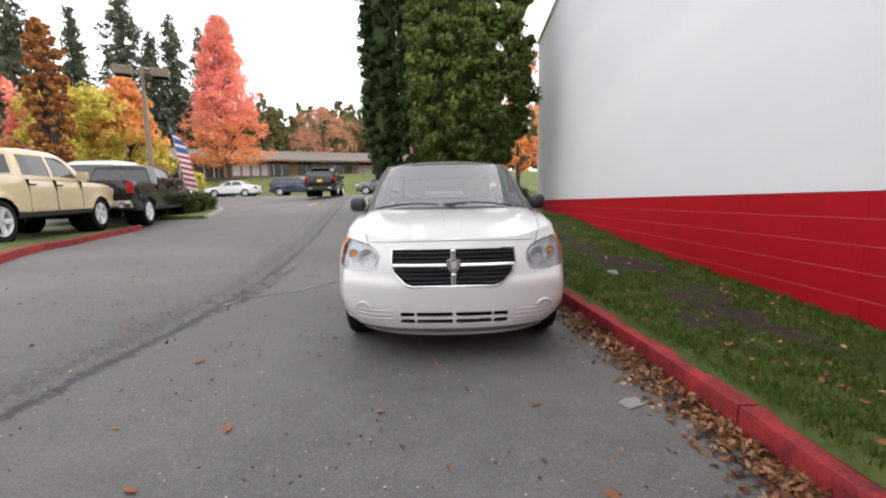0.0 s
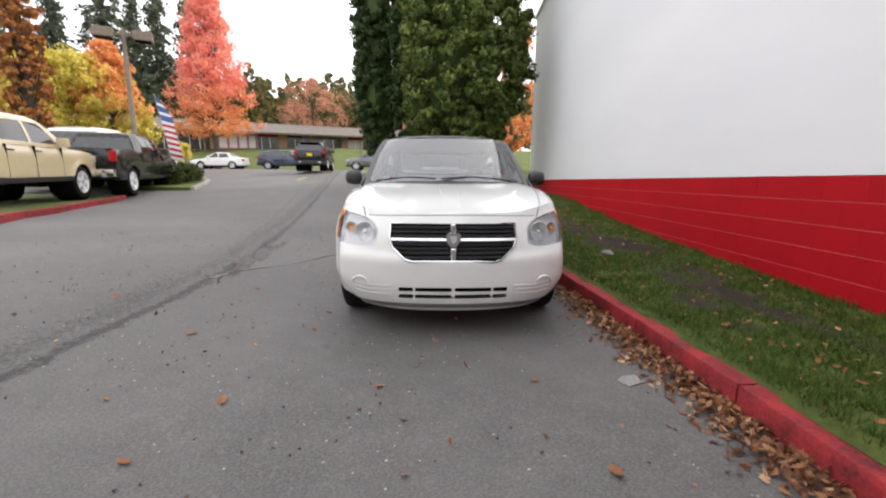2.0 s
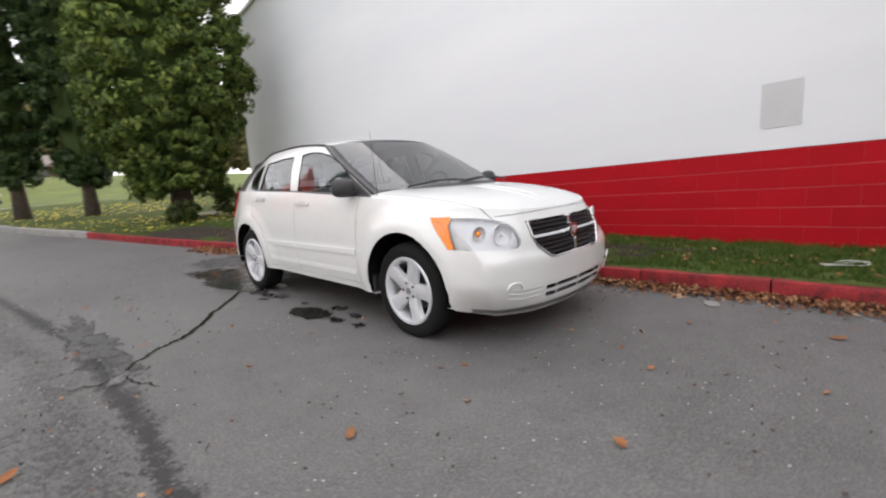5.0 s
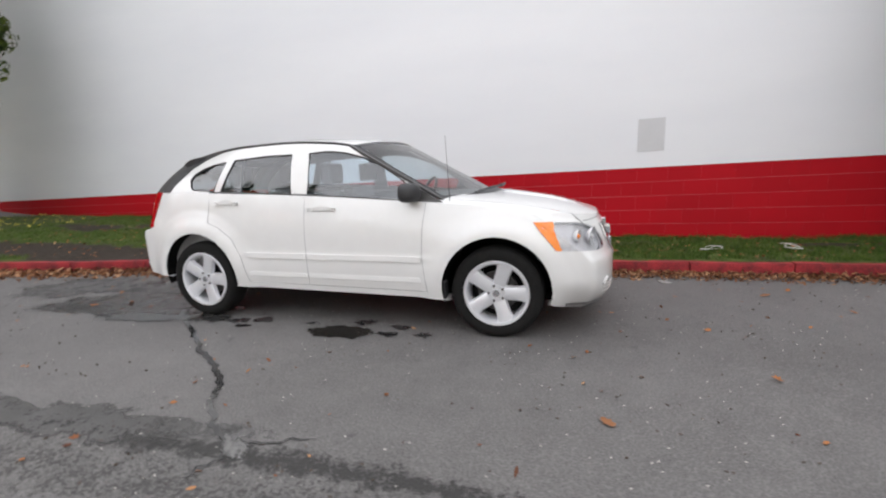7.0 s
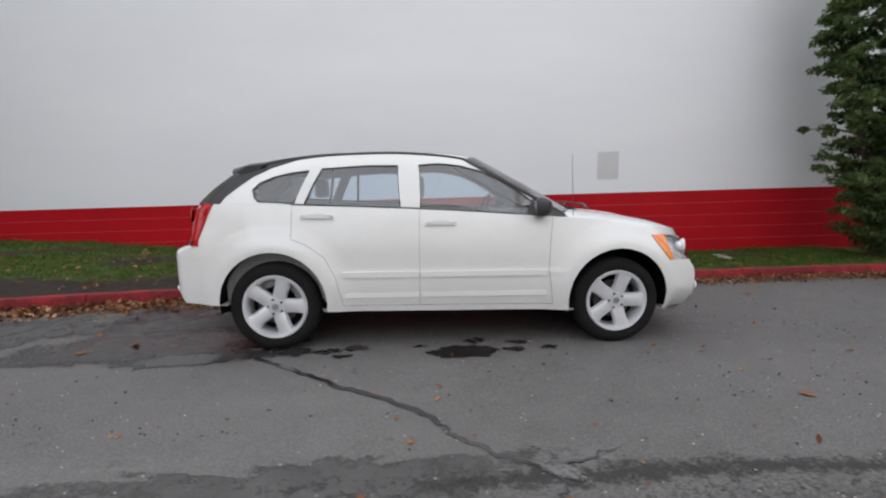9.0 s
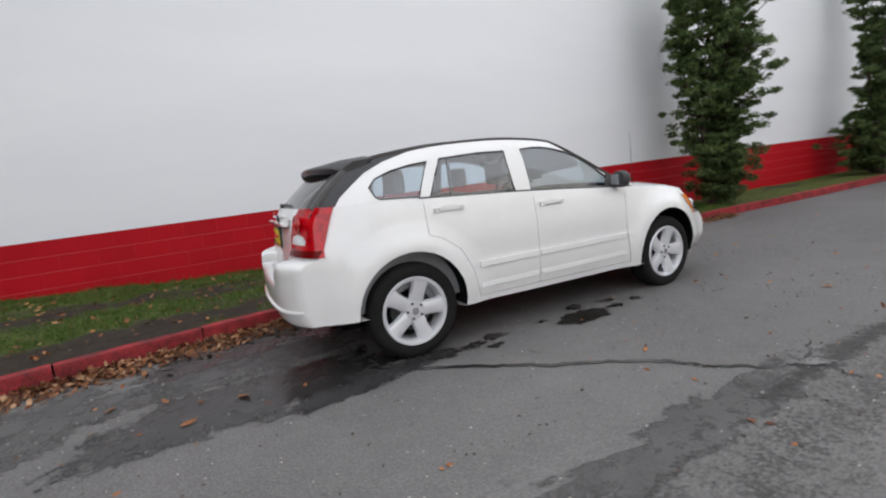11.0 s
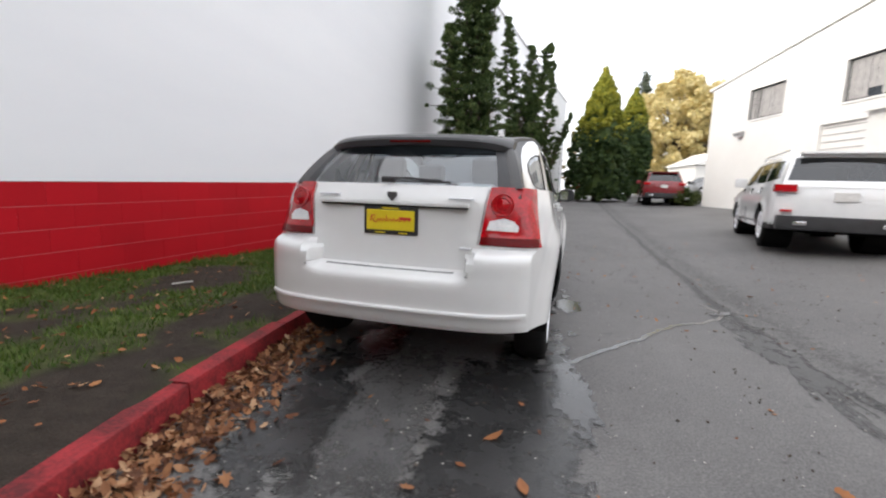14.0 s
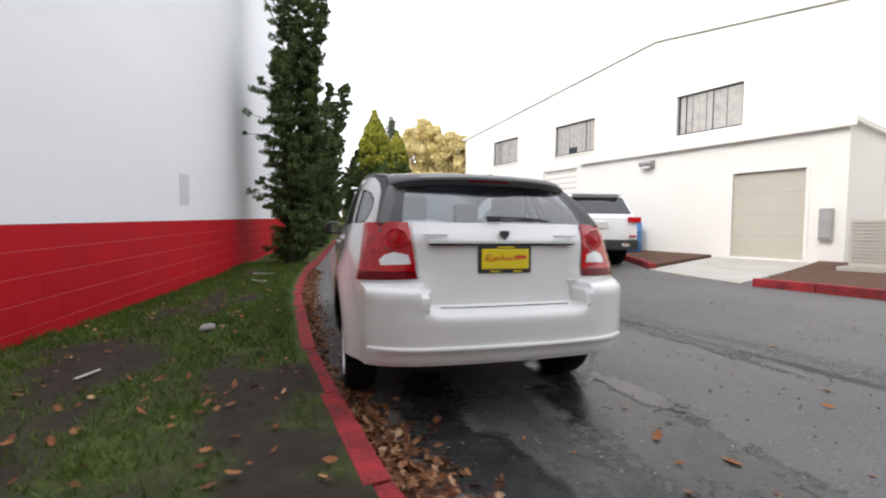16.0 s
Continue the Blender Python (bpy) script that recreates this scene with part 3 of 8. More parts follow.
def lawn_z(x, y):
    k, w = kerb_x(y) + 0.11, wall_x(y) if y < 13.4 else 14.0
    t = min(1.0, max(0.0, (x - k) / (w - k)))
    zk = ground_z(kerb_x(y), y) + 0.135
    zw = 0.15 + 0.045 * soft(min(y, 7.0) - 1.5, 0.8) + 0.03 * soft(-4 - y, 1)
    if y < 13.4:
        zw = max(zw, ground_z(kerb_x(y), y) * 0.75 + 0.1) if y < -6 else zw
    else:
        zw = ground_z(6, y) + 0.2
    z = zk + (zw - zk) * t ** 0.8
    return z + 0.035 * (noise.noise((x * 1.6, y * 1.6, 0.3))) * smooth(0, 0.12, t) + 0.012 * noise.noise((x * 9, y * 9, 2.0)) * smooth(0, 0.08, t)


def bare_soil(x, y):
    """How bare of grass the lawn is, 0 to 1."""
    if y > 8:
        return 0.15
    k, w = kerb_x(y) + 0.15, wall_x(y)
    t = (x - k) / (w - k)
    n = noise.noise((x * 1.1, y * 0.8, 5.0)) * 0.7 + noise.noise((x * 4, y * 4, 1.0)) * 0.35
    b = n * 1.25 - 0.28
    b += 1.1 * smooth(0.3, 2.0, y) * math.exp(-((t - 0.14) / 0.2) ** 2)
    b += 0.75 * math.exp(-((x - 2.35) / 0.45) ** 2 - ((y - 0.4) / 1.9) ** 2)
    b += 0.45 * smooth(0.5, 2.0, y) * math.exp(-((t - 0.72 + 0.1 * math.sin(y * 2)) / 0.12) ** 2)
    b += 0.5 * smooth(-1.0, -2.5, y) * math.exp(-((t - 0.62) / 0.16) ** 2)
    return min(1.0, max(0.0, b * 2.2))


lv, lf, lb = [], [], []
ys = [-58 + i * 1.0 for i in range(48)] + [-10 + i * 0.09 for i in range(190)] + [7.1 + i * 0.6 for i in range(27)]
cols = 44
for y in ys:
    k, w = kerb_x(y) + 0.085, (wall_x(y) + 0.05 if y < 13.4 else 14.0)
    for i in range(cols):
        x = k + (w - k) * i / (cols - 1)
        lv.append((x, y, lawn_z(x, y)))
        lb.append(bare_soil(x, y))
for j in range(len(ys) - 1):
    for i in range(cols - 1):
        lf.append((j * cols + i, j * cols + i + 1, (j + 1) * cols + i + 1, (j + 1) * cols + i))
lawn = mesh_part("lawn", lv, lf, "lawn")
lawn.data.attributes.new("bare", "FLOAT", "POINT").data.foreach_set("value", lb)
shade(lawn)
tagged(lawn, "patchy lawn with bare trodden soil beside the wall", "lawn", kind="structure")

# grass blades, thin where the soil is bare
rng = np.random.default_rng(4)
bv, bf = [], []
while len(bf) < 78000:
    y = rng.uniform(-6.5, 8.5) if rng.random() < 0.9 else rng.uniform(8.5, 21)
    k, w = kerb_x(y) + 0.14, (wall_x(y) - 0.01 if y < 13.4 else 8.0)
    x = rng.uniform(k, w)
    if noise.noise((x * 5.5, y * 5.5, 7.0)) < rng.uniform(-0.75, 0.25):
        continue
    if rng.random() < bare_soil(x, y) * 1.02 or (x < k + 0.04 and rng.random() < 0.6):
        continue
    z = lawn_z(x, y)
    h, a = rng.uniform(0.018, 0.05) * (1.6 if x > w - 0.08 else 1), rng.uniform(0, 6.28)
    wd, lx, ly = rng.uniform(0.003, 0.006), rng.normal(0, 0.018), rng.normal(0, 0.018)
    c, s = math.cos(a) * wd, math.sin(a) * wd
    i = len(bv)
    bv += [(x - c, y - s, z - 0.004), (x + c, y + s, z - 0.004), (x + lx, y + ly, z + h)]
    bf.append((i, i + 1, i + 2))
blades = mesh_part("grass_blades", bv, bf, "f_grass")
tagged(blades, "short green grass blades on the lawn", "grass", kind="stuff")

# ---- the long wall: white painted blocks over a red painted base ----
wall = thing("wall_east", "long white painted block wall with a red base", "wall", kind="structure")
WALL_TOP = 7.3
BAND = 1.076


def on_wall(y, h, off=0.0):
    """A point on the wall's face, off metres out towards the drive; courses fall slightly along it."""
    return (wall_x(y) - off, y - off * WALL_SLOPE * -1, h - 0.0245 * y)


def wall_slab(y0, y1, h0, h1, off, depth):
    bm = bmesh.new()
    n = max(1, int((y1 - y0) / 2))
    cols_ = []
    for y in sorted([y0 + (y1 - y0) * i / n for i in range(n + 1)] + [b for b in (-6.5, -6.499) if y0 < b < y1]):
        cols_.append([bm.verts.new(on_wall(y, h, o)) for h, o in ((h0, off), (h1, off), (h1, off - depth), (h0, off - depth))])
    for a, b in zip(cols_, cols_[1:]):
        for k in range(4):
            bm.faces.new((a[k], a[(k + 1) % 4], b[(k + 1) % 4], b[k]))
    bm.faces.new(cols_[0])
    bm.faces.new(cols_[-1][::-1])
    bmesh.ops.recalc_face_normals(bm, faces=bm.faces)
    return bm


WALL_Y0, WALL_Y1 = -32.0, 13.3
part("upper_wall", wall_slab(WALL_Y0, WALL_Y1, BAND + 0.002, WALL_TOP, 0, 0.3), "wall_white", wall, "white painted block")
part("base_core", wall_slab(-27.9, WALL_Y1 - 0.004, -1.0, BAND - 0.002, -0.0025, 0.28), "mortar_pink", wall, "pale mortar joints")
part("end_wall_base", wall_slab(WALL_Y0, -27.91, -1.6, BAND - 0.002, 0, 0.3), "wall_white", wall)
part("coping", wall_slab(WALL_Y0 - 0.05, WALL_Y1 + 0.05, WALL_TOP + 0.002, WALL_TOP + 0.12, 0.06, 0.42), "wall_white", wall, "flat white coping")
corner = Vector(on_wall(WALL_Y1, 0))
part("return_wall", box((corner.x + 0.31, WALL_Y1 - 0.3, -1), (34, WALL_Y1, 7.0)), "wall_white", wall)
part("far_wall", box((33.7, -32, -1), (34, WALL_Y1 - 0.31, 7.0)), "wall_white", wall)
part("south_wall", box((wall_x(-32) + 0.4, -32, -1), (33.69, -31.7, 7.9)), "wall_white", wall)
roof_bm = bmesh.new()
roof_bm.faces.new([roof_bm.verts.new(p) for p in ((wall_x(-31.6) + 0.31, -31.6, 7.6), (33.6, -31.6, 7.6), (33.6, 13.0, 6.6), (wall_x(13.0) + 0.31, 13.0, 6.6))])
tagged(part("roof", roof_bm, "concrete"), "flat roof behind the wall", "roof", kind="structure")

# the grey painted cover plate on the wall
bm = bmesh.new()
pv = []
for h, y in ((1.30, -3.03), (1.30, -2.69), (1.745, -2.69), (1.745, -3.03)):
    pv.append((y, h))
plate_ring = [bm.verts.new(on_wall(y, h, 0.006)) for y, h in pv] + [bm.verts.new(on_wall(y, h, -0.01)) for y, h in pv]
bm.faces.new(plate_ring[:4])
for k in range(4):
    bm.faces.new((plate_ring[k], plate_ring[(k + 1) % 4], plate_ring[4 + (k + 1) % 4], plate_ring[4 + k]))
bmesh.ops.recalc_face_normals(bm, faces=bm.faces)
cover = part("wall_plate", bm, surface("pale_grey_plate", (0.58, 0.58, 0.59), (0.63, 0.63, 0.64), 0.6, 3, 60, 0.1, 0.002))
tagged(cover, "pale grey rectangular cover plate on the white wall", "cover plate")

# red blocks of the base; the nearest ones single, the rest of each course joined
BL, BH = 0.40, 0.20


def add_block(bm, y, h, h1):
    g, o = 0.0035, random.uniform(-0.0004, 0.0004)
    f = [bm.verts.new(on_wall(yy, hh, 0.0 + o)) for yy, hh in ((y + 0.001, h + g), (y + BL - 0.001, h + g), (y + BL - 0.001, h1 - g), (y + 0.001, h1 - g))]
    b = [bm.verts.new(on_wall(yy, hh, -0.004)) for yy, hh in ((y + 0.0006, h + g - 0.001), (y + BL - 0.0006, h + g - 0.001), (y + BL - 0.0006, h1 - g + 0.001), (y + 0.0006, h1 - g + 0.001))]
    bm.faces.new(f)
    for k in range(4):
        bm.faces.new((f[k], f[(k + 1) % 4], b[(k + 1) % 4], b[k]))


rest = bmesh.new()
for row in range(6):
    h1 = BAND - row * BH
    h = h1 - BH
    y = -27.9 + (row % 2) * 0.2
    while y + BL < WALL_Y1:
        if -7.0 < y < 6.5 and h > -0.15:
            bm = bmesh.new()
            add_block(bm, y, h, h1)
            bmesh.ops.recalc_face_normals(bm, faces=bm.faces)
            part("block", bm, "wall_red", wall)
        else:
            add_block(rest, y, h, h1)
        y += BL
bmesh.ops.recalc_face_normals(rest, faces=rest.faces)
tagged(part("block_courses", rest, "wall_red", wall), kind="stuff")

# ---- car shells ----
def grid_box(nx, ny, nz, f):
    """The skin of a box with nx, ny, nz cells, bent by f(a, b, c); a runs -1..1, b and c 0..1."""
    bm, vs = bmesh.new(), {}

    def v(i, j, k):
        if (i, j, k) not in vs:
            vs[i, j, k] = bm.verts.new(f(2 * i / nx - 1, j / ny, k / nz))
        return vs[i, j, k]
    lay = bm.faces.layers.int.new("side")
    def quad(s, *ks):
        fc = bm.faces.new([v(*k) for k in ks])
        fc[lay] = s
        fc.smooth = True
    for j in range(ny):
        for k in range(nz):
            quad(1, (0, j, k), (0, j, k + 1), (0, j + 1, k + 1), (0, j + 1, k))
            quad(2, (nx, j, k), (nx, j + 1, k), (nx, j + 1, k + 1), (nx, j, k + 1))
    for i in range(nx):
        for k in range(nz):
            quad(3, (i, 0, k), (i + 1, 0, k), (i + 1, 0, k + 1), (i, 0, k + 1))
            quad(4, (i, ny, k), (i, ny, k + 1), (i + 1, ny, k + 1), (i + 1, ny, k))
    for i in range(nx):
        for j in range(ny):
            quad(5, (i, j, nz), (i + 1, j, nz), (i + 1, j + 1, nz), (i, j + 1, nz))
            quad(6, (i, j, 0), (i, j + 1, 0), (i + 1, j + 1, 0), (i + 1, j, 0))
    return bm


def inside(poly, u, w):
    r, n = False, len(poly)
    for i in range(n):
        (x1, y1), (x2, y2) = poly[i], poly[(i + 1) % n]
        if (y1 > w) != (y2 > w) and u < (x2 - x1) * (w - y1) / (y2 - y1) + x1:
            r = not r
    return r


def carve(bm, poly, ax, test):
    """Cut a flat outline (in the two axes ax) through the faces that pass test; gives the faces inside it."""
    i, j = ax
    lo = [min(p[k] for p in poly) for k in (0, 1)]
    hi = [max(p[k] for p in poly) for k in (0, 1)]

    def near(f):
        us, ws = [v.co[i] for v in f.verts], [v.co[j] for v in f.verts]
        return max(us) > lo[0] and min(us) < hi[0] and max(ws) > lo[1] and min(ws) < hi[1] and test(f)
    fs = [f for f in bm.faces if near(f)]
    for p, q in zip(poly, poly[1:] + poly[:1]):
        if not fs:
            return []
        co, no = Vector((0, 0, 0)), Vector((0, 0, 0))
        co[i], co[j] = p
        no[i], no[j] = q[1] - p[1], p[0] - q[0]
        if no.length < 1e-7:
            continue
        geom = list({x for f in fs for x in (*f.verts, *f.edges, f)})
        r = bmesh.ops.bisect_plane(bm, geom=geom, dist=1e-5, plane_co=co, plane_no=no.normalized())
        fs = [g for g in r["geom"] if isinstance(g, bmesh.types.BMFace)]
    bm.normal_update()
    out = []
    for f in fs:
        c = f.calc_center_median()
        if f.is_valid and test(f) and inside(poly, c[i], c[j]):
            out.append(f)
    return out


def lift(bm, faces, keep=False):
    """Move faces into a mesh of their own."""
    nb = bmesh.new()
    vm = {}
    for f in faces:
        for v in f.verts:
            if v not in vm:
                vm[v] = nb.verts.new(v.co)
        g = nb.faces.new([vm[v] for v in f.verts])
        g.smooth = True
    if not keep:
        bmesh.ops.delete(bm, geom=list(faces), context="FACES")
    nb.normal_update()
    return nb


def push(bm, d):
    """Shift a sheet along its normals."""
    bm.normal_update()
    for v, n in [(v, v.normal.copy()) for v in bm.verts]:
        v.co += n * d
    return bm


def rim_in(bm, d):
    """Turn the free edge of a sheet inward by d, to give it thickness."""
    bm.normal_update()
    es = [e for e in bm.edges if len(e.link_faces) == 1]
    nrm = {v: v.normal.copy() for e in es for v in e.verts}
    r = bmesh.ops.extrude_edge_only(bm, edges=es)
    for v in [g for g in r["geom"] if isinstance(g, bmesh.types.BMVert)]:
        best = min(nrm, key=lambda o: (o.co - v.co).length_squared)
        v.co -= nrm[best] * d
    return bm


def strip_quads(pts, w):
    """Thin four-cornered strips along a line of flat points."""
    out = []
    for (x1, y1), (x2, y2) in zip(pts, pts[1:]):
        l = math.hypot(x2 - x1, y2 - y1)
        nx, ny = -(y2 - y1) / l * w / 2, (x2 - x1) / l * w / 2
        ex, ey = (x2 - x1) / l * w / 2, (y2 - y1) / l * w / 2
        out.append([(x1 + nx - ex, y1 + ny - ey), (x1 - nx - ex, y1 - ny - ey), (x2 - nx + ex, y2 - ny + ey), (x2 + nx + ex, y2 + ny + ey)])
    return out


def is_side(f):
    return abs(f.normal.x) > 0.45


def disc_outline(cx, cy, r, n=28):
    return [(cx + r * math.cos(2 * math.pi * k / n), cy + r * math.sin(2 * math.pi * k / n)) for k in range(n)]


def build_wheel(parent, at, r, rim_r, width, flip, spokes=5, rim_mat="alloy"):
    """A wheel whose outer face looks along -x (or +x when flipped)."""
    hub = new("wheel")
    hub.parent = parent
    hub.matrix_basis = pose(*at, 0, 0, 180 if flip else 0) @ pose(0, 0, 0, 18 if spokes else 0)
    h = width / 2
    prof = [(rim_r - 0.01, -h + 0.035), (rim_r + 0.012, -h + 0.012), (rim_r + 0.035, -h + 0.004), (r - 0.05, -h), (r - 0.018, -h + 0.012), (r - 0.004, -h + 0.035), (r, -h + 0.06), (r, h - 0.06), (r - 0.018, h - 0.012), (r - 0.05, h), (rim_r, h - 0.01)]
    part("tyre", lathe(prof, 48), "rubber", hub, "black rubber tyre", True, 60)
    rp = [(rim_r + 0.012, -h + 0.012), (rim_r + 0.006, -h + 0.003), (rim_r - 0.012, -h + 0.006), (rim_r - 0.022, -h + 0.028), (rim_r - 0.03, -h + 0.12), (rim_r - 0.02, h - 0.03)]
    rim = lathe(rp, 48)
    rim_ob = part("rim", rim, rim_mat, hub, "five-spoke silver alloy rim", True, 40)
    face = bmesh.new()
    if spokes:
        for s in range(spokes):
            w = 2 * math.pi * s / spokes
            q = Matrix.Rotation(w, 4, "X")
            # broad spoke with a raised crown, narrowing to the hub
            rows = [(0.045, 0.040, -h + 0.030), (0.085, 0.046, -h + 0.020), (0.13, 0.045, -h + 0.018), (rim_r - 0.055, 0.048, -h + 0.014), (rim_r - 0.014, 0.060, -h + 0.010)]
            ring = []
            for rr, hw, x in rows:
                ring.append([face.verts.new(q @ Vector(p)) for p in ((x + 0.035, -hw - 0.010, rr), (x + 0.006, -hw, rr), (x, -hw * 0.6, rr), (x, hw * 0.6, rr), (x + 0.006, hw, rr), (x + 0.035, hw + 0.010, rr))])
            for a, b in zip(ring, ring[1:]):
                for k in range(5):
                    face.faces.new((a[k], a[k + 1], b[k + 1], b[k]))
        add_cyl(face, 0.074, 0.066, (-h + 0.06, 0, 0), (-h + 0.022, 0, 0), 24)
        bmesh.ops.recalc_face_normals(face, faces=face.faces)
        part("spokes", face, rim_mat, hub, "silver spokes", True, 40)
        for s in range(5):
            w = 2 * math.pi * (s + 0.5) / 5
            part("wheel_nut", cyl(0.011, 0.009, (-h + 0.03, 0.057 * math.sin(w), 0.057 * math.cos(w)), (-h + 0.013, 0.057 * math.sin(w), 0.057 * math.cos(w)), 6), "grey_trim", hub)
        part("centre_cap", cyl(0.030, 0.026, (-h + 0.03, 0, 0), (-h + 0.016, 0, 0), 20), "chrome", hub, "grey centre cap", True)
    part("brake_disc", cyl(0.15, 0.15, (-0.01, 0, 0), (0.02, 0, 0), 28), "grey_trim", hub, "dark brake disc")
    part("back_plate", cyl(rim_r - 0.03, rim_r - 0.03, (0.03, 0, 0), (0.04, 0, 0), 28), "dark", hub)
    return hub


# ---- the white hatchback ----
CAR = thing("hatchback_car", "white five-door hatchback parked against the red kerb", "car")
AX_F, AX_R, HUB_Z, ARCH_Z = -1.3175, 1.3175, 0.326, 0.350
flank_w = curve_of((-2.1, 0.765), (-1.95, 0.788), (-1.75, 0.822), (-1.5, 0.858), (-1.0, 0.869), (0, 0.869), (1.0, 0.869), (1.5, 0.858), (1.8, 0.823), (1.95, 0.788), (2.1, 0.75))
sill_z = curve_of((-2.25, 0.18), (-1.9, 0.19), (-1.65, 0.255), (-0.8, 0.268), (0.8, 0.285), (1.6, 0.345), (2.2, 0.355))
edge_z = curve_of((-2.2, 0.755), (-2.0, 0.80), (-1.81, 0.852), (-1.59, 0.905), (-1.35, 0.945), (-1.1, 0.972), (-0.86, 0.985), (0.23, 1.052), (1.0, 1.082), (1.5, 1.097), (2.1, 1.10))
hood_z = curve_of((-2.2, 0.80), (-2.08, 0.838), (-1.95, 0.876), (-1.7, 0.950), (-1.45, 0.992), (-1.2, 1.024), (-0.9, 1.046), (0, 1.07), (2.2, 1.11))
nose_y = curve_of((0.17, -2.075), (0.22, -2.12), (0.30, -2.150), (0.42, -2.162), (0.53, -2.160), (0.58, -2.150), (0.61, -2.128), (0.70, -2.105), (0.78, -2.075), (0.845, -2.03))
tail_y = curve_of((0.33, 2.10), (0.37, 2.155), (0.43, 2.178), (0.445, 2.19), (0.46, 2.178), (0.575, 2.182), (0.62, 2.172), (0.64, 2.13), (0.655, 2.062), (0.78, 2.046), (0.94, 2.035), (1.0, 2.028), (1.10, 1.975))


def nose_at(x, z):
    """The front end's surface at a place across and a height."""
    return nose_plan(min(1.0, abs(x) / (0.815 - 0.135 * max(0, (0.43 - z) / 0.22) ** 1.6)), z)


def nose_plan(a, z):
    return nose_y(z) + 0.09 * a ** 2 + (0.09 + 0.25 * smooth(0.60, 0.84, z)) * a ** 5


def car_side_x(y, z):
    """Half-width of the lower body's flank at a height."""
    zb, zt = sill_z(y), edge_z(y)
    s = (z - zb) / (zt - zb)
    w = flank_w(y)
    w -= 0.030 * max(0, (0.50 - z) / 0.22) ** 1.5 * (0.35 if y < -1.7 or y > 1.7 else 1.0)
    w -= 0.050 * smooth(1.45, 2.0, y) * smooth(0.70, 1.02, z)
    w -= 0.135 * smooth(-1.62, -1.85, y) * max(0, (0.43 - z) / 0.22) ** 1.6
    w -= 0.052 * max(0, (s - 0.55) / 0.45) ** 2.0
    w += 0.006 * math.exp(-((z - 0.575) / 0.018) ** 2) * smooth(-0.85, -0.80, y) * smooth(0.84, 0.80, y)
    for ax in (AX_F, AX_R):
        r = math.hypot(y - ax, z - HUB_Z)
        if r < 0.64:
            w += 0.030 * (1 - smooth(0.44, 0.60, r)) + 0.006 * (1 - smooth(0.585, 0.625, r))
    return w


def car_lower(a, b, c):
    a3 = abs(a)
    zf = 0.185 + (0.842 - 0.185) * c
    zr = 0.36 + (1.10 - 0.36) * c
    yf = nose_plan(a3, zf)
    zrr = zr - 0.125 * smooth(0.55, 0.64, a3) * smooth(0.57, 0.66, zr) * (1 - smooth(0.80, 0.86, zr))
    yr = tail_y(zrr) - 0.05 * a3 ** 2 - 0.095 * a3 ** 8
    bb = b + 0.07 * math.sin(2 * math.pi * b) * -0.6
    y = yf + (yr - yf) * bb
    zb = sill_z(y)
    ze, zc = edge_z(y), hood_z(y)
    top = zc + (ze - zc) * (0.38 * a3 ** 2 + 0.62 * a3 ** 7)
    z = zb + (top - zb) * c
    w = car_side_x(y, min(z, ze))
    return (a * w, y, z)


body = grid_box(36, 110, 44, car_lower)
body.normal_update()
# wheel arches
for ax in (AX_F, AX_R):
    hole = carve(body, disc_outline(ax, ARCH_Z, 0.398, 32), (1, 2), is_side)
    bmesh.ops.delete(body, geom=hole, context="FACES")
    low = [f for f in body.faces if f.normal.z < -0.8 and abs(f.calc_center_median().y - ax) < 0.36 and abs(f.calc_center_median().x) > 0.5]
    bmesh.ops.delete(body, geom=low, context="FACES")


def is_front(f):
    return f.normal.y < -0.2 or f.calc_center_median().y < -1.5


def is_rear(f):
    return f.calc_center_median().y > 1.6


def from_body(poly, ax, test):
    body.normal_update()
    return carve(body, poly, ax, test)


# grille opening
grille_poly = [(-0.420, 0.785), (-0.424, 0.685), (-0.402, 0.628), (-0.318, 0.554), (-0.275, 0.543), (0.275, 0.543), (0.318, 0.554), (0.402, 0.628), (0.424, 0.685), (0.420, 0.785)]
gf_ = from_body(grille_poly, (0, 2), lambda f: f.calc_center_median().y < -1.9 and f.normal.y < -0.2)
grille = part("grille", push(lift(body, gf_), -0.045), "dark", CAR, "black slatted grille with a bright cross", True)
for k in range(8):
    z = 0.566 + k * 0.0275
    hw = 0.415 if z > 0.64 else 0.415 - (0.64 - z) * 1.2
    bm = bmesh.new()
    for s in range(16):
        x0, x1 = -hw + 2 * hw * s / 16, -hw + 2 * hw * (s + 1) / 16
        y0, y1 = nose_at(x0, z) + 0.02, nose_at(x1, z) + 0.02
        q = [bm.verts.new(p) for p in ((x0, y0 - 0.012, z + 0.004), (x1, y1 - 0.012, z + 0.004), (x1, y1 + 0.02, z + 0.012), (x0, y0 + 0.02, z + 0.012), (x0, y0 - 0.012, z - 0.006), (x1, y1 - 0.012, z - 0.006))]
        bm.faces.new(q[:4])
        bm.faces.new((q[4], q[5], q[1], q[0]))
    part("slat", bm, "black_trim", grille)
cross = bmesh.new()
bar = []
for s in range(21):
    x = -0.423 + 0.846 * s / 20
    y = nose_at(x, 0.675)
    bar.append((x, y - 0.004, 0.676))
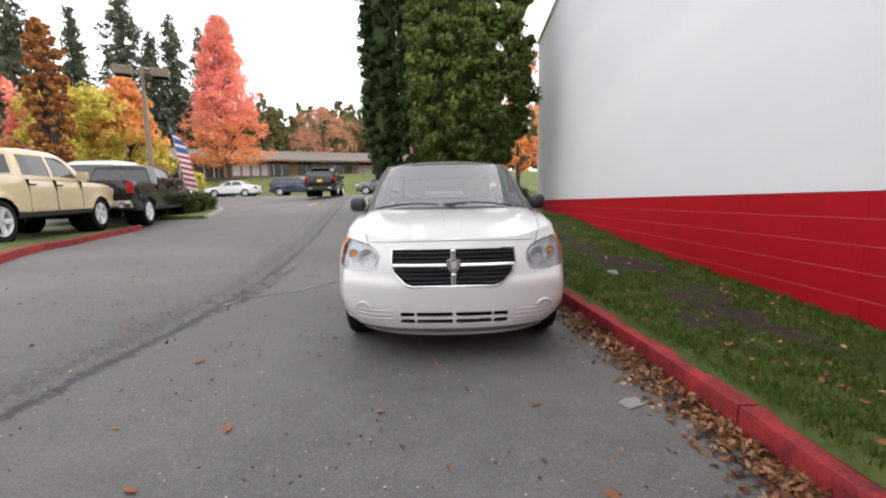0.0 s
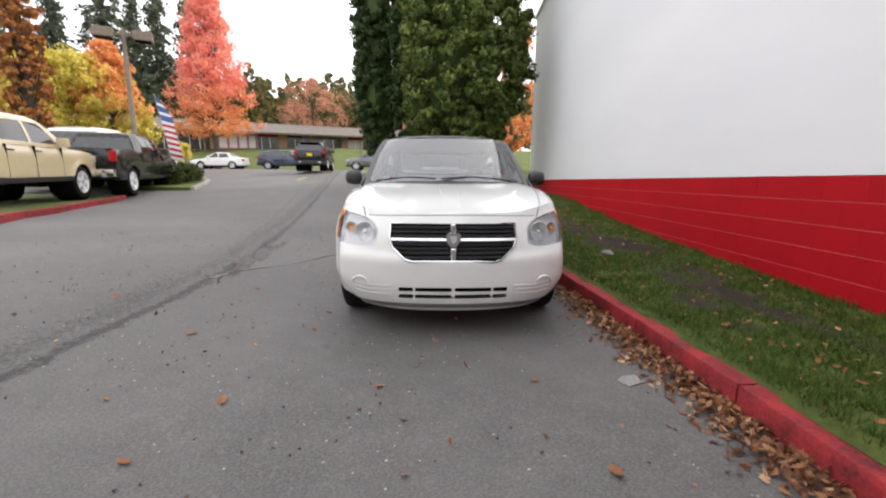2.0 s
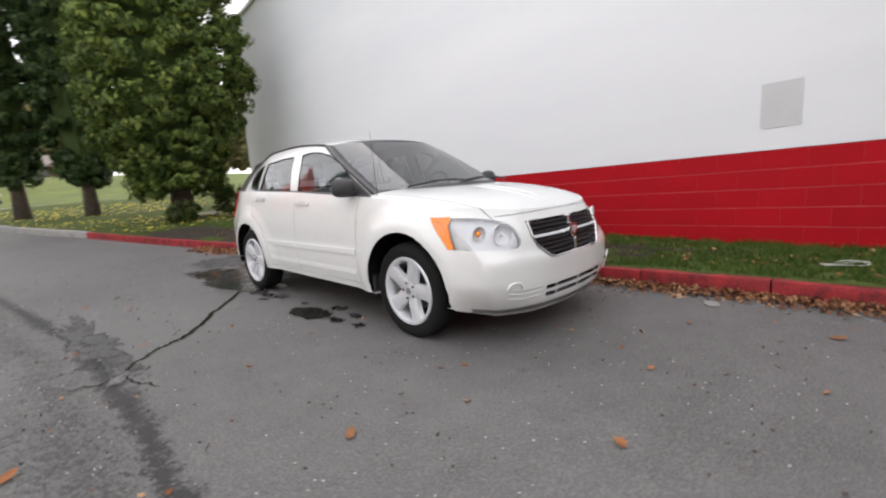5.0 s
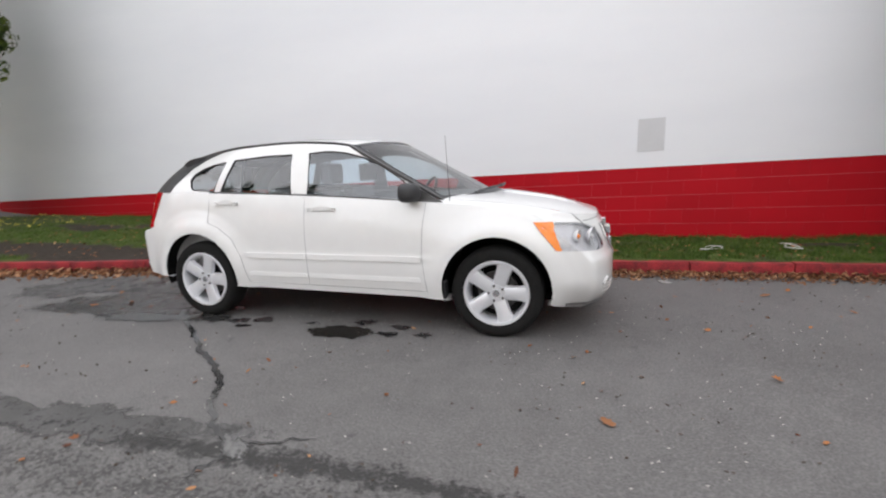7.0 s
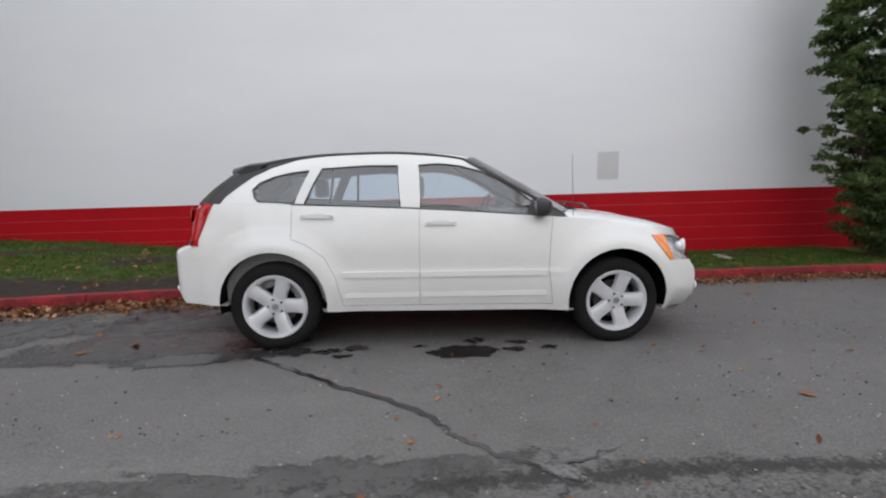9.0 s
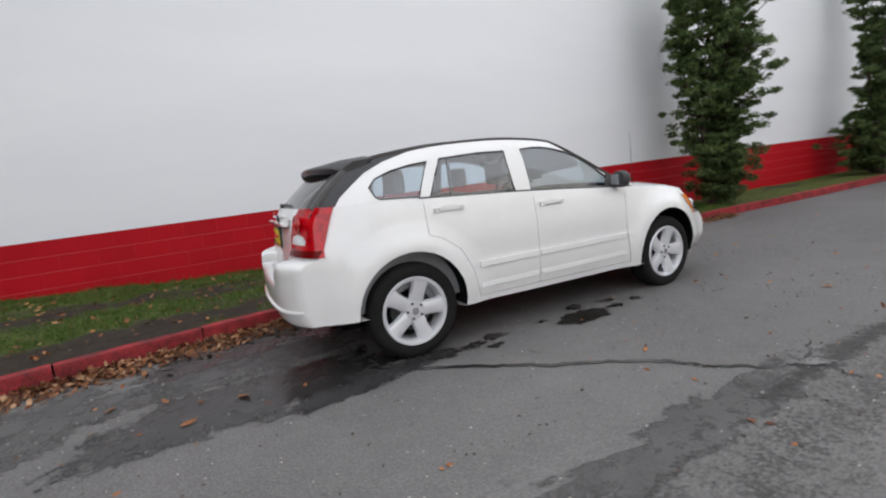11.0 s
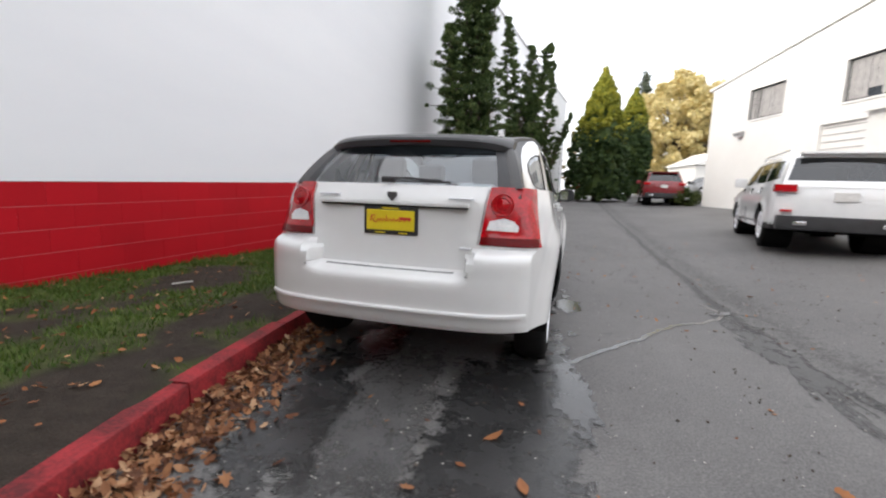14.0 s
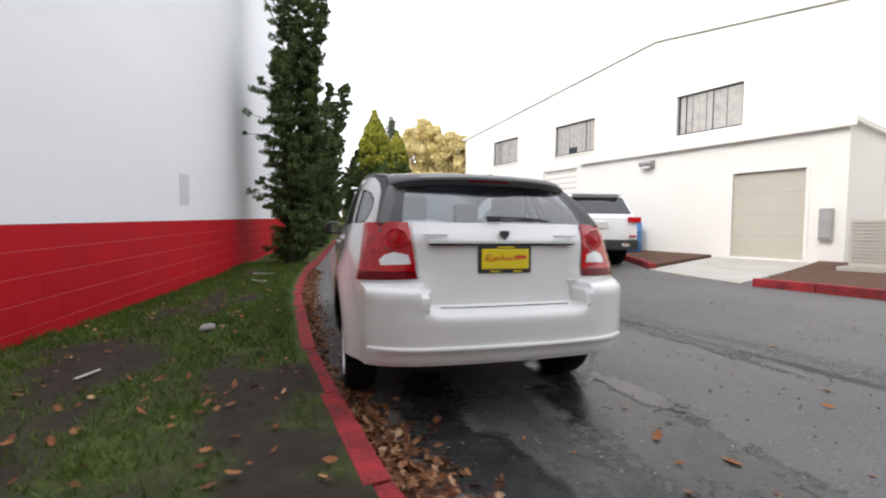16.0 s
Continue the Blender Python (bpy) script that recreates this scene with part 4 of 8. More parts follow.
for a, b in zip(bar, bar[1:]):
    q = [cross.verts.new(p) for p in ((a[0], a[1] + 0.012, a[2] - 0.014), (b[0], b[1] + 0.012, b[2] - 0.014), (b[0], b[1], b[2]), (a[0], a[1], a[2]), (a[0], a[1] + 0.012, a[2] + 0.014), (b[0], b[1] + 0.012, b[2] + 0.014))]
    cross.faces.new((q[0], q[1], q[2], q[3]))
    cross.faces.new((q[3], q[2], q[5], q[4]))
add_box(cross, (-0.018, -2.150, 0.546), (0.018, -2.09, 0.628), 0.006)
add_box(cross, (-0.018, -2.103, 0.714), (0.018, -2.05, 0.784), 0.006)
part("grille_cross", cross, "chrome", grille, "chrome cross bars")
frame_bm = bmesh.new()
ring = []
for x, z in grille_poly:
    ring.append((x, nose_at(x, z) - 0.002, z))
for p, q in zip(ring, ring[1:] + ring[:1]):
    add_tube(frame_bm, [p, q], 0.007, 6)
part("grille_frame", frame_bm, "chrome", grille, "thin chrome surround")
shield = prism([(-0.045, 0.045), (0.045, 0.045), (0.05, 0.0), (0.03, -0.04), (0, -0.058), (-0.03, -0.04), (-0.05, 0.0)], -2.136, -2.09, "Y")
for v in shield.verts:
    v.co.z += 0.684
bmesh.ops.bevel(shield, geom=list(shield.edges), offset=0.006, segments=2, affect="EDGES")
part("badge", shield, "chrome", CAR, "chrome shield badge", True)
inner = prism([(-0.022, 0.022), (0.022, 0.022), (0.018, -0.01), (0, -0.028), (-0.018, -0.01)], -2.139, -2.135, "Y")
for v in inner.verts:
    v.co.z += 0.686
part("badge_shape", inner, "alloy", CAR)

# lower slots in the front bumper
for row, (z0, z1) in enumerate(((0.337, 0.364), (0.288, 0.315))):
    for x0, x1 in ((-0.365, -0.270), (-0.254, -0.012), (0.012, 0.254), (0.270, 0.365)):
        fs = from_body([(x0, z0), (x1, z0), (x1, z1), (x0, z1)], (0, 2), lambda f: f.calc_center_median().y < -1.95 and f.normal.y < -0.3)
        if fs:
            part("air_slot", push(lift(body, fs), -0.02), "dark", CAR, "black lower air slot", True)
# ribs and scallops at the bumper's corners
for s in (-1, 1):
    for z in (0.376, 0.348, 0.316):
        bm = bmesh.new()
        pts = []
        for k in range(12):
            x = 0.41 + (0.665 - 0.41) * k / 11
            pts.append((s * x, nose_at(x, z) - 0.001, z + (0.012 * smooth(0.6, 1, k / 11))))
        add_tube(bm, pts, 0.0035, 6)
        part("bumper_rib", bm, "white_paint", CAR, smooth_on=True)
    bm = bmesh.new()
    pts = []
    for k in range(17):
        w = math.pi * k / 16
        x = 0.63 + 0.052 * math.cos(w)
        z = 0.385 + 0.043 * math.sin(w)
        pts.append((s * x, nose_at(x, z), z))
    add_tube(bm, pts, 0.008, 6)
    part("fog_lamp_scallop", bm, "white_paint", CAR, smooth_on=True)

# headlamps
head_front = [(0.513, 0.74), (0.510, 0.68), (0.520, 0.65), (0.555, 0.632), (0.67, 0.630), (0.95, 0.658), (0.95, 0.86), (0.66, 0.823), (0.58, 0.803), (0.533, 0.775)]
head_side = [(-2.3, 0.5), (-1.80, 0.5), (-1.725, 0.66), (-1.615, 0.79), (-1.575, 0.85), (-2.3, 0.9)]
for s in (-1, 1):
    def half(f, s=s):
        c = f.calc_center_median()
        return c.x * s > 0.4 and c.y < -1.45 and f.normal.z < 0.85
    poly = [(x * s, z) for x, z in head_front]
    a = set(from_body(poly, (0, 2), half))
    fs = [f for f in from_body(head_side, (1, 2), half) if inside(poly, f.calc_center_median().x, f.calc_center_median().z)]
    lens = lift(body, fs)
    bowl = push(lens.copy(), -0.036)
    amber = carve(bowl, [(-1.80, 0.55), (-1.5, 0.55), (-1.5, 0.95), (-1.66, 0.95), (-1.68, 0.83)], (1, 2), lambda f: True)
    amb = lift(bowl, amber)
    lamp = part("headlamp", push(rim_in(lens, 0.02), 0.002), "lens", CAR, "clear headlamp with an amber corner", True)
    lamp.visible_shadow = False
    part("reflector", rim_in(bowl, -0.02), "clear_lens", lamp, "bright reflector", True)
    part("amber_corner", push(amb, 0.0405), "amber_lens", lamp, "amber indicator corner", True)
    for cx, cz, r in ((0.602, 0.718, 0.070), (0.712, 0.732, 0.046)):
        cy = nose_at(cx, cz) + 0.022
        dish = lathe([(r * 1.04, 0.004), (r, 0.0), (r * 0.95, 0.012), (r * 0.72, 0.030), (r * 0.4, 0.044), (0.001, 0.048)], 24, "Z")
        bmesh.ops.transform(dish, matrix=pose(s * cx, cy, cz, -90, 0, s * 20), verts=dish.verts)
        part("lamp_bowl", dish, "clear_lens", lamp, smooth_on=True)
        bulb = bmesh.new()
        bmesh.ops.create_uvsphere(bulb, u_segments=12, v_segments=8, radius=r * (0.42 if r < 0.05 else 0.2), matrix=Matrix.Translation((s * cx, cy + 0.012, cz)))
        part("bulb", bulb, "amber_lens" if r < 0.05 else "clear_lens", lamp, smooth_on=True)

# tail lamps
tail_rear = [(0.498, 0.80), (0.95, 0.785), (0.95, 1.10), (0.532, 1.10), (0.517, 0.98)]
tail_side = [(1.875, 0.70), (2.3, 0.70), (2.3, 1.2), (1.755, 1.2), (1.765, 1.095), (1.795, 1.03), (1.868, 0.84)]
for s in (-1, 1):
    def half(f, s=s):
        c = f.calc_center_median()
        return c.x * s > 0.4 and c.y > 1.6 and f.normal.z < 0.75
    poly = [(x * s, z) for x, z in tail_rear]
    from_body(poly, (0, 2), half)
    fs = [f for f in from_body(tail_side, (1, 2), half) if inside(poly, f.calc_center_median().x, f.calc_center_median().z)]
    lens = push(lift(body, fs), 0.012)
    white = carve(lens, [(s * 0.530, 0.880), (s * 0.688, 0.873), (s * 0.692, 0.900), (s * 0.665, 0.928), (s * 0.615, 0.943), (s * 0.545, 0.928)], (0, 2), lambda f: f.normal.y > 0.3)
    wb = lift(lens, white)
    dark = lift(lens, carve(lens, [(s * 0.4, 0.76), (s * 0.80, 0.76), (s * 0.80, 0.838), (s * 0.4, 0.845)], (0, 2), lambda f: f.normal.y > 0.25))
    lamp = part("tail_lamp", rim_in(lens, 0.02), "red_lens", CAR, "red tail lamp with a clear band", True)
    part("reversing_lens", push(wb, 0.001), "clear_lens", lamp, "clear reversing lens", True)
    part("lower_lens", dark, "dark_red_lens", lamp, "dark red lower lens", True)
    for cx, cz, r in ((0.605, 1.012, 0.060),):
        a = cx / 0.79
        ring = lathe([(r, 0.0), (r * 0.96, 0.006), (r * 0.84, 0.003), (r * 0.62, 0.009), (r * 0.56, 0.005), (r * 0.3, 0.009), (0.001, 0.010)], 24, "Z")
        bmesh.ops.transform(ring, matrix=pose(s * cx, tail_y(cz) - 0.05 * a ** 2 - 0.085 * a ** 8 + 0.001, cz, -90 + 6, 0, -s * 12), verts=ring.verts)
        part("lamp_ring", ring, "red_lens", lamp, "ribbed round red lens", True, 60)

# panel seams
def seam(pts, ax, test, w=0.0038):
    flank_seam = ax == (1, 2)
    seams = bmesh.new()
    for q in strip_quads(pts, w):
        fs = from_body(q, ax, test)
        if fs:
            sb = push(lift(body, fs), -0.004)
            me = bpy.data.meshes.new("tmp")
            sb.to_mesh(me)
            seams.from_mesh(me)
            bpy.data.meshes.remove(me)
            sb.free()
    for s in (-1, 1) if flank_seam else (0,):
        half = seams.copy()
        if s:
            bmesh.ops.delete(half, geom=[f for f in half.faces if f.calc_center_median().x * s < 0], context="FACES")
        if half.faces:
            part("panel_seam", half, "seam", CAR)
    seams.free()
flank = lambda f: abs(f.normal.x) > 0.5 and abs(f.calc_center_median().y) < 1.75
seam([(-0.80, 0.985), (-0.775, 0.80), (-0.765, 0.60), (-0.79, 0.40), (-0.80, 0.315)], (1, 2), flank)
seam([(0.222, 1.05), (0.225, 0.70), (0.225, 0.318)], (1, 2), flank)
seam([(1.165, 1.105), (1.168, 0.84)], (1, 2), flank)
seam([(-0.79, 0.318), (0.80, 0.33)], (1, 2), flank)
seam([(1.168, 0.84), (1.06, 0.80), (0.93, 0.70), (0.85, 0.55), (0.82, 0.42), (0.80, 0.33)], (1, 2), flank, 0.004)
hood_side = lambda f: f.normal.z > 0.25 and f.calc_center_median().y < -0.9
for s in (-1, 1):
    seam([(s * 0.58, -1.96), (s * 0.65, -1.78), (s * 0.70, -1.5), (s * 0.735, -1.2), (s * 0.745, -1.02)], (0, 1), hood_side, 0.005)
seam([(-0.58, 0.826), (-0.3, 0.836), (0, 0.839), (0.3, 0.836), (0.58, 0.826)], (0, 2), lambda f: f.calc_center_median().y < -1.78 and f.normal.z < 0.97, 0.006)
gate = lambda f: f.normal.y > 0.35 and f.calc_center_median().y > 1.8
seam([(-0.47, 0.648), (0.47, 0.648)], (0, 2), gate, 0.006)
for s in (-1, 1):
    seam([(s * 0.522, 1.09), (s * 0.489, 0.80)], (0, 2), gate, 0.006)
# the hollow of the cabin
well = [f for f in body.faces if f.normal.z > 0.6 and -0.90 < f.calc_center_median().y < 1.86 and abs(f.calc_center_median().x) < 0.76]
bmesh.ops.delete(body, geom=well, context="FACES")
# doors and tailgate as panels of their own
for s in (-1, 1):
    for y0, y1, nm in ((-0.78, 0.222, "front"), (0.226, 1.163, "rear")):
        body.normal_update()
        fs = [f for f in body.faces if f.normal.x * s > 0.5 and y0 < f.calc_center_median().y < y1 and f.calc_center_median().z > 0.322
              and (nm == "front" or not (f.calc_center_median().y > 0.80 and math.hypot(f.calc_center_median().y - AX_R, f.calc_center_median().z - HUB_Z) < 0.52))]
        door = part("door", lift(body, fs), "white_paint", CAR, "white door with a pale handle", True)
        hy, hz = (0.06, 0.945) if nm == "front" else (0.98, 1.0)
        hb = bmesh.new()
        hx = car_side_x(hy, hz)
        add_box(hb, (s * hx + (0.006 if s > 0 else -0.016), hy - 0.115, hz - 0.012), (s * hx + (0.016 if s > 0 else -0.006), hy + 0.115, hz + 0.014), 0.008, 2)
        add_box(hb, (s * hx - 0.006, hy - 0.115, hz - 0.010), (s * hx + s * 0.02 + 0.002, hy - 0.085, hz + 0.010), 0.004)
        add_box(hb, (s * hx - 0.006, hy + 0.085, hz - 0.010), (s * hx + s * 0.02 + 0.002, hy + 0.115, hz + 0.010), 0.004)
        part("handle", hb, "white_paint", door, "body-coloured pull handle", True, 50)
        cup = prism(disc_outline(0, 0, 0.05, 20), 0, 0.002, "X")
        for v in cup.verts:
            v.co = Vector((s * (hx + 0.0015) + v.co.x, hy + v.co.y * 1.5, hz + v.co.z * 0.6))
        part("handle_cup", cup, "white_paint", door, smooth_on=True)
        # rubbing strips
        for zz, hh in ((0.565, 0.020), (0.405, 0.016)):
            mb = bmesh.new()
            ring = []
            ya, yb = max(y0, -0.76) + 0.012, min(y1, 0.80) - 0.012
            for k in range(9):
                y = ya + (yb - ya) * k / 8
                x = car_side_x(y, zz)
                ring.append([mb.verts.new((s * (x + o), y, zz + dz)) for o, dz in ((-0.01, -hh - 0.006), (0.006, -hh), (0.005, hh * 0.4), (0.004, hh + 0.004), (-0.01, hh + 0.008))])
            for p, q in zip(ring, ring[1:]):
                for k in range(4):
                    mb.faces.new((p[k], p[k + 1], q[k + 1], q[k]))
            mb.faces.new(ring[0])
            mb.faces.new(ring[-1])
            bmesh.ops.recalc_face_normals(mb, faces=mb.faces)
            part("moulding", mb, "white_paint", door, smooth_on=True)
body.normal_update()
fs = [f for f in body.faces if f.calc_center_median().y > 1.85 and f.normal.y > 0.2 and f.calc_center_median().z > 0.652 and abs(f.calc_center_median().x) < 0.476 + 0.09 * (f.calc_center_median().z - 0.65)]
gate_ob = part("tailgate", lift(body, fs), "white_paint", CAR, "white tailgate", True)
body.normal_update()
fs = [f for f in body.faces if f.normal.z > 0.3 and -2.02 < f.calc_center_median().y < -0.9 and abs(f.calc_center_median().x) < 0.72 and f.calc_center_median().z > 0.835]
hood_ob = part("bonnet", lift(body, fs), "white_paint", CAR, "white bonnet with two creases", True)
body.normal_update()
# strip of bumper coloured grey as recess shadow; the lip below stays white
shadow_band_faces = from_body([(-2.5, 0.205), (-1.80, 0.215), (-1.80, 0.246), (-2.5, 0.246)], (1, 2), lambda f: True)
part("front_valance", push(lift(body, shadow_band_faces), -0.006), "valance", CAR, "grey band painted for the shaded recess above the bumper's lip", True)
part("body", body, "white_paint", CAR, "glossy white body shell", True, 50)
for s in (-1, 1):
    cb = bmesh.new()
    pts = [(s * (0.055 + 0.02 * k / 8), -1.93 + 0.73 * k / 8, hood_z(-1.93 + 0.73 * k / 8) - 0.0015 - 0.02 * (s * (0.055 + 0.02 * k / 8) / 0.8) ** 2) for k in range(9)]
    add_tube(cb, pts, lambda t: 0.007 * math.sin(math.pi * min(1, max(0.03, t))) + 0.001, 8)
    part("bonnet_crease", cb, "white_paint", hood_ob, smooth_on=True)
for s in (-1, 1):
    nb = bmesh.new()
    add_box(nb, (s * 0.36 - 0.012, -1.12, hood_z(-1.11) - 0.012), (s * 0.36 + 0.012, -1.09, hood_z(-1.11) + 0.006), 0.004)
    part("washer_jet", nb, "black_trim", hood_ob)

# wheel wells and wheels
for ax in (AX_F, AX_R):
    for s in (-1, 1):
        wb = bmesh.new()
        rows = []
        for k in range(21):
            w = math.pi * (1.12 * k / 20 - 0.06)
            y, z = ax + 0.402 * math.cos(w), ARCH_Z + 0.402 * math.sin(w)
            rows.append((wb.verts.new((s * (car_side_x(y, max(z, 0.3)) - 0.012), y, z)), wb.verts.new((s * 0.48, y, z))))
        mid = wb.verts.new((s * 0.48, ax, 0.2))
        for (a, b), (c, d) in zip(rows, rows[1:]):
            wb.faces.new((a, b, d, c))
            wb.faces.new((b, d, mid))
        part("wheel_well", wb, "dark", CAR, "dark wheel arch lining", True)
        build_wheel(CAR, (s * 0.755, ax, HUB_Z), 0.341, 0.232, 0.205, s > 0)
    part("axle", cyl(0.05, 0.05, (-0.6, ax, 0.3), (0.6, ax, 0.3), 10), "dark", CAR)
part("underbody", box((-0.70, -1.85, 0.25), (0.70, 1.75, 0.30), 0.02), "dark", CAR, "dark underbody")
for s in (-1, 1):
    part("mud_flap", box((s * 0.80 - 0.05, -0.935, 0.24), (s * 0.80 + 0.05, -0.905, 0.40), 0.01), "black_trim", CAR)

# ---- cabin: glass house ----
roof_z = curve_of((-0.35, 1.445), (-0.18, 1.482), (0.04, 1.510), (0.4, 1.527), (0.84, 1.514), (1.28, 1.468), (1.6, 1.408), (1.75, 1.372))
belt_z = curve_of((-1.2, 0.93), (-0.86, 0.955), (0.23, 1.025), (1.44, 1.07), (2.1, 1.068))


def car_cabin(a, b, c):
    a3 = abs(a)
    yf = -1.115 + 0.93 * c + 0.021 * math.sin(math.pi * c) - (0.23 - 0.17 * c + 0.035 * c * c) * (1 - a3 ** 2) + 0.07 * a3 ** 6
    yr = 1.945 - 0.345 * c + 0.03 * math.sin(math.pi * c) + 0.035 * (1 - a3 ** 2) - 0.03 * a3 ** 6
    y = yf + (yr - yf) * b
    zb = belt_z(y) - 0.02
    zt = roof_z(-0.185 + (1.605 + 0.185) * b) - 0.042 * a3 ** 2.5
    z = zb + (zt - zb) * c
    cc = c ** 1.25
    w = 0.808 + (0.668 - 0.808) * cc - 0.03 * c ** 9
    w *= 1 - 0.07 * (1 - smooth(0.0, 0.30, b)) * (1 - c)
    w *= 1 - 0.145 * smooth(0.62, 1.0, b)
    return (a * w, y, z)


cab = grid_box(28, 64, 22, car_cabin)
cab.normal_update()
lay = cab.faces.layers.int["side"]
floor_faces = [f for f in cab.faces if f[lay] == 6]
bmesh.ops.delete(cab, geom=floor_faces, context="FACES")
# side windows
win_front = [(0.212, 1.052), (0.222, 1.385), (0.10, 1.396), (0.02, 1.394), (-0.10, 1.379), (-0.25, 1.340), (-0.40, 1.275), (-0.545, 1.185), (-0.66, 1.10), (-0.745, 1.022), (-0.62, 1.005)]
win_rear = [(0.365, 1.060), (0.385, 1.382), (0.62, 1.382), (0.955, 1.358), (1.02, 1.235), (1.085, 1.094)]
win_quarter = [(1.165, 1.100), (1.055, 1.345), (1.20, 1.328), (1.33, 1.298), (1.44, 1.255), (1.492, 1.200), (1.468, 1.138), (1.44, 1.114)]
sail = [(-0.755, 1.022), (-0.68, 1.094), (-0.93, 0.975), (-0.62, 0.985)]
side_up = lambda f: abs(f.normal.x) > 0.4
for s in (-1, 1):
    for poly, nm, mt in ((win_front, "front_window", "glass"), (win_rear, "rear_window", "glass"), (win_quarter, "quarter_window", "glass")):
        cab.normal_update()
        fs = carve(cab, poly, (1, 2), lambda f, s=s: f.normal.x * s > 0.4)
        g = lift(cab, fs)
        wp = part(nm, push(g, -0.006), mt, CAR, "tinted side window", True)
        wp.visible_shadow = False
        rb = bmesh.new()
        seal_pts = []
        for y, z in poly:
            b_ = min(g_v for g_v in [(abs(v.co.y - y) + abs(v.co.z - z), v.co.x) for v in wp.data.vertices])
            seal_pts.append((b_[1] + s * 0.004, y, z))
        for p, q in zip(seal_pts, seal_pts[1:] + seal_pts[:1]):
            add_tube(rb, [p, q], 0.0062, 6)
        part("window_seal", rb, "grey_trim", wp, "dark grey rubber seal", True)
    for y in (0.885,):
        db = bmesh.new()
        add_tube(db, [(s * 0.682, y - 0.01, 1.36), (s * 0.752, y + 0.01, 1.08)], 0.012, 6)
        part("window_divider", db, "black_trim", CAR)
    # belt moulding
    bb_ = bmesh.new()
    pts = []
    for k in range(22):
        y = -0.90 + (1.18 + 0.90) * k / 21
        z = edge_z(y) + 0.004
        pts.append((s * (car_side_x(y, edge_z(y)) - 0.018), y, z))
    add_tube(bb_, pts, 0.010, 6)
    part("belt_strip", bb_, "grey_trim", CAR, "dark grey belt strip", True)
    sb = bmesh.new()
    q = [sb.verts.new(p) for p in ((s * 0.790, -0.93, 0.985), (s * 0.782, -0.60, 1.0), (s * 0.748, -0.655, 1.125))]
    sb.faces.new(q)
    r_ = bmesh.ops.extrude_face_region(sb, geom=list(sb.faces))
    bmesh.ops.translate(sb, vec=(s * 0.014, 0, 0), verts=[v for v in r_["geom"] if isinstance(v, bmesh.types.BMVert)])
    bmesh.ops.recalc_face_normals(sb, faces=sb.faces)
    part("mirror_sail", sb, "grey_trim", CAR, "dark triangle behind the mirror")
# windscreen and rear glass
cab.normal_update()
fs = [f for f in cab.faces if f[lay] == 3]
ws = lift(cab, fs)
core = lift(ws, carve(ws, [(-0.705, 1.03), (0.705, 1.03), (0.67, 1.25), (0.60, 1.456), (-0.60, 1.456), (-0.67, 1.25)], (0, 2), lambda f: True))
screen = part("windscreen", core, "windscreen", CAR, "clear windscreen reflecting the sky", True)
screen.visible_shadow = False
part("windscreen_border", push(ws, -0.001), "black_trim", CAR, "black painted windscreen border", True)
cab.normal_update()
fs = [f for f in cab.faces if f[lay] == 4]
rg = lift(cab, fs)
core = lift(rg, carve(rg, [(-0.565, 1.085), (0.565, 1.085), (0.535, 1.22), (0.485, 1.36), (-0.485, 1.36), (-0.535, 1.22)], (0, 2), lambda f: True))
back = part("rear_glass", core, "glass", CAR, "rear window with a wiper", True)
back.visible_shadow = False
part("rear_glass_border", rg, "black_trim", CAR, "black border of the rear window", True)
# dark rear pillars between quarter window and rear glass
for s in (-1, 1):
    cab.normal_update()
    fs = carve(cab, [(0.98, 1.462), (1.16, 1.428), (1.35, 1.372), (1.50, 1.302), (1.60, 1.228), (1.70, 1.150), (1.78, 1.04), (2.2, 1.04), (2.2, 1.5), (1.2, 1.6)], (1, 2), lambda f, s=s: f.normal.x * s > 0.25 and f[lay] in (1, 2))
    if fs:
        part("rear_pillar", push(lift(cab, fs), 0.002), "black_trim", CAR, "dark grey rear pillar", True)
part("lining", push(cab.copy(), -0.016), "interior", CAR, "grey cabin lining", True)
part("roof", cab, "white_paint", CAR, "white roof and pillars", True, 50)
# black roof arch mouldings, from screen foot to spoiler
for s in (-1, 1):
    mb = bmesh.new()
    pts = [Vector(car_cabin(s * 1.0, 0.0, c / 14)) for c in range(1, 14)] + [Vector(car_cabin(s * 1.0, b / 40, 1.0)) for b in range(0, 41)]
    pts += [Vector(car_cabin(s * 1.0, 1.0, 1 - c / 8)) for c in range(1, 8)]
    ring = []
    for k, p in enumerate(pts):
        d = (pts[min(k + 1, len(pts) - 1)] - pts[max(k - 1, 0)]).normalized()
        out = Vector((s, 0, 0)) - d * d.x * s
        out.normalize()
        up = out.cross(d) * (1 if s < 0 else -1)
        if up.z < 0 and abs(d.z) < 0.9:
            up = -up
        t = k / (len(pts) - 1)
        wv = 0.013 + 0.016 * smooth(0.55, 0.85, t)
        ring.append([mb.verts.new(p + out * o + up * u) for o, u in ((0.006, -wv), (0.013, -wv * 0.5), (0.010, wv * 0.55), (-0.012, wv * 0.8), (-0.05, wv * 0.5))])
    for p, q in zip(ring, ring[1:]):
        for k in range(4):
            mb.faces.new((p[k], p[k + 1], q[k + 1], q[k]))
    bmesh.ops.recalc_face_normals(mb, faces=mb.faces)
    part("roof_moulding", mb, "grey_trim", CAR, "dark grey roof edge moulding", True, 60)
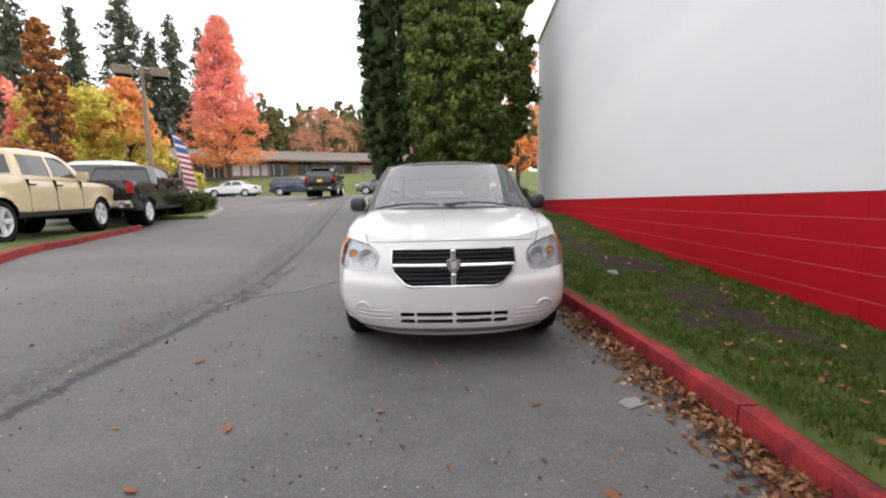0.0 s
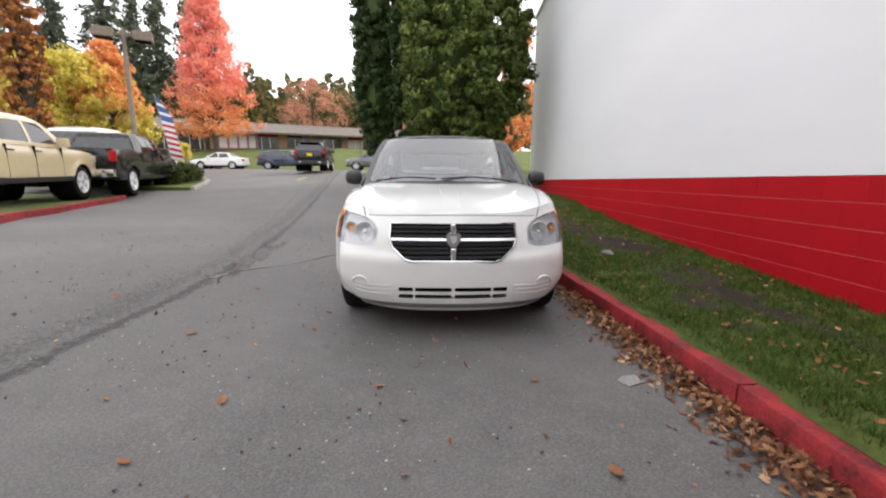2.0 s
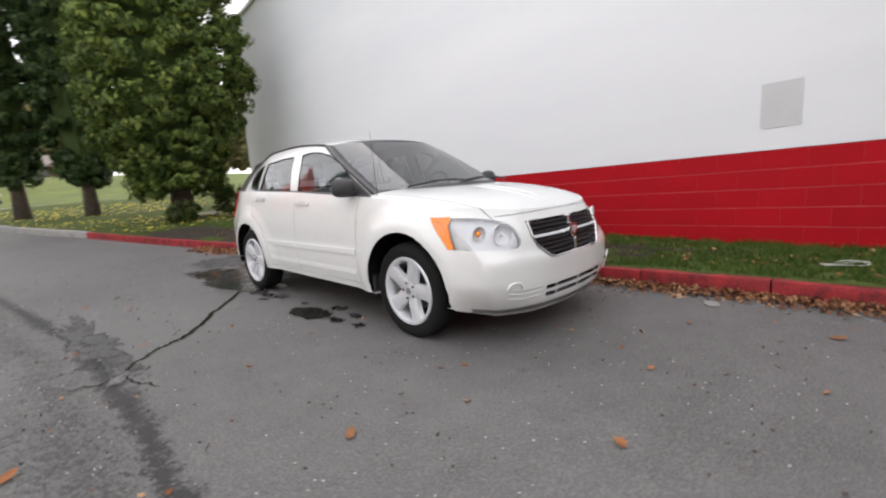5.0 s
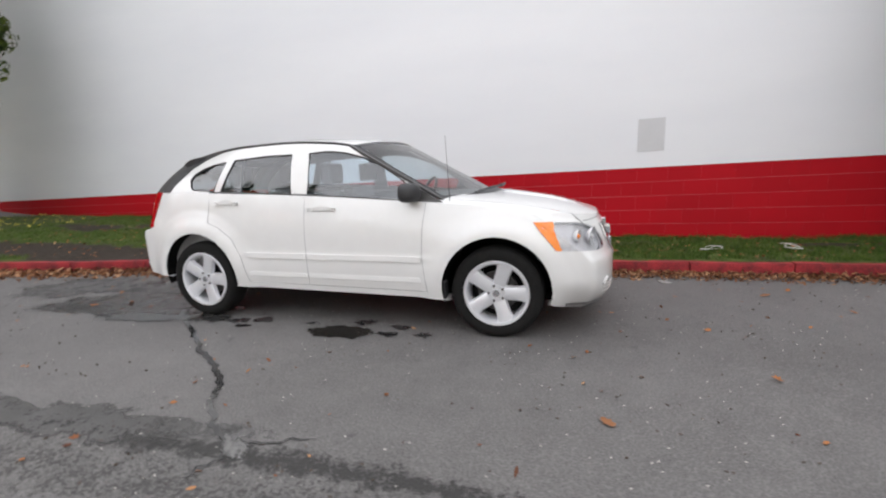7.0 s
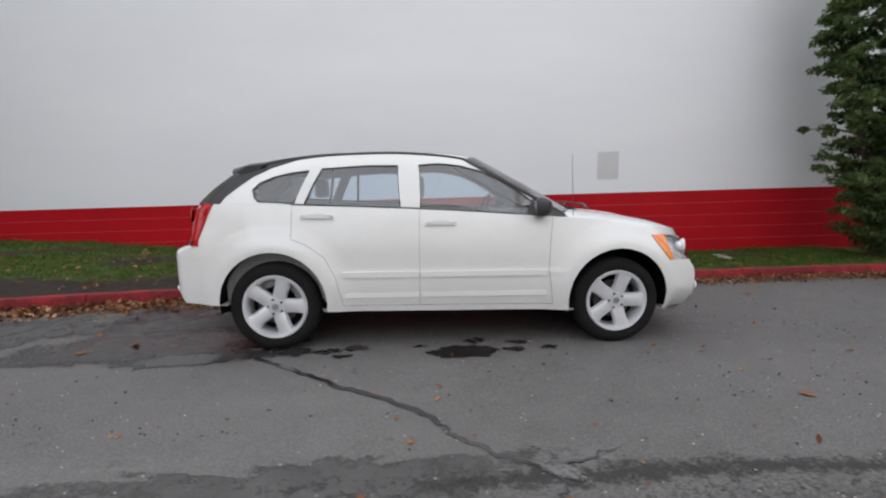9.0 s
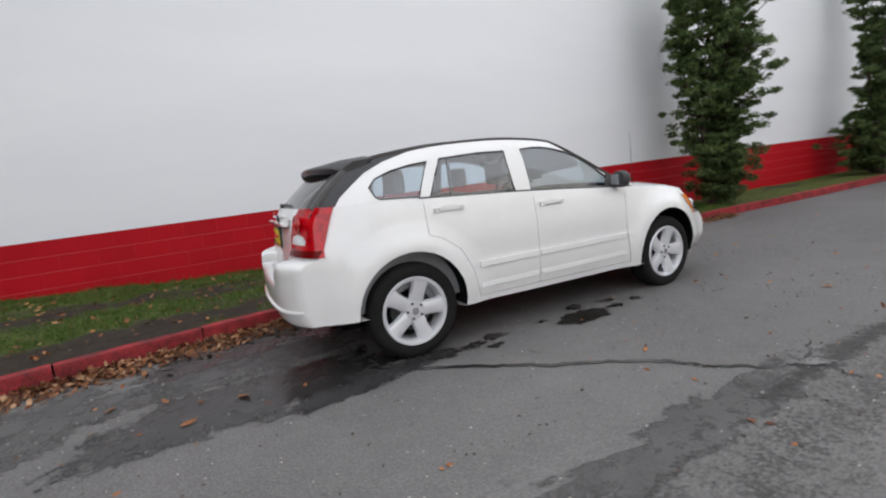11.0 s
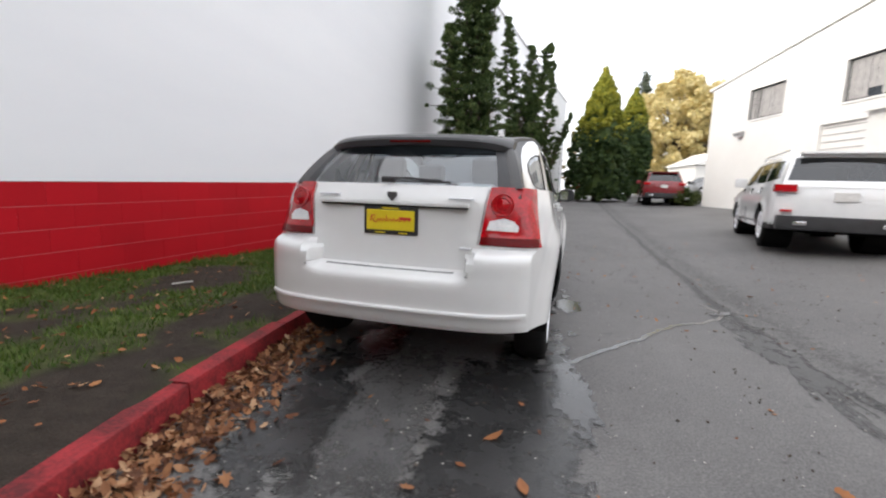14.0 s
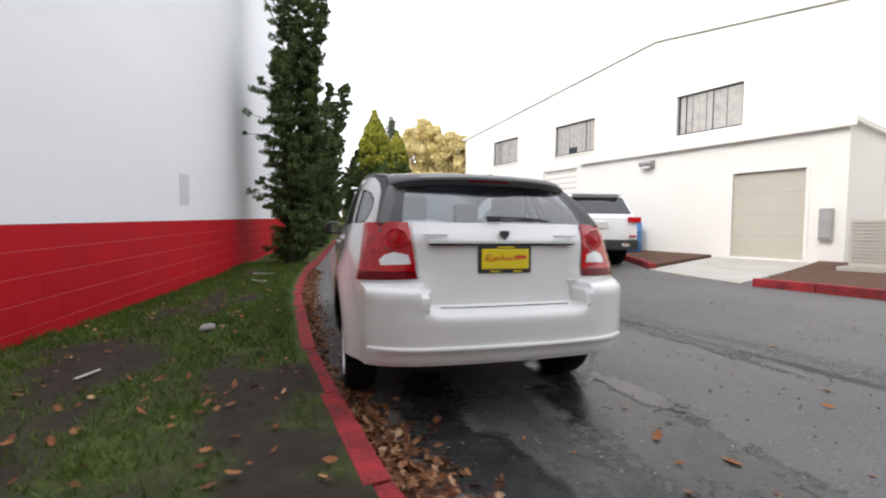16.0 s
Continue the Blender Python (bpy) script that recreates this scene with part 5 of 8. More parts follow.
# spoiler
sp = bmesh.new()
rows = []
for k in range(25):
    a = -1 + 2 * k / 24
    a3 = abs(a)
    w = 0.592
    yt = 1.785 - 0.09 * a3 ** 2 - 0.05 * a3 ** 8
    zt = 1.390 - 0.022 * a3 ** 2 - 0.02 * a3 ** 10
    rows.append([sp.verts.new((a * w, y, z)) for y, z in ((1.44 - 0.02 * a3, zt + 0.055), (1.56, zt + 0.040), (yt - 0.012, zt - 0.002), (yt, zt - 0.016), (yt - 0.006, zt - 0.050), (yt - 0.03, zt - 0.060), (1.60, zt - 0.040), (1.50, zt - 0.020))])
for p, q in zip(rows, rows[1:]):
    for k in range(7):
        sp.faces.new((p[k], p[k + 1], q[k + 1], q[k]))
sp.faces.new(rows[0])
sp.faces.new(rows[-1][::-1])
bmesh.ops.recalc_face_normals(sp, faces=sp.faces)
spoiler = part("spoiler", sp, "black_trim", CAR, "black roof spoiler", True)
part("high_brake_light", box((-0.13, 1.76, 1.354), (0.13, 1.784, 1.368), 0.004), "dark_red_lens", spoiler, "dark red brake light")
# ridge along the rear bumper
ridge = bmesh.new()
rows = []
for k in range(41):
    a = -1 + 2 * k / 40
    a3 = abs(a)
    y = tail_y(0.45) - 0.05 * a3 ** 2 - 0.095 * a3 ** 8
    x = a * (flank_w(y) - 0.006)
    rows.append([ridge.verts.new((x * f, y + o, 0.450 + dz)) for f, o, dz in ((1.0, -0.012, 0.012), (1.003, 0.006, 0.006), (1.003, 0.008, -0.004), (1.0, -0.012, -0.026))])
for p, q in zip(rows, rows[1:]):
    for k in range(3):
        ridge.faces.new((p[k], p[k + 1], q[k + 1], q[k]))
bmesh.ops.recalc_face_normals(ridge, faces=ridge.faces)
part("bumper_ridge", ridge, "white_paint", CAR, "raised ridge along the rear bumper", True, 20)
# tailgate furniture
part("gate_grip", box((-0.44, 2.015, 0.990), (0.44, 2.054, 1.012), 0.010, 2), "white_paint", gate_ob, "white ledge over the plate", True)
# dark strip added as the shadow line beneath the ledge
shadow_gap = box((-0.43, 2.02, 0.982), (0.43, 2.045, 0.989))
part("grip_shadow_strip", shadow_gap, "dark", gate_ob)
holder = part("plate_frame", box((-0.158, 2.030, 0.826), (0.158, 2.050, 0.980), 0.008, 2), "black_trim", CAR, "black plate frame")
part("plate_card", box((-0.142, 2.049, 0.850), (0.142, 2.055, 0.962), 0.003), "plate_yellow", holder, "yellow advertising plate")
sc = bmesh.new()
stroke = [(0.118, -0.012), (0.108, 0.026), (0.092, 0.028), (0.090, 0.008), (0.104, 0.004), (0.088, -0.018), (0.078, -0.010), (0.070, 0.008), (0.062, -0.012), (0.052, 0.010), (0.044, -0.010), (0.036, 0.012), (0.026, -0.010), (0.020, 0.026), (0.012, -0.008), (0.0, 0.008), (-0.010, -0.008), (-0.022, 0.010), (-0.032, -0.006), (-0.048, 0.008), (-0.058, -0.006), (-0.072, 0.010), (-0.084, -0.004), (-0.098, 0.012), (-0.112, 0.0), (-0.124, 0.012)]
add_tube(sc, [(x, 2.0555, 0.907 + z * 0.9) for x, z in stroke], 0.0035, 5)
add_box(sc, (-0.122, 2.0545, 0.911), (-0.055, 2.0562, 0.925))
part("script_shape", sc, "script_red", holder, "red script shape")
for x0, x1, z in ((-0.10, -0.05, 0.837), (0.03, 0.09, 0.837), (-0.05, 0.05, 0.972)):
    part("small_mark", box((x0, 2.0495, z - 0.004), (x1, 2.0515, z + 0.004)), "plate_yellow", holder)
bad = prism([(-0.025, 0.022), (0.025, 0.022), (0.026, 0.0), (0, -0.03), (-0.026, 0.0)], 2.020, 2.038, "Y")
for v in bad.verts:
    v.co.z += 1.040
part("tailgate_badge", bad, "grey_trim", gate_ob, "small grey shield badge")
for x0, x1, z, h in ((0.33, 0.46, 1.040, 0.010), (-0.46, -0.32, 1.036, 0.010), (-0.455, -0.395, 0.775, 0.012)):
    part("name_bar", box((x0, 2.000 if z > 1 else 2.020, z - h / 2), (x1, 2.018 if z > 1 else 2.041, z + h / 2), 0.002), "alloy", gate_ob, "pale lettering bar")
wpr = bmesh.new()
add_box(wpr, (0.0, 1.965, 1.112), (0.09, 1.990, 1.146), 0.008)
add_tube(wpr, [(0.05, 1.980, 1.136), (-0.07, 1.972, 1.138), (-0.26, 1.955, 1.128)], 0.008, 6)
add_box(wpr, (-0.31, 1.945, 1.117), (0.03, 1.965, 1.127), 0.003)
part("rear_wiper", wpr, "black_trim", CAR, "black rear wiper")
# front wipers, cowl, mirrors, aerial
cowl = bmesh.new()
prev = None
for k in range(21):
    a = -1 + 2 * k / 20
    x = 0.70 * a
    y0 = -1.115 - 0.14 * (1 - a * a) + 0.09 * abs(a) ** 6
    row = [cowl.verts.new((x, y0 - 0.04, hood_z(-1.2) - 0.030 - 0.05 * abs(a) ** 4)), cowl.verts.new((x, y0 + 0.10, 1.046 - 0.05 * abs(a) ** 4))]
    if prev:
        cowl.faces.new((prev[0], prev[1], row[1], row[0]))
    prev = row
part("cowl", cowl, "black_trim", CAR, "black cowl panel")
for x0, x1 in ((-0.62, -0.10), (-0.06, 0.55)):
    wb = bmesh.new()
    pts = []
    for k in range(9):
        x = x0 + (x1 - x0) * k / 8
        a = x / 0.72
        pts.append((x, -1.10 - 0.13 * (1 - a * a) - 0.010, 1.066 + 0.016 * math.sin(math.pi * k / 8) - 0.035 * a * a))
    add_tube(wb, pts, 0.008, 6)
    add_tube(wb, [(x0 + 0.02, -1.13, 1.045), pts[3]], 0.009, 6)
    part("wiper", wb, "black_trim", CAR, "black windscreen wiper")
for s in (-1, 1):
    mm = bmesh.new()
    bmesh.ops.create_uvsphere(mm, u_segments=20, v_segments=12, radius=1)
    for v in mm.verts:
        x, y, z = v.co
        x = math.copysign(abs(x) ** 0.7, x)
        z = math.copysign(abs(z) ** 0.75, z)
        y = max(-1, min(0.45, y))
        v.co = Vector((s * 0.885 + x * 0.082, -0.69 + y * 0.085 + s * x * 0.02, 1.065 + z * 0.072))
    mirror = part("mirror", mm, "black_trim", CAR, "black door mirror", True, 50)
    gb = prism([(-0.062, -0.045), (0.062, -0.045), (0.068, 0.0), (0.062, 0.045), (-0.062, 0.045), (-0.068, 0.0)], -0.652, -0.648, "Y")
    for v in gb.verts:
        v.co.x += s * 0.885
        v.co.z += 1.065
    part("mirror_glass", gb, "chrome", mirror, "mirror glass")
    part("mirror_arm", box((min(s * 0.77, s * 0.86), -0.735, 0.995), (max(s * 0.77, s * 0.86), -0.655, 1.035), 0.012, 2), "black_trim", mirror)
ab = bmesh.new()
add_tube(ab, [(-0.775, -0.975, 0.945), (-0.775, -0.96, 1.25), (-0.775, -0.95, 1.46)], lambda t: 0.0026 - 0.0014 * t, 6)
add_cyl(ab, 0.016, 0.007, (-0.775, -0.977, 0.935), (-0.775, -0.973, 0.99), 10)
part("aerial", ab, "black_trim", CAR, "thin whip aerial")
# cabin fittings
part("cabin_tub", box((-0.70, -0.85, 0.32), (0.70, 1.84, 0.36)), "interior", CAR)
for s in (-1, 1):
    part("door_card", box((min(s * 0.735, s * 0.765), -0.85, 0.36), (max(s * 0.735, s * 0.765), 1.7, 1.0), 0.01), "interior", CAR)
part("dashboard", box((-0.72, -1.02, 0.62), (0.72, -0.52, 1.005), 0.05, 3), "interior", CAR, "grey dashboard")
whl = lathe([(0.185, -0.016), (0.20, 0.0), (0.185, 0.016), (0.17, 0.0), (0.185, -0.016)], 28, "Z")
bmesh.ops.transform(whl, matrix=pose(0.36, -0.42, 0.98, -65), verts=whl.verts)
part("steering_wheel", whl, "black_trim", CAR, "black steering wheel", True)
for x, y, hb in ((-0.36, -0.02, 1), (0.36, -0.02, 1), (-0.38, 0.95, 2), (0.38, 0.95, 2)):
    sb = bmesh.new()
    add_box(sb, (x - 0.25, y - 0.42, 0.42), (x + 0.25, y + 0.10, 0.60), 0.05, 3)
    add_box(sb, (x - 0.24, y + 0.05, 0.52), (x + 0.24, y + 0.19, 1.10), 0.06, 3, pose(0, 0.10, 0, -8))
    part("seat", sb, "seat_cloth", CAR, "grey cloth seat", True)
    hb_ = box((x - 0.125, y + 0.20, 1.13), (x + 0.125, y + 0.30, 1.31), 0.045, 3)
    part("headrest", hb_, "seat_cloth", CAR, "grey headrest", True)
part("parcel_shelf", box((-0.60, 1.30, 0.98), (0.60, 1.82, 1.0)), "interior", CAR)

# ---- the other vehicles ----
def vehicle(name, label, paint, at, turn, L, W, H, axles, r, deck, belt, cab, windows, rear_win, sill=0.32, tail=(), head=(), bed=None, glass="dark_glass", bumper=None, lower="black_trim", plate=None, rails=False, category="car", nose=0.16, group=""):
    """A car or pickup, nose towards its own -y, made of a bent lower body and a bent cabin.
    deck: (y, z) line of bonnet, waist and tail; belt: waist height; cab: (foot front, roof front, roof rear, foot rear) along y."""
    car = thing(name, label, category, at, turn, group)
    h, hw = L / 2, W / 2
    top = curve_of(*deck)

    def lower_f(a, b, c):
        a3 = abs(a)
        z0 = sill + 0.12 * smooth(0.9, 1.0, abs(2 * b - 1))
        zm = top(-h + L * b)
        zz = c
        yf = -h + nose * a3 ** 4 + 0.10 * zz ** 3 + 0.05 * (1 - zz) ** 2
        yr = h - 0.11 * a3 ** 5 - 0.05 * zz ** 3 - 0.04 * (1 - zz) ** 2
        y = yf + (yr - yf) * b
        zt = top(y) - 0.05 * a3 ** 6
        z = z0 + (zt - z0) * c
        w = hw * (1 - 0.05 * smooth(0.86, 1, abs(y) / h)) - 0.05 * max(0, (c - 0.6) / 0.4) ** 2 - 0.05 * max(0, (0.25 - c) / 0.25) ** 2
        for ax in axles:
            d = math.hypot(y - ax, z - r)
            w += 0.03 * (1 - smooth(r + 0.06, r + 0.18, d))
        return (a * w, y, z)
    low = grid_box(14, 46, 14, lower_f)
    low.normal_update()
    for ax in axles:
        bmesh.ops.delete(low, geom=carve(low, disc_outline(ax, r, r + 0.055, 18), (1, 2), is_side), context="FACES")
        bmesh.ops.delete(low, geom=[f for f in low.faces if f.normal.z < -0.8 and abs(f.calc_center_median().y - ax) < r and abs(f.calc_center_median().x) > hw * 0.55], context="FACES")
    if bed:
        low.normal_update()
        bmesh.ops.delete(low, geom=[f for f in low.faces if f.normal.z > 0.6 and bed[0] < f.calc_center_median().y < h - 0.12 and abs(f.calc_center_median().x) < hw - 0.16], context="FACES")
        bb = bmesh.new()
        add_box(bb, (-hw + 0.13, bed[0], 0.72), (hw - 0.13, h - 0.08, 0.76))
        for s in (-1, 1):
            add_box(bb, (min(s * (hw - 0.16), s * (hw - 0.12)), bed[0], 0.74), (max(s * (hw - 0.16), s * (hw - 0.12)), h - 0.10, top(h - 0.6) - 0.03))
        add_box(bb, (-hw + 0.13, h - 0.12, 0.74), (hw - 0.13, h - 0.09, top(h - 0.2) - 0.03))
        add_box(bb, (-hw + 0.13, bed[0], 0.74), (hw - 0.13, bed[0] + 0.04, top(bed[0]) - 0.03))
        part("bed", bb, "dark", car, "dark load bed")
    low.normal_update()
    skirt = [f for f in low.faces if f.calc_center_median().z < sill + 0.10 and f.normal.z < 0.3]
    if lower:
        part("skirt", push(lift(low, skirt), 0.004), lower, car, "dark lower body", True)
    for s in (-1, 1):
        for y0, y1 in windows["doors"]:
            db = bmesh.new()
            for yy in (y0, y1):
                x = s * (hw + 0.002)
                add_box(db, (min(x, x - s * 0.05), yy - 0.004, sill + 0.12), (max(x - s * 0.02, x - s * 0.05), yy + 0.004, belt - 0.04))
            part("door_gap", db, "dark", car)
            part("door_handle", box((min(s * (hw - 0.04), s * (hw + 0.012)), y1 - 0.24, belt - 0.16), (max(s * (hw - 0.04), s * (hw + 0.012)), y1 - 0.06, belt - 0.13), 0.008), paint if paint != "tan_paint" else "black_trim", car)
    part("body", low, paint, car, "painted body", True, 50)
    yf0, yf1, yr1, yr0 = cab

    def cab_f(a, b, c):
        a3 = abs(a)
        yf = yf0 + (yf1 - yf0) * c - 0.10 * (1 - a3 ** 2)
        yr = yr0 + (yr1 - yr0) * c + 0.04 * (1 - a3 ** 2)
        y = yf + (yr - yf) * b
        zt = H - 0.035 * a3 ** 3 - 0.06 * (2 * b - 1) ** 4
        z = belt - 0.05 + (zt - belt + 0.05) * c
        w = (hw - 0.055) + (hw * 0.76 - hw + 0.055) * c ** 1.3 - 0.03 * c ** 10
        return (a * w * (1 - 0.06 * smooth(0.8, 1, b)), y, z)
    cb = grid_box(12, 30, 10, cab_f)
    cb.normal_update()
    lay_ = cb.faces.layers.int["side"]
    bmesh.ops.delete(cb, geom=[f for f in cb.faces if f[lay_] == 6], context="FACES")
    for s in (-1, 1):
        for poly in windows["panes"]:
            cb.normal_update()
            fs = carve(cb, poly, (1, 2), lambda f, s=s: f.normal.x * s > 0.4)
            if fs:
                part("window", push(lift(cb, fs), -0.006), glass, car, "dark side window", True)
    cb.normal_update()
    x1, x2 = hw - 0.16, hw * 0.76 - 0.10
    fs = carve(cb, [(-x1, belt + 0.03), (x1, belt + 0.03), (x2, H - 0.13), (-x2, H - 0.13)], (0, 2), lambda f: f[lay_] == 3)
    if fs:
        part("windscreen", push(lift(cb, fs), -0.004), glass, car, "windscreen", True)
    cb.normal_update()
    if rear_win:
        fs = carve(cb, [(-x1 + 0.02, rear_win[0]), (x1 - 0.02, rear_win[0]), (x2 + 0.02, rear_win[1]), (-x2 - 0.02, rear_win[1])], (0, 2), lambda f: f[lay_] == 4)
        if fs:
            part("rear_window", push(lift(cb, fs), -0.004), glass, car, "dark rear window", True)
    part("cabin", cb, paint, car, "roof and pillars", True, 50)
    part("cabin_floor", box((-hw + 0.15, yf0 + 0.2, sill + 0.1), (hw - 0.15, yr0 - 0.1, belt - 0.25)), "interior", car)
    part("underbody", box((-hw + 0.2, -h + 0.3, sill - 0.04), (hw - 0.2, h - 0.3, sill + 0.06)), "dark", car)
    for ax in axles:
        for s in (-1, 1):
            build_wheel(car, (s * (hw - 0.115), ax, r), r, r * 0.66, 0.23, s > 0)
            ww = lathe([(r + 0.05, min(s * 0.5, s * (hw - 0.03))), (r + 0.05, max(s * 0.5, s * (hw - 0.03)))], 24)
            bmesh.ops.translate(ww, vec=(0, ax, r), verts=ww.verts)
            part("wheel_well", ww, "dark", car, "dark wheel arch lining")
    for x0, x1_, y0, y1, z0, z1 in tail:
        for s in (-1, 1):
            part("tail_lamp", box((min(s * x0, s * x1_), y0, z0), (max(s * x0, s * x1_), y1, z1), 0.015, 2), "red_lens", car, "red tail lamp", True)
    for x0, x1_, y0, y1, z0, z1 in head:
        for s in (-1, 1):
            part("headlamp", box((min(s * x0, s * x1_), y0, z0), (max(s * x0, s * x1_), y1, z1), 0.02, 2), "clear_lens", car, "clear headlamp", True)
    if bumper:
        part("rear_bumper", box((-hw + 0.03, h - 0.06, bumper[1]), (hw - 0.03, h + 0.10, bumper[2]), 0.03, 2), bumper[0], car, "rear bumper", True)
        part("front_bumper", box((-hw + 0.03, -h - 0.06, bumper[1]), (hw - 0.03, -h + 0.14, bumper[2]), 0.03, 2), bumper[0], car, "front bumper", True)
        part("grille", box((-hw + 0.32, -h - 0.015, bumper[2] + 0.04), (hw - 0.32, -h + 0.12, top(-h + 0.2) - 0.10), 0.02), "black_trim", car, "dark grille")
    if plate:
        part("plate", box((-0.155, h - 0.06 if not bumper else h - 0.03, plate[0]), (0.155, h + (0.012 if not bumper else 0.012), plate[0] + 0.15), 0.004), plate[1], car, "blank plate")
    if rails:
        for s in (-1, 1):
            rb = bmesh.new()
            add_tube(rb, [(s * hw * 0.70, yf1 + 0.15, H - 0.03), (s * hw * 0.70, yf1 + 0.25, H + 0.03), (s * hw * 0.69, yr1 - 0.3, H + 0.03), (s * hw * 0.69, yr1 - 0.2, H - 0.03)], 0.016, 6)
            part("roof_rail", rb, "black_trim" if paint != "white_paint_b" else "chrome", car)
    for s in (-1, 1):
        mm = box((min(s * (hw - 0.04), s * (hw + 0.20)), yf0 + 0.42, belt - 0.01), (max(s * (hw - 0.04), s * (hw + 0.20)), yf0 + 0.54, belt + 0.19), 0.035, 2)
        part("mirror", mm, "black_trim" if paint in ("black_paint", "blue_paint", "grey_paint") else paint, car, "door mirror", True)
    return car


def suv(name, label, paint, at, turn, plate="paper", group=""):
    car = vehicle(name, label, paint, at, turn, 4.82, 1.94, 1.74, (-1.50, 1.42), 0.375,
                   [(-2.41, 0.92), (-2.2, 1.02), (-1.6, 1.10), (-1.0, 1.14), (2.3, 1.14), (2.41, 1.10)], 1.14, (-1.25, -0.55, 2.02, 2.34),
                   {"doors": [(-0.95, 0.08), (0.10, 1.05)], "panes": [[(-0.92, 1.17), (0.02, 1.18), (0.02, 1.60), (-0.42, 1.60)], [(0.12, 1.18), (1.08, 1.19), (1.00, 1.59), (0.12, 1.60)], [(1.18, 1.19), (2.02, 1.24), (1.85, 1.56), (1.10, 1.59)]]},
                   (1.20, 1.60), 0.34, tail=((0.66, 0.965, 2.20, 2.405, 1.00, 1.13), (0.70, 0.86, 2.3, 2.412, 0.66, 0.70)), head=((0.62, 0.95, -2.38, -2.1, 0.78, 0.92),), plate=(0.86, plate), rails=True, group=group)
    part("lower_bumper", box((-0.90, 2.20, 0.36), (0.90, 2.435, 0.60), 0.03, 2), "black_trim", car, "black lower bumper", True)
    part("front_lip", box((-0.90, -2.435, 0.32), (0.90, -2.20, 0.50), 0.03, 2), "black_trim", car, "black front lip", True)
    for s in (-1, 1):
        part("exhaust_tip", box((s * 0.58 - 0.10, 2.38, 0.44), (s * 0.58 + 0.10, 2.445, 0.51), 0.02, 2), "chrome", car, "chrome exhaust tip", True)
        part("sill", box((min(s * 0.86, s * 0.955), -1.05, 0.33), (max(s * 0.86, s * 0.955), 0.95, 0.47), 0.02, 2), "black_trim" if paint != "white_paint_b" else paint, car, "side sill", True)
    part("roof_spoiler", box((-0.60, 2.0, 1.655), (0.60, 2.22, 1.70), 0.02, 2), paint, car, "roof spoiler", True)
    return car


def pickup(name, label, paint, at, turn, group=""):
    return vehicle(name, label, paint, at, turn, 5.80, 2.02, 1.92, (-1.90, 1.75), 0.41,
                   [(-2.9, 1.08), (-2.7, 1.20), (-1.6, 1.27), (0.9, 1.27), (1.1, 1.36), (2.7, 1.36), (2.9, 1.34)], 1.28, (-1.50, -0.75, 0.90, 1.10),
                   {"doors": [(-1.08, -0.05), (-0.03, 0.88)], "panes": [[(-1.12, 1.31), (-0.10, 1.32), (-0.10, 1.76), (-0.62, 1.76)], [(0.0, 1.32), (0.86, 1.33), (0.80, 1.75), (0.0, 1.76)]]},
                   (1.36, 1.74), 0.46, tail=((0.86, 1.0, 2.74, 2.905, 0.98, 1.28),), head=((0.62, 0.98, -2.88, -2.6, 0.92, 1.10),), bed=(1.14, 2.8), bumper=("chrome", 0.55, 0.76), plate=(0.58, "paper"), category="pickup truck", group=group)


def sedan(name, label, paint, at, turn, group=""):
    return vehicle(name, label, paint, at, turn, 4.70, 1.80, 1.45, (-1.38, 1.36), 0.325,
                   [(-2.35, 0.68), (-2.1, 0.80), (-1.2, 0.92), (1.4, 0.98), (2.2, 1.0), (2.35, 0.92)], 0.95, (-1.10, -0.25, 0.95, 1.75),
                   {"doors": [(-0.75, 0.2), (0.22, 1.05)], "panes": [[(-0.80, 0.99), (0.12, 1.0), (0.12, 1.36), (-0.20, 1.35)], [(0.2, 1.0), (1.15, 1.02), (0.88, 1.34), (0.2, 1.36)]]},
                   (1.05, 1.36), 0.22, tail=((0.5, 0.88, 2.2, 2.33, 0.72, 0.90),), head=((0.5, 0.86, -2.3, -2.05, 0.58, 0.72),), group=group)


def enlarge(car, f):
    car.matrix_world = car.matrix_world @ Matrix.Scale(f, 4)
    return car


def on_ground(x, y, up=0.0):
    return (x, y, ground_z(x, y) + up)


wx, wy = -5.67, -6.85
suv("parked_suv", "white sport utility vehicle parked by the warehouse bed", "white_paint_b", on_ground(wx, wy, 0.02), -10)
suv("waiting_suv", "black sport utility vehicle waiting at the street", "black_paint", on_ground(-7.65, 24.6, 0.1), 180 + 6, "plate_yellow")
suv("red_suv", "red sport utility vehicle parked beyond the lot", "red_paint", on_ground(-5.6, -23.0), -4)
enlarge(pickup("tan_pickup", "tan crew-cab pickup parked on the grass strip", "tan_paint", on_ground(-11.25, 6.30, 0.20), 180 + 13.7, "pickups on the strip"), 1.16)
enlarge(pickup("black_pickup", "black crew-cab pickup parked on the grass strip", "black_paint", on_ground(-12.33, 12.8, 0.06), 180 + 14, "pickups on the strip"), 1.17)
enlarge(pickup("white_pickup", "white pickup parked behind the others", "white_paint_b", on_ground(-15.4, 15.6, 0.1), 180 + 10, "pickups on the strip"), 1.28)
sedan("white_sedan", "white sedan on the street", "white_paint_b", on_ground(-18.9, 35.6), -90)
suv("blue_suv", "dark blue sport utility vehicle on the street", "blue_paint", on_ground(-13.2, 36.2), 90)
suv("grey_suv", "grey sport utility vehicle farther along the street", "grey_paint", on_ground(-5.2, 36.0), -90)
sedan("far_dark_car", "dark sedan parked far beyond the lot", "grey_paint", on_ground(-10.5, -33.0), 10)

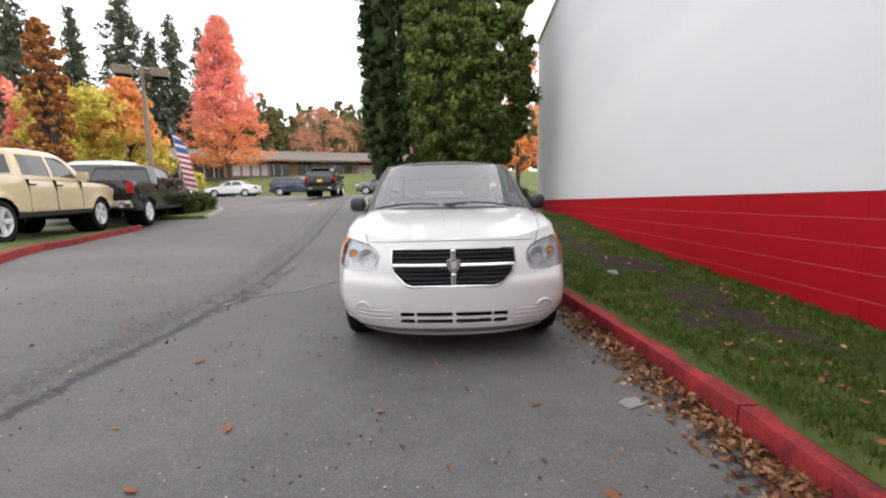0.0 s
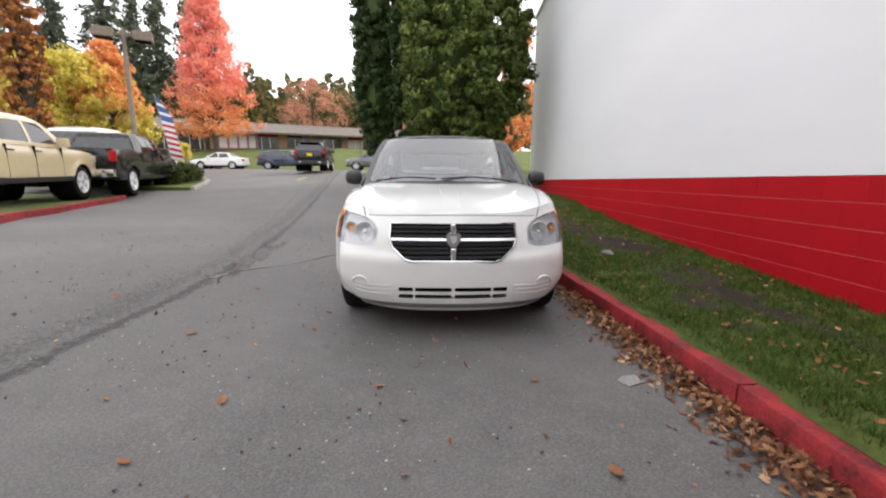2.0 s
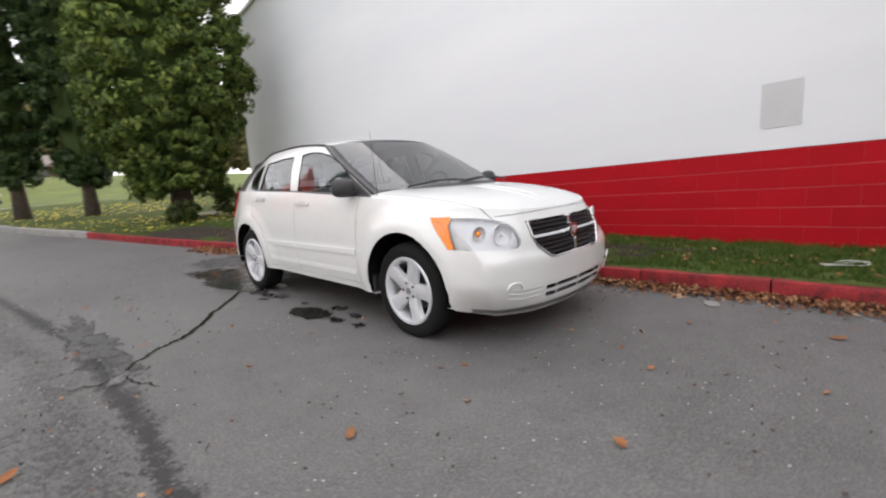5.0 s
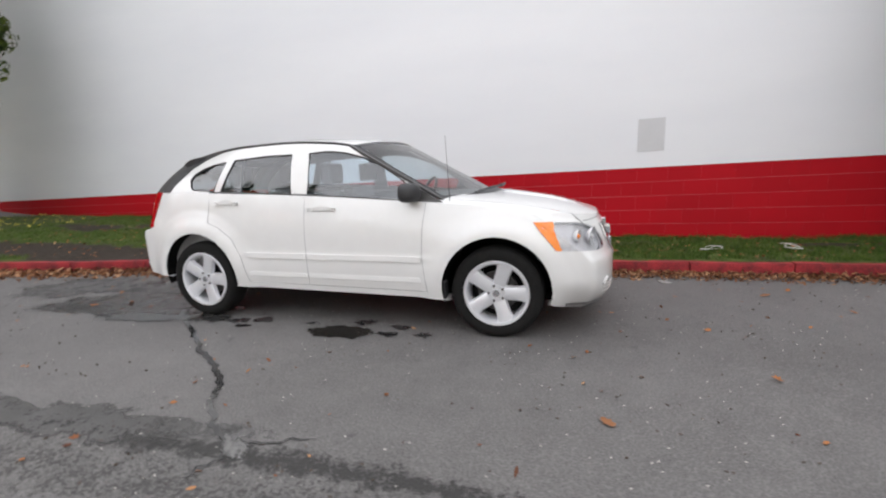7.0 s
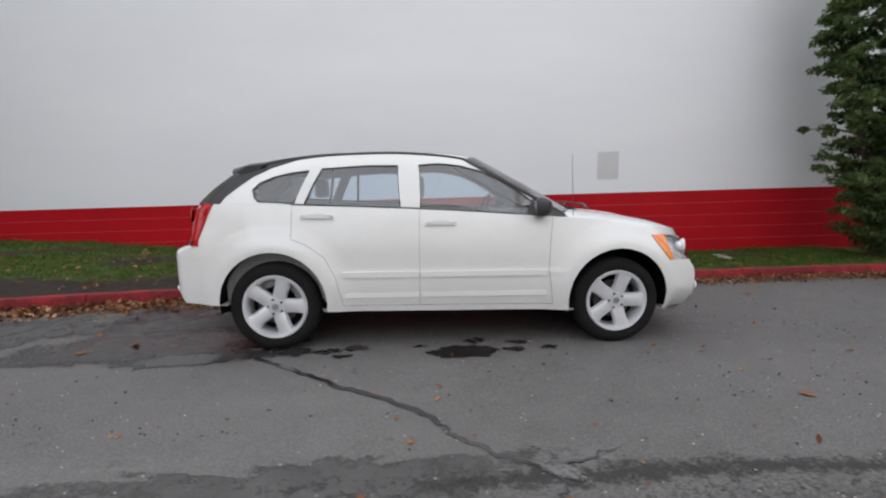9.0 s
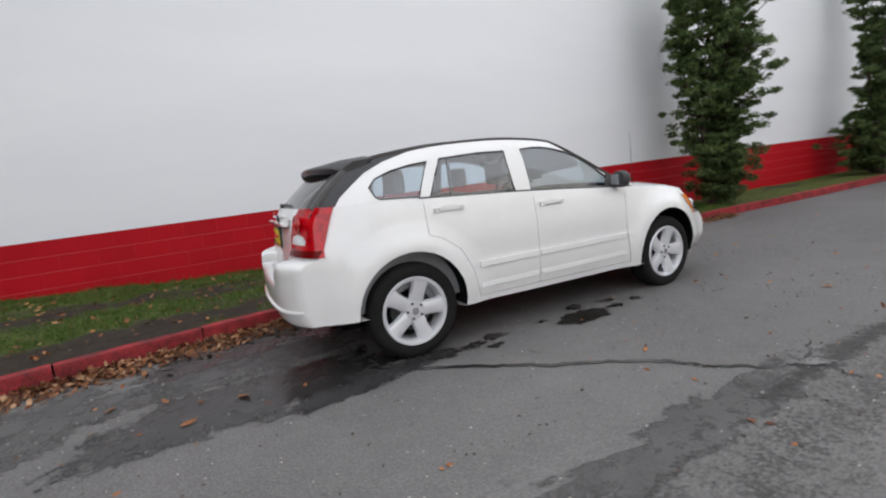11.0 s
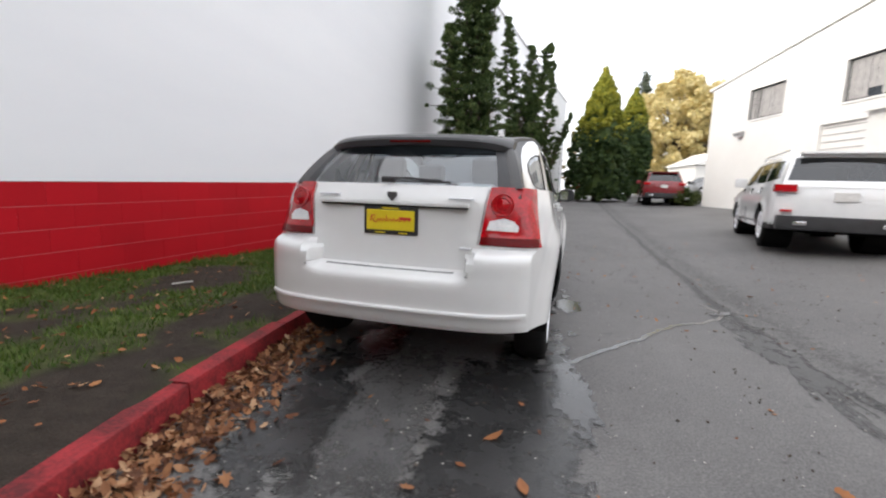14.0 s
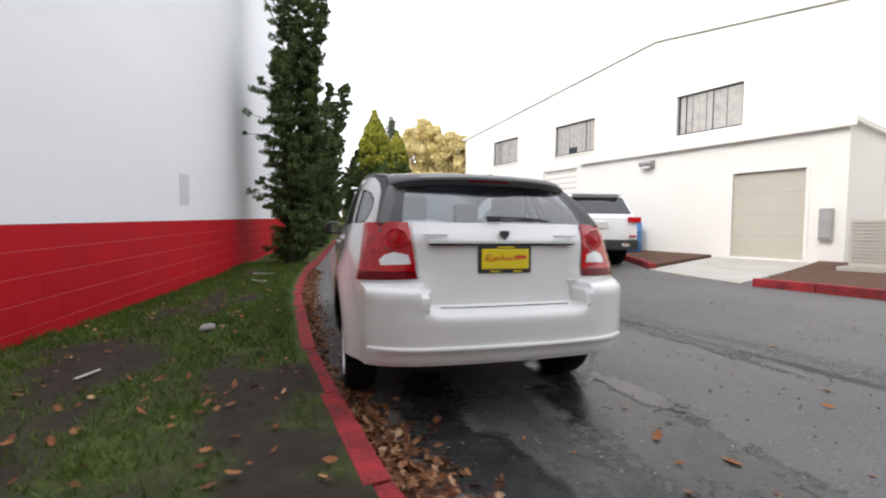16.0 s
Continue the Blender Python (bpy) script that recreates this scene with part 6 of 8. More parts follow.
# ---- white warehouse across the drive ----
FA, FB = Vector((-7.15, -20.4, 0)), Vector((-14.2, 2.0, 0))
fdir = (FB - FA).normalized()
fout = Vector((fdir.y, -fdir.x, 0))
if fout.x < 0:
    fout = -fout
WH = thing("warehouse", "white gabled warehouse with a low annexe", "building", kind="structure")


def fp(y, z, out=0.0):
    """A point of the upper facade at the plan's y."""
    k = (y - FA.y) / fdir.y
    p = FA + fdir * k + fout * out
    return (p.x, p.y, z)


def np_(y, z, out=0.0):
    """A point of the annexe front."""
    p = Vector((-9.3, -4.6, 0)) + fdir * ((y + 4.6) / fdir.y) + fout * out
    return (p.x, p.y, z)


def facade(fn, y0, y1, z0, z1, t=0.25, top=None, holes=()):
    """An upright slab along a facade, cut by oblong holes (y0, y1, z0, z1)."""
    ycut = sorted({y0, y1, *[h for q in holes for h in q[:2]], *( [top[0]] if top else [])})
    bm = bmesh.new()
    for a, b in zip(ycut, ycut[1:]):
        m = (a + b) / 2
        spans = sorted([q[2:] for q in holes if q[0] <= m <= q[1]])
        def crest(y):
            return z1 if not top else z1 + (top[1] - z1) * max(0.0, 1 - abs(y - top[0]) / top[2])
        z = z0
        segs = []
        for s0, s1 in spans:
            segs.append((z, z, s0, s0))
            z = s1
        segs.append((z, z, crest(a), crest(b)))
        for za, zb, zc, zd in segs:
            v = [bm.verts.new(fn(yy, zz, o)) for o in (0, -t) for yy, zz in ((a, za), (b, zb), (b, zd), (a, zc))]
            bm.faces.new(v[:4])
            bm.faces.new(v[4:][::-1])
            for k in range(4):
                bm.faces.new((v[k], v[(k + 1) % 4], v[4 + (k + 1) % 4], v[4 + k]))
    bmesh.ops.recalc_face_normals(bm, faces=bm.faces)
    return bm


PEAK = (-9.2, 7.85, 11.5)
win_up = [(-17.9, -16.1, 4.48, 5.72), (-13.7, -11.66, 4.38, 5.72), (-8.38, -6.4, 4.37, 5.72)]
dock = (-14.4, -12.5, 0.3, 3.76)
part("upper_facade", facade(fp, -20.4, 2.0, -0.5, 6.2, 0.25, PEAK, win_up + [dock]), "bldg_white", WH, "white painted siding")
far_z = 6.05
e0, e1 = Vector(fp(-20.4, 0)), Vector(fp(2.0, 0))
for nm, p in (("north_side", e1), ("south_side", e0)):
    bm = bmesh.new()
    q = p - fout * 30
    v = [bm.verts.new((c.x, c.y, z)) for c, z in ((p - fout * 0.26, -0.5), (q, -0.5), (q, 6.19), (p - fout * 0.26, 6.19))]
    bm.faces.new(v)
    r_ = bmesh.ops.extrude_face_region(bm, geom=list(bm.faces))
    bmesh.ops.translate(bm, vec=fdir * (-0.2 if nm == "north_side" else 0.2), verts=[g for g in r_["geom"] if isinstance(g, bmesh.types.BMVert)])
    bmesh.ops.recalc_face_normals(bm, faces=bm.faces)
    part(nm, bm, "bldg_white", WH)
rb = bmesh.new()
rp = []
for o in (0.03, -30):
    rp.append([rb.verts.new(fp(y, z, o)) for y, z in ((-20.7, 6.25), (-9.2, 7.92), (2.3, 6.25))])
for k in range(2):
    rb.faces.new((rp[0][k], rp[0][k + 1], rp[1][k + 1], rp[1][k]))
r_ = bmesh.ops.extrude_face_region(rb, geom=list(rb.faces))
bmesh.ops.translate(rb, vec=(0, 0, 0.12), verts=[g for g in r_["geom"] if isinstance(g, bmesh.types.BMVert)])
bmesh.ops.recalc_face_normals(rb, faces=rb.faces)
part("roof", rb, "bldg_white", WH, "thin white roof edge")
for q in win_up:
    bm = bmesh.new()
    v = [bm.verts.new(fp(y, z, -0.10)) for y, z in ((q[0], q[2]), (q[1], q[2]), (q[1], q[3]), (q[0], q[3]))]
    bm.faces.new(v)
    wob = part("window", bm, "shop_glass", WH, "dark window behind grey blinds")
    n = 9
    for k in range(n):
        y0 = q[0] + 0.06 + (q[1] - q[0] - 0.12) * k / n
        y1 = y0 + (q[1] - q[0] - 0.12) / n * 0.98
        sb = bmesh.new()
        zb = q[2] + 0.06 + (0.25 if k in (3, 4) and q is win_up[1] else 0.0)
        tilt = random.uniform(-0.02, 0.02)
        v = [sb.verts.new(fp(y, z, o)) for y, z, o in ((y0, zb, -0.085 + tilt), (y1, zb, -0.085 - tilt), (y1, q[3] - 0.05, -0.085 - tilt), (y0, q[3] - 0.05, -0.085 + tilt))]
        sb.faces.new(v)
        part("blind_slat", sb, "blind", wob)
    for y0, y1, z0, z1 in ((q[0] - 0.05, q[1] + 0.05, q[2] - 0.07, q[2]), (q[0] - 0.05, q[1] + 0.05, q[3], q[3] + 0.06), (q[0] - 0.05, q[0], q[2], q[3]), (q[1], q[1] + 0.05, q[2], q[3])):
        part("frame_bar", facade(lambda y, z, o: fp(y, z, o + 0.03), y0, y1, z0, z1, 0.10), "bldg_white", wob)
part("shutter", facade(lambda y, z, o: fp(y, z, o - 0.10), dock[0], dock[1], dock[2], dock[3], 0.05), "bldg_white", WH, "pale grey roller shutter")
for k in range(14):
    z = dock[2] + 0.2 + k * 0.24
    part("shutter_rib", facade(lambda y, z_, o: fp(y, z_, o - 0.085), dock[0] + 0.02, dock[1] - 0.02, z, z + 0.03, 0.02), "blind", WH)
# annexe
AN0, AN1, ANZ = -9.35, -2.5, 3.45
gar = (-4.66, -3.2, 0.42, 2.56)
annex = thing("annexe", "low white flat-roofed annexe with a beige door", "building", kind="structure")
part("front_wall", facade(np_, AN0, AN1, -0.2, ANZ, 0.2, None, [gar]), "bldg_white", annex, "white painted wall")
for y, nm in ((AN0, "south_end"), (AN1, "north_end")):
    a, b = Vector(np_(y, 0, -0.205)), Vector(np_(y, 0, -2.62))
    bm = bmesh.new()
    v = [bm.verts.new((c.x, c.y, z)) for c, z in ((a, -0.2), (b, -0.2), (b, ANZ), (a, ANZ))]
    bm.faces.new(v)
    r_ = bmesh.ops.extrude_face_region(bm, geom=list(bm.faces))
    bmesh.ops.translate(bm, vec=fdir * (0.2 if y == AN0 else -0.2), verts=[g for g in r_["geom"] if isinstance(g, bmesh.types.BMVert)])
    bmesh.ops.recalc_face_normals(bm, faces=bm.faces)
    part(nm, bm, "bldg_white", annex)
part("roof_slab", facade(lambda y, z, o: np_(y, z, o + 0.10), AN0 - 0.1, AN1 + 0.1, ANZ + 0.004, ANZ + 0.12, 2.75), "bldg_white", annex, "white roof edge")
part("fascia", facade(lambda y, z, o: np_(y, z, o + 0.14), AN0 - 0.12, AN1 + 0.12, ANZ - 0.10, ANZ + 0.06, 0.035), "bldg_white", annex, "cream fascia board")
gd = part("garage_door", facade(lambda y, z, o: np_(y, z, o - 0.08), gar[0], gar[1], gar[2], gar[3], 0.04), "bldg_beige", annex, "plain beige garage door")
for k in range(1, 4):
    z = gar[2] + k * 0.535
    part("door_joint", facade(lambda y, z_, o: np_(y, z_, o - 0.077), gar[0] + 0.01, gar[1] - 0.01, z, z + 0.012, 0.01), "blind", gd)
for y0, y1, z0, z1 in ((gar[0] - 0.07, gar[0], gar[2], gar[3] + 0.07), (gar[1], gar[1] + 0.07, gar[2], gar[3] + 0.07), (gar[0], gar[1], gar[3], gar[3] + 0.07)):
    part("door_frame", facade(lambda y, z, o: np_(y, z, o + 0.02), y0, y1, z0, z1, 0.06), "bldg_white", gd)


def wall_lamp(p, label):
    lamp = thing("wall_lamp", label, "wall lamp", p, math.degrees(math.atan2(fout.y, fout.x)))
    part("housing", prism([(0, -0.12), (0.14, -0.10), (0.26, -0.02), (0.26, 0.03), (0.10, 0.10), (0, 0.10)], -0.19, 0.19, "Y"), "steel_grey", lamp, "grey metal housing")
    part("diffuser", box((0.06, -0.15, -0.135), (0.23, 0.15, -0.085), 0.01), "clear_lens", lamp, "clear diffuser")
    return lamp


wall_lamp(np_(-6.9, 3.08, 0.01), "grey metal flood lamp on the annexe wall")
wall_lamp(fp(-18.2, 3.95, 0.01), "small grey lamp on the warehouse wall")
meter = thing("utility_box", "grey metal utility box on the annexe wall", "utility box", np_(-2.80, 1.25, 0.075), math.degrees(math.atan2(fdir.y, fdir.x)))
part("case", box((-0.12, -0.07, -0.35), (0.12, 0.07, 0.35), 0.01), "steel_grey", meter)
part("door", box((-0.10, -0.085, -0.30), (0.10, -0.07, 0.10), 0.006), "steel_grey", meter)
ac = thing("air_conditioner", "beige outdoor air conditioner on a pad", "air conditioner", (-9.05, -1.35, ground_z(-9, -1.4) + 0.14), 20)
part("pad", box((-0.55, -0.5, -0.16), (0.55, 0.5, 0.0), 0.01), "concrete", ac, "concrete pad")
part("case", box((-0.42, -0.36, 0.002), (0.42, 0.36, 0.92), 0.03, 2), "bldg_beige", ac, "beige sheet-metal case")
for k in range(12):
    part("louvre", box((-0.38, -0.375, 0.10 + k * 0.065), (0.38, -0.355, 0.125 + k * 0.065)), "blind", ac)
    part("louvre", box((0.415, -0.32, 0.10 + k * 0.065), (0.435, 0.32, 0.125 + k * 0.065)), "blind", ac)

# mulch beds, apron and kerbs before the warehouse
def flat_sheet(name, outline, up, mat, label, cat, depth=0.12, kind="structure"):
    bm = bmesh.new()
    tops = [bm.verts.new((x, y, ground_z(x, y) + up)) for x, y in outline]
    f = bm.faces.new(tops)
    if f.normal.z < 0:
        f.normal_flip()
    lows = [bm.verts.new((x, y, ground_z(x, y) - depth)) for x, y in outline]
    n = len(outline)
    for i in range(n):
        bm.faces.new((tops[i], tops[(i + 1) % n], lows[(i + 1) % n], lows[i]))
    bmesh.ops.recalc_face_normals(bm, faces=bm.faces)
    return tagged(part(name, bm, mat), label, cat, kind=kind)


def npxy(y, out):
    return np_(y, 0, out)[:2]


flat_sheet("apron", [npxy(-5.05, 0.0), npxy(-2.95, 0.0), (-5.95, -1.55), (-6.05, -3.85)], 0.03, "concrete", "pale concrete apron before the beige door", "apron")
flat_sheet("mulch_bed_south", [npxy(-9.2, 0.01), npxy(-5.1, 0.01), (-6.15, -3.98), (-6.75, -4.7), (-7.3, -7.0)], 0.09, "mulch", "brown bark mulch bed", "mulch bed")
flat_sheet("mulch_bed_north", [npxy(-2.9, 0.01), npxy(1.2, 0.3), (-6.45, 0.28), (-6.05, -1.3)], 0.09, "mulch", "brown bark mulch bed", "mulch bed")
kerb_run("kerb_bed_south", [(-6.15, -3.95), (-6.45, -4.55), (-6.75, -5.4), (-7.0, -6.4)], -0.15, 0.14, "kerb_red", "faded red kerb round the bed")
kerb_run("kerb_bed_north", [(-6.32, 0.3), (-6.17, -0.5), (-5.98, -1.35)], -0.15, 0.14, "kerb_red", "faded red kerb round the bed")
for k, (bx, by, mt, lb) in enumerate(((-8.05, -6.95, "barrel_blue", "blue plastic drum standing by the annexe"), (-7.75, -7.65, "grey_trim", "dark drum standing beside a blue one"))):
    d = thing("drum", lb, "drum", (bx, by, ground_z(bx, by) + 0.09), 0, "drums by the wall")
    prof = [(0.001, 0.0), (0.27, 0.0), (0.285, 0.02), (0.285, 0.28), (0.297, 0.30), (0.285, 0.32), (0.285, 0.58), (0.297, 0.60), (0.285, 0.62), (0.285, 0.86), (0.27, 0.88), (0.001, 0.87)]
    part("shell", lathe(prof, 28, "Z"), mt, d, "", True, 50)
    part("bung", cyl(0.035, 0.03, (0.15, 0, 0.875), (0.15, 0, 0.90), 10), "dark", d)

# ---- trees and shrubs ----
def fast_mesh(name, verts, quads, material, parent=None, label=""):
    me = bpy.data.meshes.new(name)
    n, q = len(verts), len(quads)
    me.vertices.add(n)
    me.vertices.foreach_set("co", np.asarray(verts, dtype=np.float32).ravel())
    me.loops.add(q * 4)
    me.loops.foreach_set("vertex_index", np.asarray(quads, dtype=np.int32).ravel())
    me.polygons.add(q)
    me.polygons.foreach_set("loop_start", np.arange(0, q * 4, 4, dtype=np.int32))
    me.update(calc_edges=True)
    me.materials.append(M[material])
    ob = new(name, me)
    if parent:
        ob.parent = parent
    return tagged(ob, label)


def unit(v):
    return v / (np.linalg.norm(v, axis=-1, keepdims=True) + 1e-9)


def leaf_quads(rg, centres, size, stretch=1.6, up=0.0, jitter=0.3, normal=None, facing=0.6):
    """Kite-shaped leaves at the centres, lying roughly square to the normal given; up draws their long side upright."""
    n = len(centres)
    d = rg.normal(size=(n, 3))
    d[:, 2] += up * 2.0
    f = rg.normal(size=(n, 3))
    if normal is not None:
        f = unit(f) * (1 - facing) + normal * facing
    f = unit(f)
    d = unit(d - f * np.sum(d * f, axis=1, keepdims=True))
    e = np.cross(f, d)
    s = size * (1 + jitter * rg.normal(size=(n, 1))).clip(0.4, 2)
    a = centres - d * s * stretch * 0.5
    b = centres + d * s * stretch * 0.5
    m = centres + d * s * stretch * 0.08
    v = np.stack([a, m + e * s * 0.5, b, m - e * s * 0.5], axis=1).reshape(-1, 3)
    return v, np.arange(n * 4).reshape(n, 4)


def clump_points(rg, centres, radii, per):
    """Points gathered round each centre, denser at the outside of each clump, and the way each faces."""
    k = len(centres)
    d = unit(rg.normal(size=(k, per, 3)))
    r = rg.random((k, per, 1)) ** 0.45
    return (centres[:, None, :] + d * r * radii[:, None, :]).reshape(-1, 3), d.reshape(-1, 3)


def trunk_mesh(rg, h, r, bend=0.1, limbs=(), n=9):
    bm = bmesh.new()
    ph = rg.uniform(0, 6)
    pts = [(bend * math.sin(ph + 2.2 * t) * t, bend * math.cos(ph + 1.7 * t) * t, h * t - 0.15) for t in np.linspace(0, 1, 9)]
    add_tube(bm, pts, lambda t: r * (1.25 - t) ** 0.9 * (1.35 if t < 0.02 else 1), n)
    for p, q, rr in limbs:
        p, q = Vector(p), Vector(q)
        mid = p.lerp(q, 0.5) + Vector((0, 0, (q - p).length * 0.08))
        add_tube(bm, [p, mid, q], lambda t, rr=rr: rr * (1 - 0.8 * t), 6)
    return bm


def cypress(name, label, at, h, r, seed, material, clumps=330, per=150, size=0.075, base=0.5, pointed=0.35, tuft=0.25, foot=0.45, lower=None):
    """Dense upright evergreen: upward sprays in clumps over a core coloured dark for shade."""
    rg = np.random.default_rng(seed)
    tree = thing(name, label, "tree", at)
    part("trunk", trunk_mesh(rg, h * 0.8, 0.07 + 0.06 * r, 0.05), "bark", tree, "brown fibrous trunk", True)
    keep, put = [], np.full((clumps, 3), 1e6)
    while len(keep) < clumps:
        t_, w_ = rg.random() ** 0.9, rg.uniform(0, 2 * math.pi)
        pr = min(1, foot + 2.6 * t_) * (1 - t_ ** 2.2 * (1 - pointed)) * (1 if t_ < 0.9 else max(0.15, (1.02 - t_) / 0.12))
        ra = r * pr * (1 + 0.10 * math.sin(3 * w_ + 5 * t_) + 0.06 * rg.normal()) * (0.74 + 0.14 * rg.random())
        p_ = np.array((ra * math.cos(w_), ra * math.sin(w_), base + t_ * (h - base)))
        q_ = rg.uniform(0.8, 1.5) * tuft
        if np.min(np.sum((put - p_) ** 2, axis=1)) < q_ * q_ * 0.8:
            q_ *= 0.6
        put[len(keep)] = p_
        keep.append((p_, q_))
    c = np.array([k[0] for k in keep])
    rr = np.stack([np.array([k[1] for k in keep])] * 3, axis=1)
    rr[:, 2] *= 0.85
    pts, nrm = clump_points(rg, c, rr, per)
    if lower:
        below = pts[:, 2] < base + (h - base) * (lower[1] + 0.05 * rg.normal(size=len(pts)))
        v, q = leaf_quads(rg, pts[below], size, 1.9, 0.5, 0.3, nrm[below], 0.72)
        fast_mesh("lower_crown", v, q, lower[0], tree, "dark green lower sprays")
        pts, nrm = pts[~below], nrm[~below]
    v, q = leaf_quads(rg, pts, size, 1.9, 0.5, 0.3, nrm, 0.72)
    fast_mesh("crown", v, q, material, tree, "dense upright evergreen sprays")
    # solid core added so the gaps between clumps look shaded
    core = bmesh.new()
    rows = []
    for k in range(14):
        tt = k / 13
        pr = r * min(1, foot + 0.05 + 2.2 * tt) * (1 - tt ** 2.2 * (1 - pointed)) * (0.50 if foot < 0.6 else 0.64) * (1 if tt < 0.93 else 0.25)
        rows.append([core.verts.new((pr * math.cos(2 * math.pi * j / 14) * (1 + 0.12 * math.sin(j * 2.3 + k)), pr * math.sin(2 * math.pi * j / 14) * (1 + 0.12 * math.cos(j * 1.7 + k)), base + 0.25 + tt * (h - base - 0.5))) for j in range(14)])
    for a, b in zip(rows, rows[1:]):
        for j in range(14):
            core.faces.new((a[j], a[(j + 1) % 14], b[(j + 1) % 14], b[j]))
    part("shade_core", core, "f_cypress_dark", tree, "dark inner core, shade between sprays put into its colour")
    return tree


def juniper(name, label, at, h, r, seed, leaders, per=90, size=0.05, density=1.0):
    """Open, twisted evergreen: tufts on bent branches with gaps between them."""
    rg = np.random.default_rng(seed)
    tree = thing(name, label, "tree", at, group="evergreens along the wall")
    cs, rs, limbs = [], [], []
    for lx, ly, lh, lr in leaders:
        n = int(50 * lh * density)
        ph = rg.uniform(0, 6)
        for k in range(n):
            t = (k + rg.random()) / n
            z = 0.06 + t * (lh - 0.06)
            ax_ = Vector((lx * t ** 0.85 + 0.10 * math.sin(ph + 3 * t), ly * t ** 0.85 + 0.10 * math.cos(ph + 2.5 * t), z))
            w = rg.uniform(0, 6.28)
            taper = (0.75 + 0.25 * math.sin(9 * t + ph)) * (1 - t) ** 0.55 * min(1, 0.70 + 3 * t) + 0.08
            ln = lr * taper * rg.uniform(0.35, 1.1)
            tip = ax_ + Vector((math.cos(w) * ln, math.sin(w) * ln, ln * rg.uniform(0.05, 0.75)))
            if k % 3 == 0 or ln > 0.5:
                limbs.append((ax_ - Vector((0, 0, 0.1)), tip, 0.018))
            for s_ in (0.55, 1.0):
                cs.append(ax_.lerp(tip, s_))
                rs.append(rg.uniform(0.06, 0.15) * (1.15 - 0.4 * t))
    cs, rs = np.array([tuple(c) for c in cs]), np.array(rs)
    rr = np.stack([rs * 1.1, rs * 1.1, rs * 0.6], axis=1)
    pts, nrm = clump_points(rg, cs, rr, per)
    v, q = leaf_quads(rg, pts, size * 0.42, 3.6, 0.35, 0.35, nrm, 0.2)
    tb = trunk_mesh(rg, h * 0.6, 0.09, 0.08, limbs)
    for lx, ly, lh, lr in leaders:
        add_tube(tb, [(0, 0, 0.3)] + [(lx * u ** 0.85, ly * u ** 0.85, lh * u) for u in (0.3, 0.6, 0.95)], lambda t: 0.06 * (1.05 - t), 7)
    part("trunk", tb, "bark", tree, "thin twisted trunk and limbs", True)
    fast_mesh("crown", v, q, "f_juniper", tree, "tufted dark evergreen foliage")
    return tree


def broadleaf(name, label, at, h, r, base, seed, material, clumps=170, per=70, size=0.2, shape="oval", group="", second=None):
    """Autumn tree: limbs, and a crown of leaf clumps with gaps and an uneven edge."""
    rg = np.random.default_rng(seed)
    tree = thing(name, label, "tree", at, group=group)
    t = rg.random(clumps)
    w = rg.uniform(0, 6.283, clumps)
    if shape == "cone":
        prof = (1 - t) ** 0.75 * np.minimum(1, 0.75 + 3 * t) + 0.05
    elif shape == "column":
        prof = np.sin(np.pi * (0.14 + 0.80 * t)) ** 0.6
    elif shape == "flat":
        prof = np.sqrt(np.maximum(0.02, 1 - (1.8 * t - 0.75) ** 2))
    else:
        prof = np.sqrt(np.maximum(0.02, 1 - (2 * t - 0.95) ** 2))
    rad = r * prof * (rg.random(clumps) ** 0.4) * (1 + 0.15 * rg.normal(size=clumps))
    c = np.stack([rad * np.cos(w), rad * np.sin(w), base + t * (h - base)], axis=1)
    cr = np.full(clumps, r * 0.17) * rg.uniform(0.6, 1.4, clumps)
    pts, nrm = clump_points(rg, c, np.stack([cr, cr, cr * 0.8], axis=1), per)
    limbs = []
    for k in range(0, clumps, 6):
        z0 = base * 0.75 + (c[k, 2] - base * 0.75) * 0.45
        limbs.append(((0, 0, z0), tuple(c[k]), 0.012 * h * 0.4))
    part("trunk", trunk_mesh(rg, h * 0.85, 0.014 * h, 0.06, limbs), "bark", tree, "slim grey-brown trunk and limbs", True)
    if second:
        low = pts[:, 2] < base + (h - base) * (second[1] + 0.12 * rg.normal(size=len(pts)))
        v, q = leaf_quads(rg, pts[low], size, 1.4, 0, 0.3, nrm[low], 0.5)
        fast_mesh("lower_crown", v, q, second[0], tree, "lower leaves turned another colour")
        pts, nrm = pts[~low], nrm[~low]
    v, q = leaf_quads(rg, pts, size, 1.4, 0, 0.3, nrm, 0.5)
    fast_mesh("crown", v, q, material, tree, "autumn leaves in loose clumps")
    return tree


